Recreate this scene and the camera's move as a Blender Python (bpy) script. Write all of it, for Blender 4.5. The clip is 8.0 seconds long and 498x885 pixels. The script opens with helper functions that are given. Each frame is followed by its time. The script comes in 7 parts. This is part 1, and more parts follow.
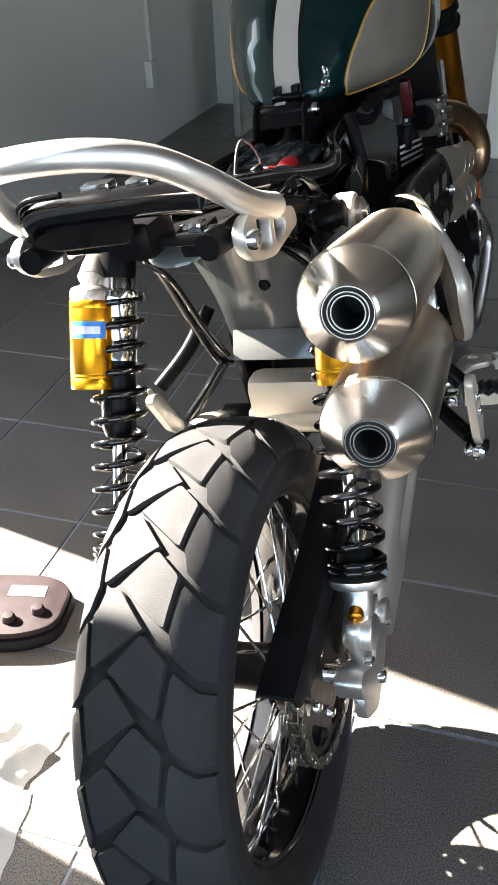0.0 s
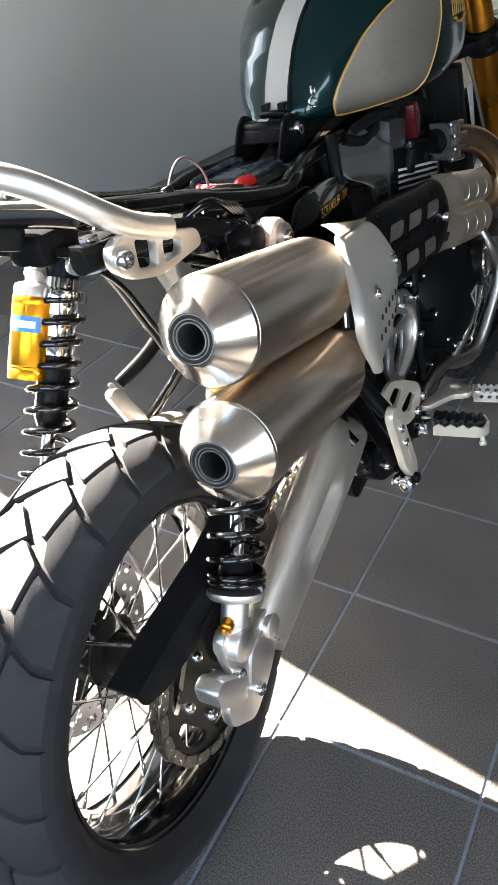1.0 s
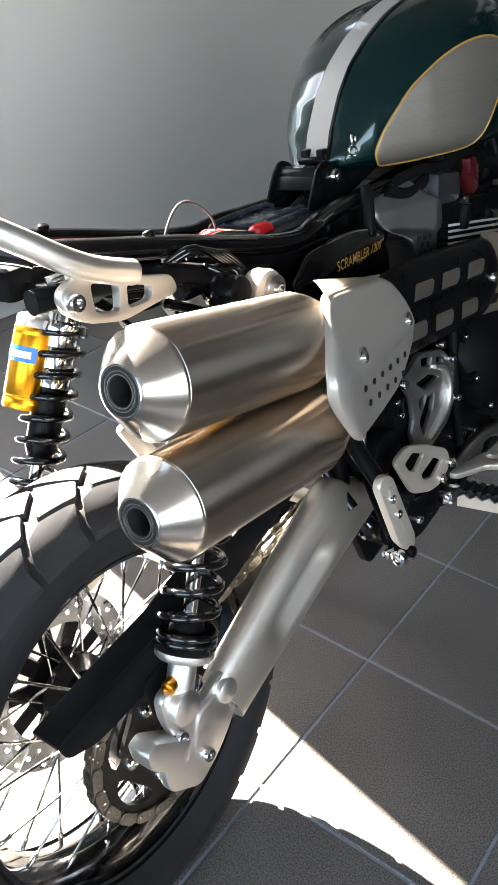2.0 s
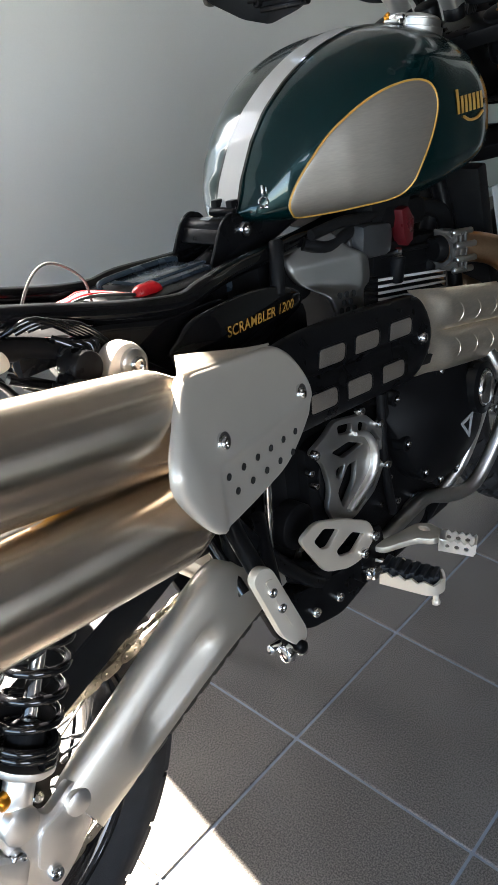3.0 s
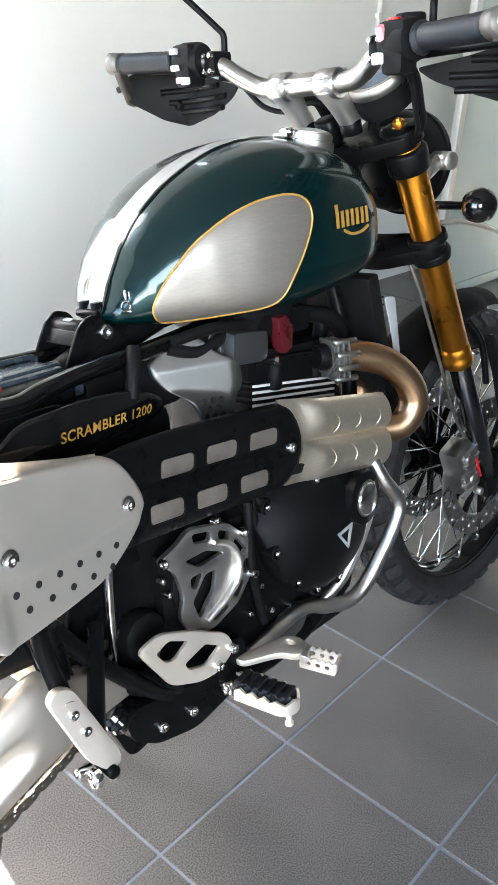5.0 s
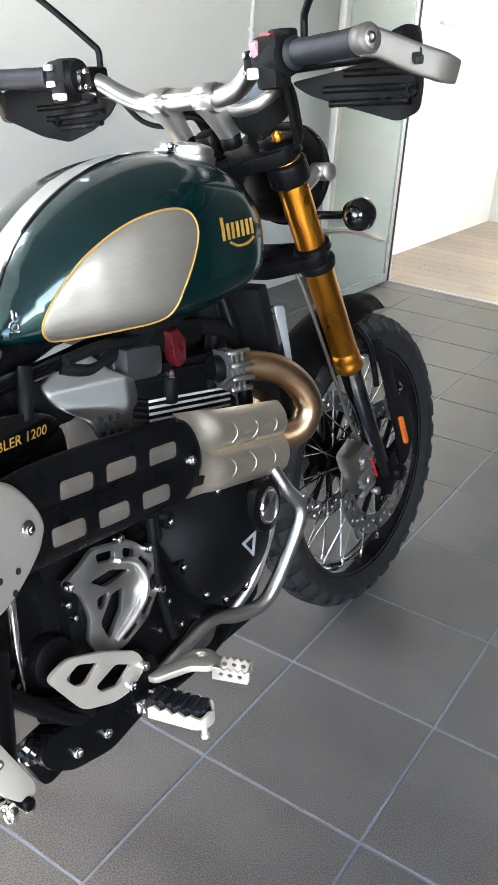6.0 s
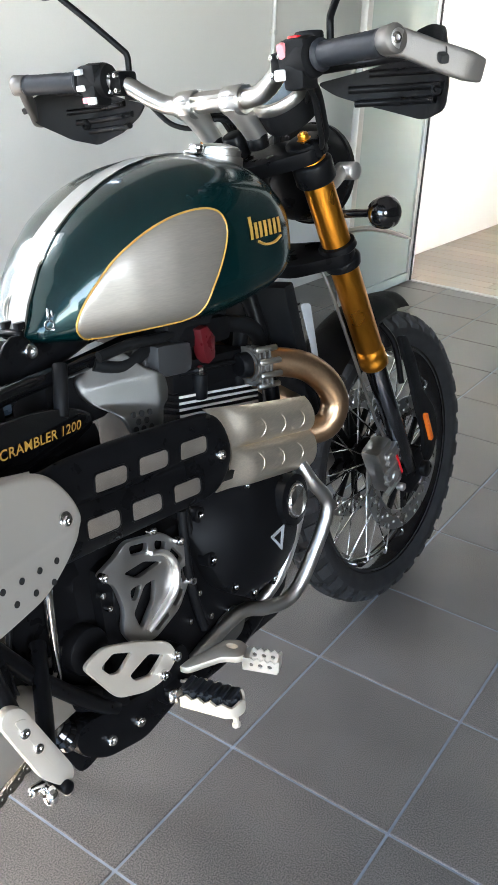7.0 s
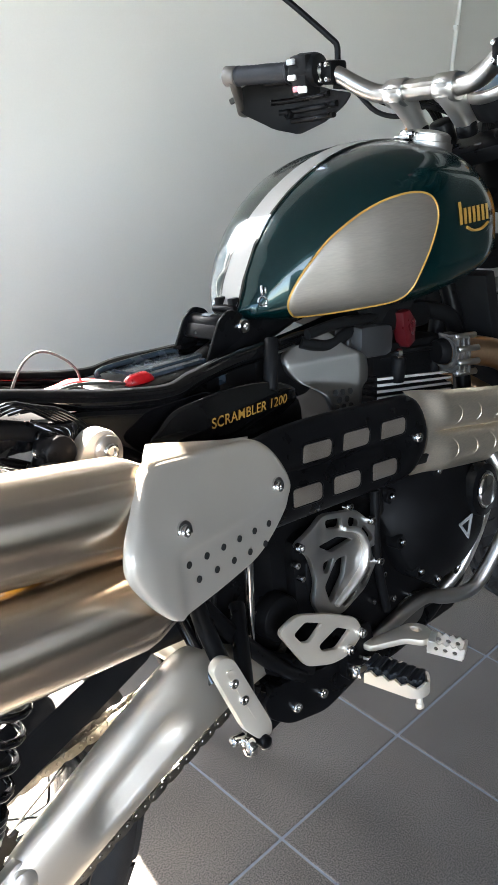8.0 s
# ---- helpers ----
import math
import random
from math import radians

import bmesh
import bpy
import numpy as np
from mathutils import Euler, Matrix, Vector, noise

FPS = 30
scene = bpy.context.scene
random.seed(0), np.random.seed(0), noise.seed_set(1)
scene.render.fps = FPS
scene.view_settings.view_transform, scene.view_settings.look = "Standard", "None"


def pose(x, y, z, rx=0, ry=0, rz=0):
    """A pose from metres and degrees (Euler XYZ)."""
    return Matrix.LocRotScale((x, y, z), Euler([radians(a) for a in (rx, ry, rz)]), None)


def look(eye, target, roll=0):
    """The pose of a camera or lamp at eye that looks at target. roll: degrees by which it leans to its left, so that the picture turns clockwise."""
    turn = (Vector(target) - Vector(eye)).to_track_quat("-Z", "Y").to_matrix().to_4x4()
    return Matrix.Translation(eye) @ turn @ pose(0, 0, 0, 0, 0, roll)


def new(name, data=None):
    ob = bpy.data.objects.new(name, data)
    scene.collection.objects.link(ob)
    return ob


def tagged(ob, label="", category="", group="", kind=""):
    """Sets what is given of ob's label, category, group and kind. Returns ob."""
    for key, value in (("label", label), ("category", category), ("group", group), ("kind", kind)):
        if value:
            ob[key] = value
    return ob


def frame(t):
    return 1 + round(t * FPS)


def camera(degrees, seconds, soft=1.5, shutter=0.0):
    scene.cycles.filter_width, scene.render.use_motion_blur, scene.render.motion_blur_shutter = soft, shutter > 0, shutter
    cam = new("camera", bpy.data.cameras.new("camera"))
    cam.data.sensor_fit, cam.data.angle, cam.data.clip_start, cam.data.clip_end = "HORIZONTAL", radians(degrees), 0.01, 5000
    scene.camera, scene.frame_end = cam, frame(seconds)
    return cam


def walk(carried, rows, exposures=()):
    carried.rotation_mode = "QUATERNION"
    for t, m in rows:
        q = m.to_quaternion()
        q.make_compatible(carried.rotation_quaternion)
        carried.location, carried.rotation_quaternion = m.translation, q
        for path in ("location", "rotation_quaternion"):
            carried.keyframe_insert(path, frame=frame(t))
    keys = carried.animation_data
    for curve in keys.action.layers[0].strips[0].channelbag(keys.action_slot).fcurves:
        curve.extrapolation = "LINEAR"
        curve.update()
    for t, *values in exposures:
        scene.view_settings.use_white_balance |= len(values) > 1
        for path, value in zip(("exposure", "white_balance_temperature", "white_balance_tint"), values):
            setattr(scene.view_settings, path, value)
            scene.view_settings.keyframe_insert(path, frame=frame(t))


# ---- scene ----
cam = camera(32.8, 8.0)
PATH = [
    (0, (0.2223, -0.6384, 1.1423), (-0.357, 0.9138, 0.022), -2.63),
    (0.5, (0.2973, -0.5962, 1.1484), (-0.4163, 0.8901, 0.0162), -3.35),
    (1, (0.4458, -0.5563, 1.1781), (-0.3541, 0.8833, 0.0433), -0.5),
    (1.2, (0.4866, -0.5445, 1.185), (-0.3572, 0.8714, 0.0522), 0.4),
    (2.3, (0.5686, -0.3536, 1.1823), (-0.5147, 0.9476, 0.1178), 0.21),
    (2.5, (0.5769, -0.3067, 1.1861), (-0.5078, 0.9944, 0.1229), 0.24),
    (3, (0.6205, -0.2135, 1.1999), (-0.4981, 1.071, 0.1516), 0.46),
    (3.5, (0.6736, -0.1255, 1.2202), (-0.4841, 1.1287, 0.1778), 2.11),
    (4, (0.7069, -0.0651, 1.235), (-0.5043, 1.2025, 0.2727), 1.97),
    (4.5, (0.7281, -0.045, 1.241), (-0.4972, 1.2341, 0.3124), 2.47),
    (5, (0.74, -0.0428, 1.2407), (-0.4435, 1.2892, 0.3324), 3.3),
    (5.2, (0.7415, -0.0414, 1.2393), (-0.3967, 1.3365, 0.3415), 3.81),
    (6.3, (0.7409, -0.0502, 1.2469), (-0.2503, 1.4525, 0.3756), 3.02),
    (6.5, (0.7386, -0.0556, 1.2477), (-0.2505, 1.4487, 0.3767), 3.05),
    (7, (0.7468, -0.0723, 1.2447), (-0.3017, 1.3907, 0.3727), 2.34),
    (7.5, (0.7441, -0.0992, 1.2338), (-0.47, 1.2277, 0.359), 0.43),
    (8, (0.7048, -0.1587, 1.2209), (-0.5861, 1.0927, 0.3448), 1.3),
]
walk(cam, [(t, look(eye, target, roll)) for t, eye, target, roll in PATH], exposures=[(0.0, 4.42), (1.2, 5.02), (2.5, 4.86), (3.2, 5.15), (4.2, 6.04), (5.0, 6.19), (7.0, 6.02), (8.0, 5.50)])

# ---- light: one sun through the left wall's opening, sky, and added fill lamps ----
SUN_FROM = Vector((-0.9863, 0.165, 0.601)).normalized()
world = bpy.data.worlds.new("world")
scene.world = world
world.use_nodes = True
sky = world.node_tree.nodes.new("ShaderNodeTexSky")
sky.sky_type, sky.sun_disc = "NISHITA", False
sky.sun_elevation, sky.sun_rotation = radians(31.0), radians(-80.5)
background = world.node_tree.nodes["Background"]
background.inputs["Strength"].default_value = 0.05
world.node_tree.links.new(sky.outputs["Color"], background.inputs["Color"])


def lamp(name, kind, matrix, energy, color=(1, 1, 1), size=(1, 1), angle=0.5):
    data = bpy.data.lights.new(name, kind)
    data.energy, data.color = energy, color
    if kind == "AREA":
        data.shape, data.size, data.size_y = "RECTANGLE", size[0], size[1]
    if kind == "SUN":
        data.angle = radians(angle)
    ob = new(name, data)
    ob.matrix_world = matrix
    return ob


lamp("sun", "SUN", look(SUN_FROM * 20, (0, 0, 0)), 5.0, (1.0, 0.91, 0.80), angle=0.5)
# Front and right lamps are added fill at unseen, assumed openings.
lamp("front_fill_light", "AREA", look((0.5, -3.02, 1.5), (0.5, 0, 1.4)), 0.16, (1.0, 0.945, 0.885), (3.0, 2.2))
lamp("right_fill_light", "AREA", look((3.02, -1.6, 1.75), (0, -0.9, 1.0)), 1.85, (1.0, 0.945, 0.885), (2.0, 1.5))
lamp("left_opening_light", "AREA", look((-1.74, 0.405, 1.2), (0, 0.405, 1.1)), 0.30, (0.84, 0.92, 1.0), (0.56, 2.3))
# Added fill for the next room's left wall, from an unseen side.
lamp("corridor_fill_light", "AREA", look((0.94, 5.6, 1.5), (-1, 5.4, 0.8)), 0.14, (1.0, 0.95, 0.87), (1.2, 1.3))


# ---- materials ----
def mat(name, col, rough=0.5, metal=0.0, var=0.12, vscale=25.0, bump=0.0, bscale=400.0, coat=0.0, rvar=0.08, stretch=(1, 1, 1), fleck=0.0, spec=0.5, aniso=0.0, island=0.0, coords="Object", turned=False):
    """A surface with grain at two scales in colour, roughness and relief."""
    m = bpy.data.materials.new(name)
    m.use_nodes = True
    nt = m.node_tree
    b = nt.nodes["Principled BSDF"]
    link = nt.links.new
    tc, mp = nt.nodes.new("ShaderNodeTexCoord"), nt.nodes.new("ShaderNodeMapping")
    mp.inputs["Scale"].default_value = stretch
    link(tc.outputs[coords], mp.inputs["Vector"])
    big, fine = nt.nodes.new("ShaderNodeTexNoise"), nt.nodes.new("ShaderNodeTexNoise")
    for n, s, d in ((big, vscale, 4.0), (fine, bscale, 2.0)):
        n.inputs["Scale"].default_value, n.inputs["Detail"].default_value = s, d
        link(mp.outputs["Vector"], n.inputs["Vector"])
    add = nt.nodes.new("ShaderNodeMath")
    add.operation = "MULTIPLY_ADD"
    add.inputs[1].default_value = 0.6
    link(big.outputs["Fac"], add.inputs[0])
    half = nt.nodes.new("ShaderNodeMath")
    half.operation, half.inputs[1].default_value = "MULTIPLY", 0.4 + fleck
    link(fine.outputs["Fac"], half.inputs[0])
    link(half.outputs[0], add.inputs[2])
    span = nt.nodes.new("ShaderNodeMapRange")
    middle, reach = 0.5 + fleck * 0.5, 0.2 + fleck * 0.07
    span.inputs["From Min"].default_value, span.inputs["From Max"].default_value = middle - reach, middle + reach
    span.inputs["To Min"].default_value, span.inputs["To Max"].default_value = 1 - var, 1 + var
    link(add.outputs[0], span.inputs["Value"])
    tone = nt.nodes.new("ShaderNodeVectorMath")
    tone.operation, tone.inputs[0].default_value = "SCALE", col[:3]
    out = span.outputs[0]
    if island:
        info, mul, sp2 = nt.nodes.new("ShaderNodeObjectInfo"), nt.nodes.new("ShaderNodeMath"), nt.nodes.new("ShaderNodeMapRange")
        sp2.inputs["To Min"].default_value, sp2.inputs["To Max"].default_value = 1 - island, 1 + island
        link(info.outputs["Random"], sp2.inputs["Value"])
        mul.operation = "MULTIPLY"
        link(out, mul.inputs[0]), link(sp2.outputs[0], mul.inputs[1])
        out = mul.outputs[0]
    link(out, tone.inputs["Scale"])
    link(tone.outputs["Vector"], b.inputs["Base Color"])
    rr = nt.nodes.new("ShaderNodeMapRange")
    rr.inputs["From Min"].default_value, rr.inputs["From Max"].default_value = 0.3, 0.7
    rr.inputs["To Min"].default_value, rr.inputs["To Max"].default_value = max(0.02, rough - rvar), min(1, rough + rvar)
    link(big.outputs["Fac"], rr.inputs["Value"])
    link(rr.outputs[0], b.inputs["Roughness"])
    b.inputs["Metallic"].default_value = metal
    b.inputs["Specular IOR Level"].default_value = spec
    b.inputs["Coat Weight"].default_value = coat
    b.inputs["Coat Roughness"].default_value = 0.03
    b.inputs["Anisotropic"].default_value = aniso
    if turned:
        tangent = nt.nodes.new("ShaderNodeTangent")
        tangent.direction_type, tangent.axis = "RADIAL", "Y"
        b.inputs["Anisotropic Rotation"].default_value = 0.25
        link(tangent.outputs["Tangent"], b.inputs["Tangent"])
    if bump:
        bn = nt.nodes.new("ShaderNodeBump")
        bn.inputs["Strength"].default_value, bn.inputs["Distance"].default_value = bump, 0.001
        link(fine.outputs["Fac"], bn.inputs["Height"])
        link(bn.outputs["Normal"], b.inputs["Normal"])
    return m


def glass(name, col, rough=0.0, alpha_mix=0.0):
    m = bpy.data.materials.new(name)
    m.use_nodes = True
    b = m.node_tree.nodes["Principled BSDF"]
    b.inputs["Base Color"].default_value = (*col, 1)
    b.inputs["Roughness"].default_value = rough
    b.inputs["Transmission Weight"].default_value = 1.0
    b.inputs["IOR"].default_value = 1.45
    return m


M_TILE = mat("granite_tile", (0.128, 0.117, 0.106), 0.35, 0, 0.50, 5, 0.05, 380, fleck=2.2, rvar=0.05, island=0.07)
M_GROUT = mat("blue_grey_grout", (0.25, 0.29, 0.34), 0.8, 0, 0.15, 30, 0.3, 600)
M_WALL = mat("painted_plaster_wall", (0.70, 0.68, 0.645), 0.7, 0, 0.025, 2.5, 0.12, 160)
# M_DIM, M_SHADE and M_CEIL: unseen surfaces toned dark so gloss reflects less.
M_DIM = mat("dim_unseen_wall", (0.23, 0.22, 0.205), 0.7, 0, 0.04, 2.5, 0.12, 160)
M_SHADE = mat("dark_wall_for_reflections", (0.09, 0.086, 0.08), 0.7, 0, 0.04, 2.5, 0.12, 160)
M_WHITE = mat("white_wall_paint", (0.80, 0.785, 0.74), 0.6, 0, 0.02, 3, 0.08, 180)
M_CEIL = mat("dim_unseen_ceiling", (0.17, 0.16, 0.15), 0.8, 0, 0.02, 3, 0.08, 180)
M_WOOD = mat("oak_plank", (0.37, 0.30, 0.225), 0.36, 0, 0.25, 6, 0.15, 60, stretch=(1, 9, 9), island=0.12)
M_TRIM = mat("grey_aluminium_trim", (0.50, 0.50, 0.49), 0.4, 0.7, 0.06, 12, 0.05, 300)
M_CONDUIT = mat("painted_conduit", (0.62, 0.61, 0.58), 0.5, 0, 0.05, 20, 0.05, 300)
M_FROST = mat("frosted_green_glass", (0.36, 0.41, 0.385), 0.25, 0, 0.02, 2, 0.0, 300, rvar=0.01)
M_SEALDARK = mat("dark_seal", (0.03, 0.03, 0.03), 0.6, 0, 0.1, 30)
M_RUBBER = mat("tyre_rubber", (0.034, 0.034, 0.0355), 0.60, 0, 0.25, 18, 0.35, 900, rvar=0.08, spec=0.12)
# Darker copy of the rubber, putting the grooves' shade into the carcass colour.
M_GROOVE = mat("groove_shade_rubber", (0.008, 0.008, 0.009), 0.8, 0, 0.2, 30, 0.3, 700)
M_GRIP = mat("grip_rubber", (0.010, 0.0115, 0.015), 0.5, 0, 0.15, 40, 0.3, 900, spec=0.3)
M_STEEL = mat("brushed_stainless_steel", (0.66, 0.565, 0.465), 0.24, 1, 0.07, 9, 0.03, 500, stretch=(0.15, 1, 0.15), rvar=0.03, aniso=0.95, turned=True)
M_COVER = mat("satin_steel_cover", (0.88, 0.77, 0.63), 0.32, 0.93, 0.16, 9, 0.05, 700, stretch=(1, 0.12, 1), rvar=0.04)
M_FINEDGE = mat("machined_fin_edge", (0.82, 0.80, 0.77), 0.5, 0.3, 0.05, 40)
M_STANCH = mat("dark_coated_stanchion", (0.14, 0.145, 0.16), 0.18, 1, 0.06, 20, 0, 300, rvar=0.03)
M_CALIPER = mat("dark_cast_caliper", (0.34, 0.325, 0.30), 0.38, 1, 0.15, 60, 0.2, 900)
M_CONE = mat("spun_steel_cone", (0.66, 0.61, 0.55), 0.22, 1, 0.06, 12, 0.05, 300, rvar=0.06)
M_ALU = mat("satin_aluminium", (0.84, 0.81, 0.77), 0.42, 1, 0.05, 14, 0.12, 1400, rvar=0.05)
M_CAST = mat("cast_aluminium", (0.50, 0.485, 0.465), 0.42, 1, 0.08, 25, 0.25, 900, rvar=0.08)
M_TBODY = mat("dark_cast_alloy", (0.25, 0.245, 0.235), 0.44, 1, 0.08, 25, 0.25, 900, rvar=0.08)
M_SMOKE = mat("smoky_grey_plastic", (0.026, 0.026, 0.027), 0.45, 0, 0.15, 30, 0.15, 900)
M_SHIELD = mat("satin_silver_shield", (0.50, 0.463, 0.412), 0.40, 0.55, 0.05, 14, 0.12, 1400, rvar=0.05)
M_SWING = mat("bead_blasted_aluminium", (0.68, 0.63, 0.55), 0.47, 0.9, 0.06, 14, 0.12, 1400, rvar=0.05)
M_CREAM = mat("champagne_painted_alloy", (0.74, 0.67, 0.57), 0.42, 0.6, 0.05, 20, 0.12, 1000)
M_GUARD = mat("grey_alloy_casting", (0.15, 0.138, 0.127), 0.48, 0.7, 0.08, 25, 0.2, 900)
M_MESH = mat("perforated_steel", (0.36, 0.315, 0.27), 0.42, 0.85, 0.25, 30, 0.9, 900, fleck=0.8)
M_BARS = mat("silver_bar_finish", (0.50, 0.485, 0.46), 0.33, 1, 0.05, 20, 0.1, 900, rvar=0.05)
M_CHROME = mat("polished_steel", (0.72, 0.72, 0.72), 0.12, 1, 0.04, 30, 0, 300, rvar=0.04)
M_BLACK = mat("satin_black_paint", (0.0045, 0.0045, 0.005), 0.32, 0, 0.25, 30, 0.08, 900, rvar=0.08, spec=0.09)
M_GLOSSBLK = mat("gloss_black_paint", (0.003, 0.003, 0.0035), 0.10, 0, 0.2, 25, 0, 500, coat=0.35, rvar=0.05)
M_MATTBLK = mat("matt_black_plastic", (0.007, 0.007, 0.0075), 0.48, 0, 0.25, 40, 0.2, 1200, spec=0.09)
M_ENGINE = mat("black_engine_case", (0.0045, 0.0045, 0.005), 0.48, 0.0, 0.25, 20, 0.2, 1100, rvar=0.08, spec=0.09)
M_GOLD = mat("gold_anodised_tube", (0.70, 0.285, 0.03), 0.31, 1, 0.06, 10, 0.03, 300, rvar=0.05)
M_RES = mat("gold_anodised_reservoir", (0.80, 0.37, 0.02), 0.33, 1, 0.06, 10, 0.04, 300, rvar=0.05)
M_BRONZE = mat("heat_tinted_header", (0.40, 0.26, 0.155), 0.36, 1, 0.16, 9, 0.03, 200, rvar=0.06)
M_GREEN = mat("racing_green_metallic", (0.0008, 0.017, 0.0185), 0.24, 0.5, 0.12, 1800, 0, 2500, coat=0.5, rvar=0.04, spec=0.3)
M_SILVER = mat("silver_stripe_paint", (0.29, 0.28, 0.262), 0.50, 0.1, 0.05, 1500, 0, 2500, coat=0.3, rvar=0.05)
M_KNEE = mat("brushed_knee_panel", (0.23, 0.205, 0.18), 0.46, 0.6, 0.14, 5, 0.0, 120, stretch=(1, 0.5, 5), coat=0.35, rvar=0.01)
M_PIN = mat("gold_pinstripe", (0.48, 0.26, 0.05), 0.4, 0.2, 0.08, 60)
M_RED = mat("red_plastic", (0.55, 0.010, 0.014), 0.3, 0, 0.12, 40, 0.05, 300, coat=0.3)
M_REDDIM = mat("dark_red_moulding", (0.065, 0.005, 0.007), 0.35, 0, 0.12, 40)
M_PINK = mat("faded_red_switch", (0.72, 0.22, 0.25), 0.4, 0, 0.1, 40)
M_GREYPL = mat("grey_plastic", (0.32, 0.33, 0.34), 0.5, 0, 0.1, 40, 0.1, 900)
M_BATT = mat("battery_case", (0.03, 0.042, 0.055), 0.25, 0, 0.2, 30, 0.05, 500)
M_WHITEPL = mat("white_plastic", (0.75, 0.74, 0.72), 0.45, 0, 0.06, 40)
M_ORANGE = mat("amber_reflector", (0.75, 0.16, 0.02), 0.2, 0, 0.15, 200, 0.1, 500, coat=0.5)
M_BLUE = mat("blue_label", (0.03, 0.20, 0.62), 0.4, 0, 0.06, 60)
M_DISC = mat("ground_disc_steel", (0.50, 0.50, 0.50), 0.3, 1, 0.12, 40, 0.05, 500)
M_SPROCKET = mat("oiled_dark_steel", (0.045, 0.043, 0.04), 0.45, 0.9, 0.3, 50, 0.2, 700)
M_CHAIN = mat("oiled_chain_steel", (0.27, 0.25, 0.22), 0.35, 1, 0.35, 80, 0.15, 700)
M_SCREEN = mat("instrument_glass", (0.09, 0.15, 0.21), 0.06, 0.2, 0.05, 20, coat=1.0)
M_SEAT = mat("maroon_seat_base", (0.012, 0.0055, 0.0065), 0.55, 0, 0.12, 25, 0.2, 700, spec=0.25)
M_PALE = mat("pale_grey_plastic_film", (0.62, 0.62, 0.62), 0.35, 0, 0.06, 20, 0.1, 60)
M_UNDER = mat("dark_grey_gloss_plastic", (0.10, 0.106, 0.104), 0.16, 0, 0.1, 8, 0.02, 300, coat=0.6, rvar=0.04)
# Near-black colour stands for the shade inside holes, slots and bores.
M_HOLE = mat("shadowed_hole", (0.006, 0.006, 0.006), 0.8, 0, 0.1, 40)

# ---- mesh helpers ----
LIFT = 0.32  # rear axle over the floor


def V(*a):
    return Vector(a)


def spread(pts, n, closed=False):
    """A smooth curve through pts, n steps for each span."""
    pts = [Vector(p) for p in pts]
    if n <= 1 or len(pts) < 3:
        return pts
    out, last = [], len(pts) if closed else len(pts) - 1
    for i in range(last):
        p = [pts[(i + k) % len(pts)] if closed else pts[min(max(i + k, 0), len(pts) - 1)] for k in (-1, 0, 1, 2)]
        for s in range(n):
            t = s / n
            out.append(0.5 * ((2 * p[1]) + (p[2] - p[0]) * t + (2 * p[0] - 5 * p[1] + 4 * p[2] - p[3]) * t * t + (3 * p[1] - p[0] - 3 * p[2] + p[3]) * t**3))
    return out if closed else out + [pts[-1]]


def loft(rings, caps=True, closed=False):
    bm = bmesh.new()
    rows = [[bm.verts.new(p) for p in ring] for ring in rings]
    n = len(rows[0])
    pairs = list(zip(rows, rows[1:])) + ([(rows[-1], rows[0])] if closed else [])
    for a, b in pairs:
        for i in range(n):
            bm.faces.new((a[i], a[(i + 1) % n], b[(i + 1) % n], b[i]))
    if caps and not closed:
        bm.faces.new(rows[0][::-1])
        bm.faces.new(rows[-1])
    bmesh.ops.recalc_face_normals(bm, faces=bm.faces)
    return bm


def tube(pts, r, seg=12, smooth=5, closed=False, flat=1.0, square=1.0):
    """A round (or, with flat, oval) rod along a smooth path; r may be a list, one for each point."""
    path = spread(pts, smooth, closed)
    n = len(path)
    if isinstance(r, (list, tuple)):
        k = [i * (len(r) - 1) / (n - 1) for i in range(n)]
        rad = [r[min(int(x), len(r) - 2)] * (1 - (x - min(int(x), len(r) - 2))) + r[min(int(x), len(r) - 2) + 1] * (x - min(int(x), len(r) - 2)) for x in k]
    else:
        rad = [r] * n
    rings, side = [], None
    for i, p in enumerate(path):
        a, b = (path[(i - 1) % n], path[(i + 1) % n]) if closed else (path[max(i - 1, 0)], path[min(i + 1, n - 1)])
        d = (b - a).normalized()
        if side is None:
            side = d.cross(V(0, 0, 1)) if abs(d.z) < 0.9 else d.cross(V(1, 0, 0))
        side = (side - d * side.dot(d)).normalized()
        up = side.cross(d)
        rings.append([p + (side * math.copysign(abs(math.cos(u)) ** square, math.cos(u)) + up * math.copysign(abs(math.sin(u)) ** square, math.sin(u)) * flat) * rad[i] for u in (2 * math.pi * j / seg for j in range(seg))])
    return loft(rings, not closed, closed)


def basis(origin, z, x=(1, 0, 0)):
    z = Vector(z).normalized()
    x = Vector(x)
    x = x - z * x.dot(z)
    if x.length < 1e-4:
        x = V(0, 1, 0) - z * z.y
    x.normalize()
    y = z.cross(x)
    m = Matrix((x, y, z)).transposed().to_4x4()
    m.translation = Vector(origin)
    return m


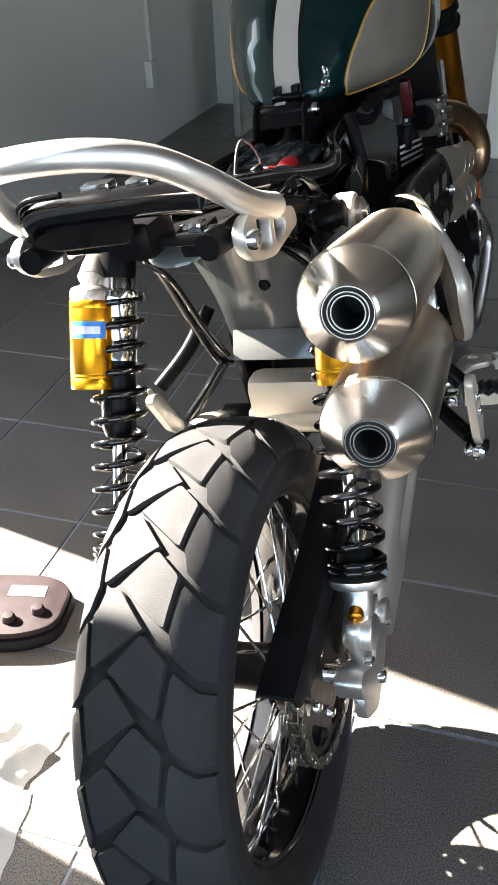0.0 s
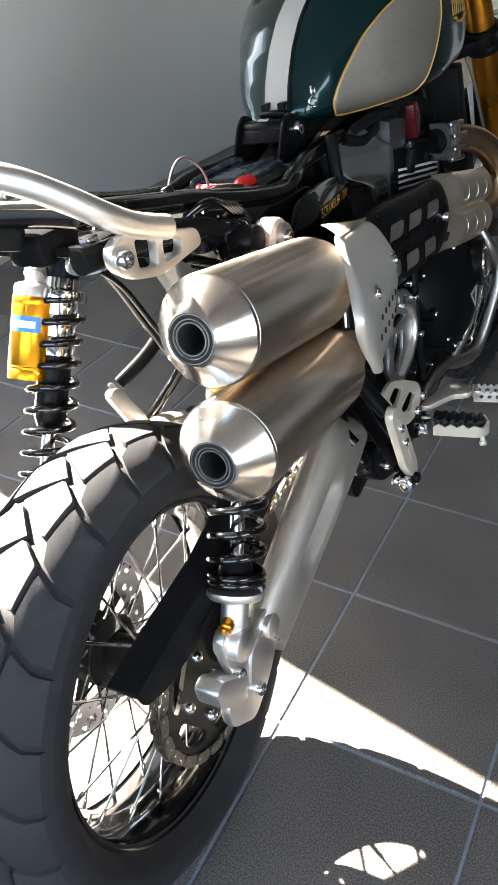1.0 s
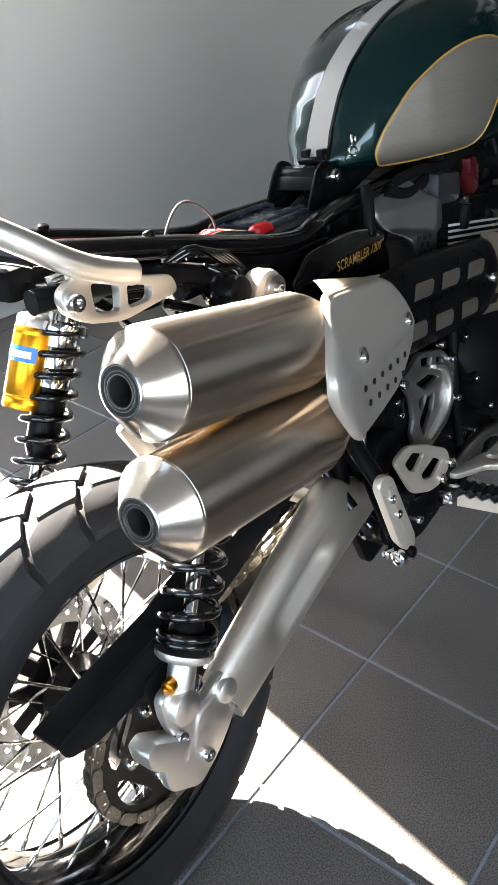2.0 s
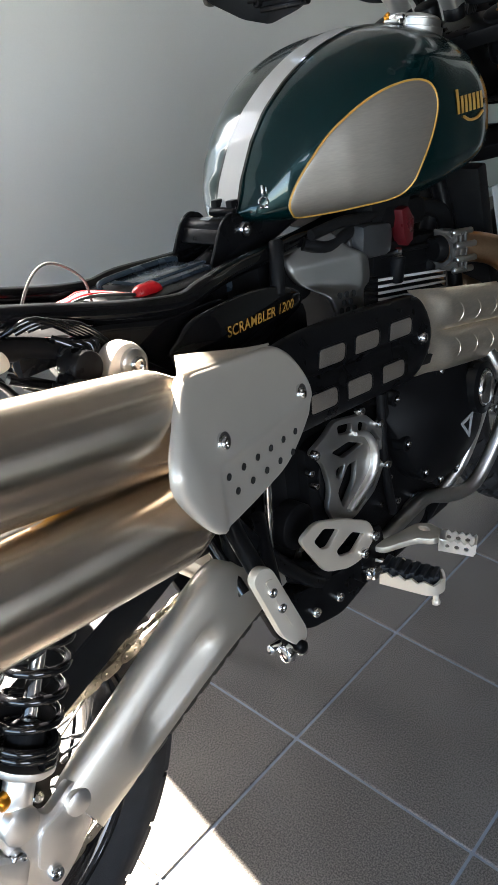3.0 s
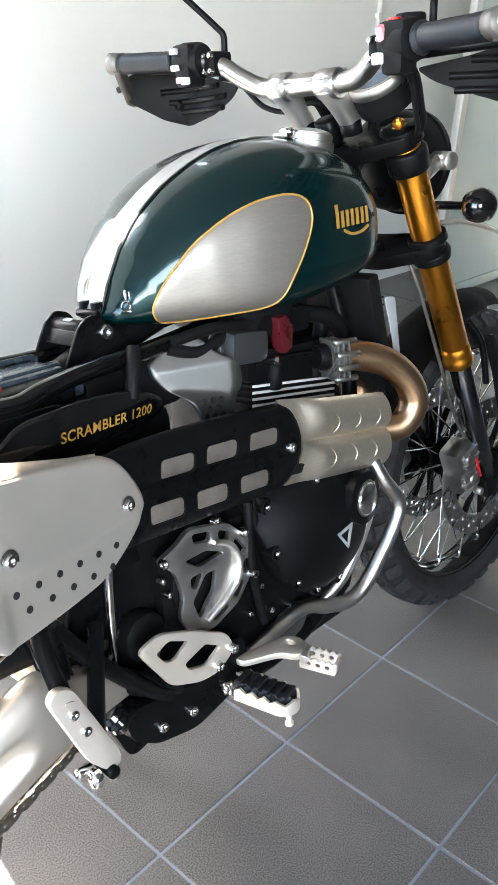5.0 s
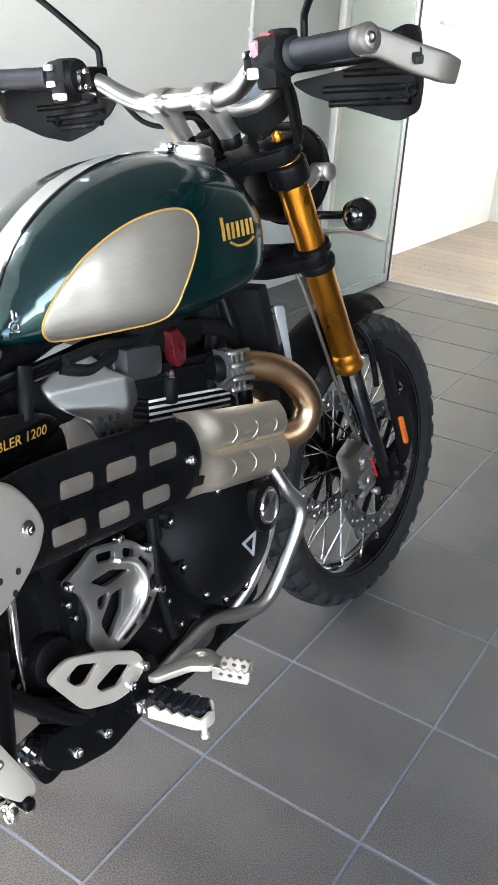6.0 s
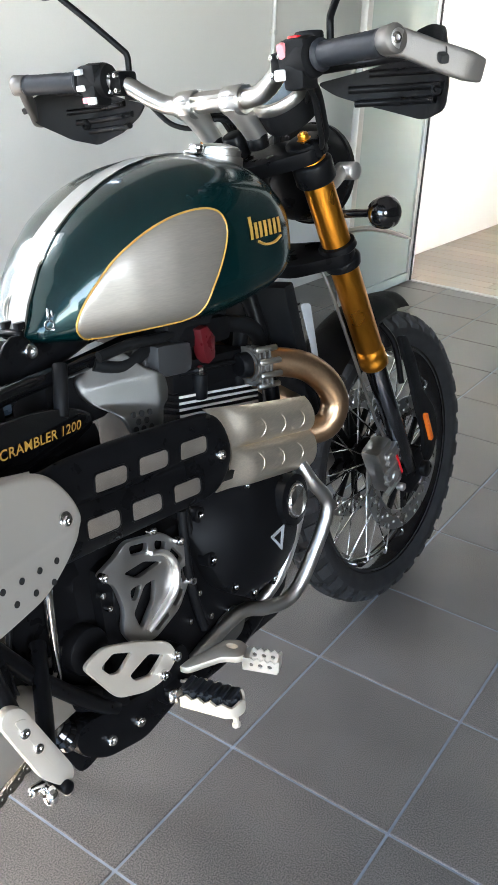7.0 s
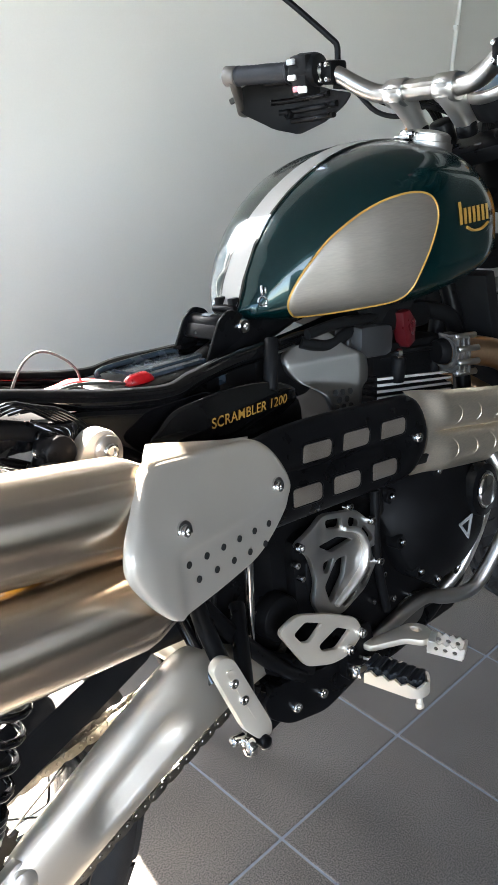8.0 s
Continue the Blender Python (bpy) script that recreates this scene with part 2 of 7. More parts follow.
def lathe(prof, origin=(0, 0, 0), axis=(0, 0, 1), seg=24, x=(1, 0, 0)):
    """Profile of (radius, along) turned about an axis."""
    m = basis(origin, axis, x)
    bm = bmesh.new()
    rows = []
    for r, h in prof:
        rows.append([bm.verts.new(m @ V(0, 0, h))] if r < 1e-6 else [bm.verts.new(m @ V(r * math.cos(u), r * math.sin(u), h)) for u in (2 * math.pi * j / seg for j in range(seg))])
    for a, b in zip(rows, rows[1:]):
        for i in range(seg):
            j = (i + 1) % seg
            f = [a[i % len(a)], a[j % len(a)], b[j % len(b)], b[i % len(b)]]
            f = [v for k, v in enumerate(f) if v not in f[:k]]
            if len(f) > 2:
                bm.faces.new(f)
    bmesh.ops.recalc_face_normals(bm, faces=bm.faces)
    return bm


def rod(a, b, r, seg=16, bev=0.0015):
    a, b = Vector(a), Vector(b)
    h = (b - a).length
    e = min(bev, r * 0.4, h * 0.3)
    return lathe([(0, 0), (r - e, 0), (r, e), (r, h - e), (r - e, h), (0, h)], a, b - a, seg)


def box(c, s, bev=0.004, rot=None, seg=2):
    bm = bmesh.new()
    bmesh.ops.create_cube(bm, size=1)
    bmesh.ops.scale(bm, vec=Vector(s), verts=bm.verts)
    if bev:
        bmesh.ops.bevel(bm, geom=bm.edges[:], offset=min(bev, min(s) * 0.45), segments=seg, affect="EDGES", profile=0.6)
    bm.transform(Matrix.Translation(Vector(c)) @ (rot.to_4x4() if rot else Matrix()))
    return bm


def rounded(pts, r, n=4):
    """An outline with its corners rounded off."""
    pts, out = [Vector((*p, 0)) for p in pts], []
    for i, p in enumerate(pts):
        a, b = pts[i - 1], pts[(i + 1) % len(pts)]
        ra, rb = min(r, (a - p).length * 0.45), min(r, (b - p).length * 0.45)
        s, e = p + (a - p).normalized() * ra, p + (b - p).normalized() * rb
        for k in range(n + 1):
            t = k / n
            q = s * (1 - t) ** 2 + p * 2 * t * (1 - t) + e * t * t
            out.append((q.x, q.y))
    return out


def plate(outline, thick, m=None, holes=(), bev=0.0015):
    """A flat piece of the given outline, with holes through it, thick along its local z."""
    bm = bmesh.new()
    loops = []
    for pts in (outline, *holes):
        vs = [bm.verts.new((x, y, 0)) for x, y in pts]
        loops.append([bm.edges.new((vs[i], vs[(i + 1) % len(vs)])) for i in range(len(vs))])
    bmesh.ops.triangle_fill(bm, use_beauty=True, use_dissolve=False, edges=[e for lp in loops for e in lp])
    top = bmesh.ops.extrude_face_region(bm, geom=bm.faces[:])
    bmesh.ops.translate(bm, vec=(0, 0, thick), verts=[v for v in top["geom"] if isinstance(v, bmesh.types.BMVert)])
    bmesh.ops.recalc_face_normals(bm, faces=bm.faces)
    if bev:
        rim = [e for e in bm.edges if len(e.link_faces) == 2 and e.calc_face_angle(0) > 1.2]
        bmesh.ops.bevel(bm, geom=rim, offset=bev, segments=2, affect="EDGES", profile=0.6)
    if m is not None:
        bm.transform(m)
    return bm


SIDE = Matrix(((0, 0, 1, 0), (1, 0, 0, 0), (0, 1, 0, 0), (0, 0, 0, 1)))  # outline (y, z), thickness to the right


def side(x, lean=0.0, turn=0.0, about=(0, 0)):
    """A plate's place in the bike's side view, at x; lean and turn tip it about a point of that view."""
    c = Matrix.Translation((x, about[0], about[1]))
    return c @ pose(0, 0, 0, 0, lean, turn) @ Matrix.Translation((0, -about[0], -about[1])) @ SIDE


def sheet(outline, depth, thick, rings=5, roll=0.0015):
    """A curved panel: an outline in side view laid on x = depth(y, z), thick inwards."""
    cy, cz = (sum(p[k] for p in outline) / len(outline) for k in (0, 1))
    bm = bmesh.new()
    layers = []
    steps = [1.0, 0.985, 0.955] + [0.91 * (1 - k / rings) for k in range(rings + 1)]
    for off in (0.0, -thick):
        rows = []
        for k, s in enumerate(steps):
            if s == 0:
                rows.append([bm.verts.new((depth(cy, cz) + off, cy, cz))])
                continue
            row = []
            for y, z in outline:
                yy, zz = cy + (y - cy) * s, cz + (z - cz) * s
                row.append(bm.verts.new((depth(yy, zz) + off - (roll * (1.0, 0.38, 0.08)[k] if k < 3 else 0), yy, zz)))
            rows.append(row)
        layers.append(rows)
        n = len(outline)
        for a, b in zip(rows, rows[1:]):
            for i in range(n):
                j = (i + 1) % n
                bm.faces.new((a[i], a[j], b[0]) if len(b) == 1 else (a[i], a[j], b[j], b[i]))
    a, b = layers[0][0], layers[1][0]
    for i in range(len(a)):
        j = (i + 1) % len(a)
        bm.faces.new((a[i], a[j], b[j], b[i]))
    bmesh.ops.recalc_face_normals(bm, faces=bm.faces)
    return bm


def join(*bms):
    out = bmesh.new()
    for bm in bms:
        me = bpy.data.meshes.new("joint")
        bm.to_mesh(me)
        out.from_mesh(me)
        bm.free()
        bpy.data.meshes.remove(me)
    return out


def mirror(bm):
    bm.transform(Matrix.Diagonal((-1, 1, 1, 1)))
    bmesh.ops.reverse_faces(bm, faces=bm.faces)
    return bm


def mesh_of(name, bm, material, smooth=40):
    me = bpy.data.meshes.new(name)
    bm.to_mesh(me)
    bm.free()
    me.materials.append(material)
    for p in me.polygons:
        p.use_smooth = smooth > 0
    if smooth > 0:
        me.set_sharp_from_angle(angle=radians(smooth))
    return me


def thing(name, bm, material, label, category, group="", kind="", at=None, smooth=40):
    ob = new(name, mesh_of(name, bm, material, smooth) if bm else None)
    if at is not None:
        ob.matrix_world = at
    return tagged(ob, label, category, group, kind)


def part(name, bm, material, parent, label="", lift=LIFT, smooth=50):
    if lift:
        bmesh.ops.translate(bm, vec=(0, 0, lift), verts=bm.verts)
    ob = new(name, mesh_of(name, bm, material, smooth))
    ob.parent = parent
    return tagged(ob, label)


def bolt(p, axis, r=0.007, h=0.006, socket=True):
    return lathe([(0, -0.004), (r, -0.004), (r, h * 0.7), (r * 0.85, h), (r * 0.5, h), (r * 0.46, h * 0.45), (0, h * 0.45)] if socket else [(0, -0.004), (r, -0.004), (r, h * 0.6), (r * 0.6, h), (0, h)], p, axis, 12)


def words(text, size, depth, m, spacing=1.0, shear=0.0):
    """Raised lettering in the built-in font, as a mesh at m."""
    cu = bpy.data.curves.new("lettering", "FONT")
    cu.offset = 0.0003
    cu.body, cu.size, cu.extrude, cu.space_character, cu.shear = text, size, depth, spacing, shear
    ob = bpy.data.objects.new("lettering", cu)
    scene.collection.objects.link(ob)
    bpy.context.view_layer.update()
    me = bpy.data.meshes.new_from_object(ob.evaluated_get(bpy.context.evaluated_depsgraph_get()))
    bm = bmesh.new()
    bm.from_mesh(me)
    bm.transform(m)
    bpy.data.objects.remove(ob)
    bpy.data.curves.remove(cu)
    bpy.data.meshes.remove(me)
    return bm

# ---- the room ----
LEFT, RIGHT, REAR, FAR, TALL = -1.72, 3.0, -3.0, 4.3, 2.9
TILE, TURNED, ORIGIN = 0.332, radians(2.0), (0.0436, 0.58)


def slab(name, lo, hi, material, label, kind="structure", category="wall", bev=0.0):
    c = [(a + b) / 2 for a, b in zip(lo, hi)]
    return thing(name, box(c, [b - a for a, b in zip(lo, hi)], bev), material, label, category, kind=kind, smooth=0)


floor = slab("floor", (LEFT - 0.1, REAR - 0.1, -0.08), (RIGHT + 0.1, FAR + 0.05, -0.0025), M_GROUT, "dark grey granite tile floor with pale grout", category="floor")
wall_left = slab("wall_left", (LEFT - 0.2, 0.683, -0.03), (LEFT, FAR + 0.15, TALL), M_WALL, "plain light grey painted plaster wall")
slab("wall_left_rear", (LEFT - 0.2, REAR - 0.2, -0.03), (LEFT, 0.126, TALL), M_WALL, "plain light grey painted plaster wall")
slab("wall_left_lintel", (LEFT - 0.2, 0.126, 2.45), (LEFT, 0.683, TALL), M_WALL, "painted plaster lintel over the opening")
slab("wall_far_pier", (LEFT, FAR, -0.03), (-1.40, FAR + 0.15, TALL), M_WALL, "narrow painted pier beside the doorway")
slab("wall_far", (-0.52, FAR, -0.03), (0.45, FAR + 0.15, TALL), M_WALL, "plain light grey painted far wall")
slab("wall_far_right", (0.45, FAR, -0.03), (RIGHT + 0.2, FAR + 0.15, TALL), M_SHADE, "unseen far wall toned dark to dim reflections")
slab("wall_far_lintel", (-1.40, FAR, 2.15), (-0.52, FAR + 0.15, TALL), M_WALL, "painted lintel over the doorway")
# Walls out of view; their dark tone shapes what the metal mirrors.
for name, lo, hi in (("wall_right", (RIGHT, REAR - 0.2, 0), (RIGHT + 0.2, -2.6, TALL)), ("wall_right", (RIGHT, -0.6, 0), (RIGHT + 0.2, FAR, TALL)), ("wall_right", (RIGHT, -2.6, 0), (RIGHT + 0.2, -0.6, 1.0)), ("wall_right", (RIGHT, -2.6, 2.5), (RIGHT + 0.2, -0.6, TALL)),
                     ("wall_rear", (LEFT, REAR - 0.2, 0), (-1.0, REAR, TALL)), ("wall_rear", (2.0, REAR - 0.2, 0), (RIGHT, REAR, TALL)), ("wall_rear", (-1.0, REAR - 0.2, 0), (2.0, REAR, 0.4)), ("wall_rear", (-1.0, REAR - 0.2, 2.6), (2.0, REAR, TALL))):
    slab(name, lo, hi, M_SHADE if hi[1] > 1 else M_DIM, "unseen wall toned dark to dim reflections")
# Ceiling is never in view; dark tone keeps reflections from above low.
slab("ceiling", (LEFT - 0.2, REAR - 0.2, TALL), (RIGHT + 0.2, 6.8, TALL + 0.15), M_CEIL, "unseen ceiling toned dark to dim reflections", category="ceiling")
slab("wall_column", (-0.09, 3.45, 0), (0.45, FAR, TALL), M_WHITE, "white painted square column by the far wall", bev=0.006)
# Unseen wall, added to keep low bright sky out of the tank's reflections.
slab("sky_blocker", (-7.7, -7.0, -0.11), (-7.5, 9.0, 3.4), M_DIM, "unseen added wall hiding the low sky from the opening")
ground = thing("ground", box((0, 0, -0.16), (400, 400, 0.1), 0), M_GROUT, "pale grey paved ground outside", "ground", kind="structure", smooth=0)

# the next room
slab("corridor_floor", (-1.75, FAR + 0.05, -0.08), (1.1, 6.8, -0.006), M_WOOD, "light oak plank floor of the next room", category="floor")
def holed(name, x0, x1, y0, y1, hole, material, label):
    """A wall along y with one opening (y0, y1, z0, z1) through it."""
    a, b, lo, hi = hole
    for p, q in (((y0, -0.03), (a, TALL)), ((b, -0.03), (y1, TALL)), ((a, -0.03), (b, lo)), ((a, hi), (b, TALL))):
        slab(name, (x0, p[0], p[1]), (x1, q[0], q[1]), material, label)


holed("corridor_wall_left", -1.80, -1.58, FAR + 0.15, 6.8, (5.17, 6.03, 1.36, 1.76), M_WHITE, "white painted wall of the next room")
# This wall's opening is added to suit the corridor fill lamp.
holed("corridor_wall_right", 0.98, 1.15, FAR + 0.15, 6.8, (5.0, 6.2, 0.85, 2.15), M_WHITE, "white painted wall of the next room")
slab("corridor_wall_far", (-1.58, 6.55, -0.03), (0.98, 6.7, TALL), M_WHITE, "white painted end wall of the next room")
CLEAR = glass("clear_pane", (0.95, 0.97, 0.97))
# The second window is unseen, added only to go with the fill lamp.
for name, x, y, z, wide, tall in (("window_1", -1.69, 5.6, 1.56, 0.86, 0.40), ("fill_window", 1.065, 5.6, 1.5, 1.2, 1.3)):
    window = tagged(new(name), "bright window with a white frame in the next room", "window", kind="structure")
    for dy in (-1, 1):
        part("window_frame", box((x, y + dy * (wide / 2 - 0.025), z), (0.06, 0.05, tall), 0.003), M_WHITEPL, window, lift=0)
    for dz in (-1, 1):
        part("window_frame", box((x, y, z + dz * (tall / 2 - 0.025)), (0.06, wide - 0.1, 0.05), 0.003), M_WHITEPL, window, lift=0)
    part("window_sill", box((x + (0.09 if x < 0 else -0.075), y, z - tall / 2 - 0.012), (0.10, wide + 0.04, 0.024), 0.004), M_WHITEPL, window, lift=0)
    pane = part("pane", box((x, y, z), (0.006, wide - 0.1, tall - 0.1), 0), CLEAR, window, lift=0)
    pane.visible_shadow = False
trim = slab("threshold_trim", (-1.40, FAR + 0.02, -0.004), (-0.54, FAR + 0.055, 0.006), M_TRIM, "thin bright metal threshold strip", category="trim", bev=0.002)
jamb = tagged(new("door_frame"), "pale door frame of the open doorway", "door frame", kind="structure")
for x in (-1.385, -0.535):
    part("jamb", box((x, FAR + 0.06, 1.075), (0.03, 0.2, 2.15), 0.004), M_WHITEPL, jamb, lift=0)
part("head", box((-0.96, FAR + 0.06, 2.14), (0.82, 0.2, 0.035), 0.004), M_TRIM, jamb, lift=0)

door = tagged(new("door_1"), "open frosted green glass door leaf with grey metal frame", "door", kind="structure")
part("glass_panel", box((-1.33, 3.935, 1.06), (0.012, 0.68, 2.0), 0.001), M_FROST, door, lift=0)
for y in (3.585, 4.285):
    part("stile", box((-1.33, y, 1.06), (0.036, 0.045, 2.1), 0.003), M_TRIM, door, lift=0)
part("bottom_rail", box((-1.33, 3.935, 0.035), (0.036, 0.66, 0.05), 0.003), M_FROST, door, lift=0)
part("top_rail", box((-1.33, 3.935, 2.08), (0.036, 0.66, 0.05), 0.003), M_TRIM, door, lift=0)
part("edge_seal", box((-1.309, 4.302, 1.06), (0.008, 0.012, 2.1), 0.002), M_SEALDARK, door, lift=0)
part("handle", join(rod((-1.31, 3.66, 0.97), (-1.265, 3.66, 0.97), 0.011), tube([(-1.265, 3.655, 0.97), (-1.262, 3.70, 0.97), (-1.262, 3.78, 0.968)], 0.009)), M_SEALDARK, door, lift=0)

conduit = tagged(new("wall_conduit"), "thin painted conduit ending in a small wall box", "conduit")
part("pipe", rod((LEFT + 0.011, 3.41, 0.39), (LEFT + 0.011, 3.43, TALL), 0.011), M_CONDUIT, conduit, lift=0)
part("junction_box", box((LEFT + 0.02, 3.40, 0.335), (0.04, 0.09, 0.12), 0.006), M_CONDUIT, conduit, lift=0)
for z in (0.7, 1.25, 1.9):
    part("clip", box((LEFT + 0.011, 3.415, z), (0.022, 0.034, 0.02), 0.003), M_CONDUIT, conduit, lift=0)

# ---- wheels ----
motorcycle = tagged(new("motorcycle"), "dark green scrambler motorcycle on its stand, seat removed", "motorcycle")
motorcycle.matrix_world = pose(0, 0, 0, 0, -9.76, 0)
RIGHTWARD = V(1, 0, 0)


def tyre_mesh(R, half, bead, rise):
    """Carcass: radius over lateral place, from bead to bead; returns the mesh and the crown's radius at u."""
    def crown(u):
        a = min(abs(u) / half, 1.0)
        return R - rise * (0.25 * a**2 + 0.75 * a**4)
    prof = []
    edge = crown(half)
    for s in (-1, 1):
        walls = [(bead - 0.004, half * 0.72), (bead + 0.006, half * 0.80), (bead + (edge - bead) * 0.35, half * 0.98), (bead + (edge - bead) * 0.7, half * 1.02), (edge - 0.003, half * 1.005)]
        cr = [(crown(half * k / 8), half * k / 8) for k in range(8, -1, -1)]
        row = [(r, s * u) for r, u in walls + cr]
        prof += row if s < 0 else row[::-1][1:]
    return lathe([(bead - 0.01, -half * 0.7)] + prof + [(bead - 0.01, half * 0.7)], (0, 0, 0), RIGHTWARD, 96, (0, 1, 0)), crown


def tread_block(outline, crown, R, high=0.0065, inset=0.0016):
    """One rubber block; outline in (lateral, round), counter-clockwise, on the crown."""
    bm = bmesh.new()
    cu, cv = (sum(p[k] for p in outline) / len(outline) for k in (0, 1))

    def at(u, v, up):
        r, a = crown(u) + up, v / R
        return bm.verts.new((u, -r * math.sin(a), r * math.cos(a)))
    low = [at(u + (cu - u) * 0.02, v + (cv - v) * 0.02, -0.002) for u, v in outline]
    mid = [at(cu + (u - cu) * (1 - inset * 25), cv + (v - cv) * (1 - inset * 25), high - 0.001) for u, v in outline]
    top = [at(cu + (u - cu) * (1 - inset * 36), cv + (v - cv) * (1 - inset * 36), high) for u, v in outline]
    c = at(cu, cv, high)
    n = len(outline)
    for i in range(n):
        j = (i + 1) % n
        bm.faces.new((low[i], low[j], mid[j], mid[i]))
        bm.faces.new((mid[i], mid[j], top[j], top[i]))
        bm.faces.new((top[i], top[j], c))
    bmesh.ops.recalc_face_normals(bm, faces=bm.faces)
    return bm


def dense(outline, step=0.016):
    out = []
    for i, p in enumerate(outline):
        q = outline[(i + 1) % len(outline)]
        k = max(1, round(math.dist(p, q) / step))
        out += [(p[0] + (q[0] - p[0]) * s / k, p[1] + (q[1] - p[1]) * s / k) for s in range(k)]
    return out


def ring_x(prof, seg=96):
    return lathe(prof, (0, 0, 0), RIGHTWARD, seg, (0, 1, 0))


def wheel(name, place, R, half, bead, rise, count, blocks, spokes, hub_r, hub_half, label, high=0.0065):
    hoop = ring_x([(bead - 0.004, -half * 0.74), (bead + 0.007, -half * 0.76), (bead + 0.008, -half * 0.70), (bead - 0.006, -half * 0.62), (bead - 0.016, -half * 0.35), (bead - 0.026, 0), (bead - 0.016, half * 0.35), (bead - 0.006, half * 0.62), (bead + 0.008, half * 0.70), (bead + 0.007, half * 0.76), (bead - 0.004, half * 0.74),
                    (bead - 0.014, half * 0.55), (bead - 0.030, half * 0.16), (bead - 0.033, 0), (bead - 0.030, -half * 0.16), (bead - 0.014, -half * 0.55), (bead - 0.004, -half * 0.74)])
    w = part(name, hoop, M_GLOSSBLK, motorcycle, label, lift=0)
    w.matrix_local = place
    carcass, crown = tyre_mesh(R, half, bead, rise)
    # Carcass is toned darker than the blocks so the grooves read as shaded.
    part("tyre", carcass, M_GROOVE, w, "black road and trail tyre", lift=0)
    pitch = 2 * math.pi * R / count
    for outline, off in blocks:
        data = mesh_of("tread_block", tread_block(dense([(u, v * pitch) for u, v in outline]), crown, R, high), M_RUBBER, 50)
        for k in range(count):
            ob = new("tread_block", data)
            ob.parent = w
            ob.matrix_local = pose(0, 0, 0, (k + off) * 360 / count)
    part("hub", ring_x([(0.012, -hub_half - 0.012), (hub_r * 0.6, -hub_half - 0.012), (hub_r * 0.62, -hub_half), (hub_r, -hub_half + 0.004), (hub_r, -hub_half + 0.014), (hub_r * 0.62, -hub_half + 0.022), (hub_r * 0.58, 0), (hub_r * 0.62, hub_half - 0.022), (hub_r, hub_half - 0.014), (hub_r, hub_half - 0.004), (hub_r * 0.62, hub_half), (hub_r * 0.6, hub_half + 0.012), (0.012, hub_half + 0.012)], 40), M_BLACK, w, "black cast wheel hub", lift=0)
    for k in range(spokes):
        s = 1 if k % 2 else -1
        a = 2 * math.pi * k / spokes
        swing = (0.42 if (k // 2) % 2 else -0.42)
        p = V(s * (hub_half - 0.008), hub_r * 0.92 * math.cos(a + swing), hub_r * 0.92 * math.sin(a + swing))
        q = V(s * half * 0.30, (bead - 0.020) * math.cos(a), (bead - 0.020) * math.sin(a))
        n = q + (p - q).normalized() * 0.022
        part("spoke", join(tube([p, q], 0.0019, 6, 1), rod(q, n, 0.0034, 8)), M_CHROME, w, lift=0)
    return w


# tread of the rear tyre, (lateral, round in pitches): slanted main block, shoulder block, and both mirrored half a pitch on
HALF_TREAD = [
    [(-0.018, 0.985), (0.013, 0.545), (0.018, 0.545), (0.041, 0.800), (0.043, 0.850), (0.037, 1.475), (0.033, 1.470)],
    [(0.049, 0.915), (0.070, 1.140), (0.083, 1.170), (0.083, 2.080), (0.070, 2.050), (0.049, 1.815), (0.041, 1.500), (0.0465, 1.000)],
]
TREAD_SHIFT, REAR_AXLE = -0.006, V(0, 0.037, -0.005)
BOTH_HALVES = HALF_TREAD + [[(-u, v + 0.5) for u, v in pts[::-1]] for pts in HALF_TREAD]
REAR_BLOCKS = [([(min(0.079, max(-0.079, u + TREAD_SHIFT)), v) for u, v in pts], 0.0) for pts in BOTH_HALVES]
rear_wheel = wheel("rear_wheel", pose(0.0045, REAR_AXLE.y, LIFT + REAR_AXLE.z, 0, 0, 2.4), 0.308, 0.080, 0.2255, 0.040, 24, REAR_BLOCKS, 36, 0.050, 0.060, "spoked rear wheel with black rim and block tread tyre")
STEER = 3.0
FRONT_BLOCKS = [
    ([(0.003, 0.05), (0.020, -0.08), (0.024, 0.55), (0.004, 0.72)], 0.0),
    ([(-0.003, 0.55), (-0.004, 1.2), (-0.024, 1.05), (-0.020, 0.42)], 0.0),
    ([(0.028, 0.0), (0.047, -0.15), (0.047, 0.45), (0.031, 0.55)], 0.0),
    ([(-0.028, 0.5), (-0.031, 1.05), (-0.047, 0.95), (-0.047, 0.35)], 0.0),
]
HEAD, RAKE = V(0, 1.150, 0.771), V(0, -0.407, 0.914).normalized()
TURN_BAR = Matrix.Translation(HEAD) @ Matrix.Rotation(radians(-STEER), 4, RAKE) @ Matrix.Translation(-HEAD)
front_place = Matrix.Translation((0, 0, LIFT)) @ TURN_BAR @ Matrix.Translation((0, 1.575, 0.028))
front_wheel = wheel("front_wheel", front_place, 0.338, 0.047, 0.275, 0.026, 34, FRONT_BLOCKS, 36, 0.045, 0.048, "spoked front wheel with black rim and narrow block tread tyre", 0.0105)


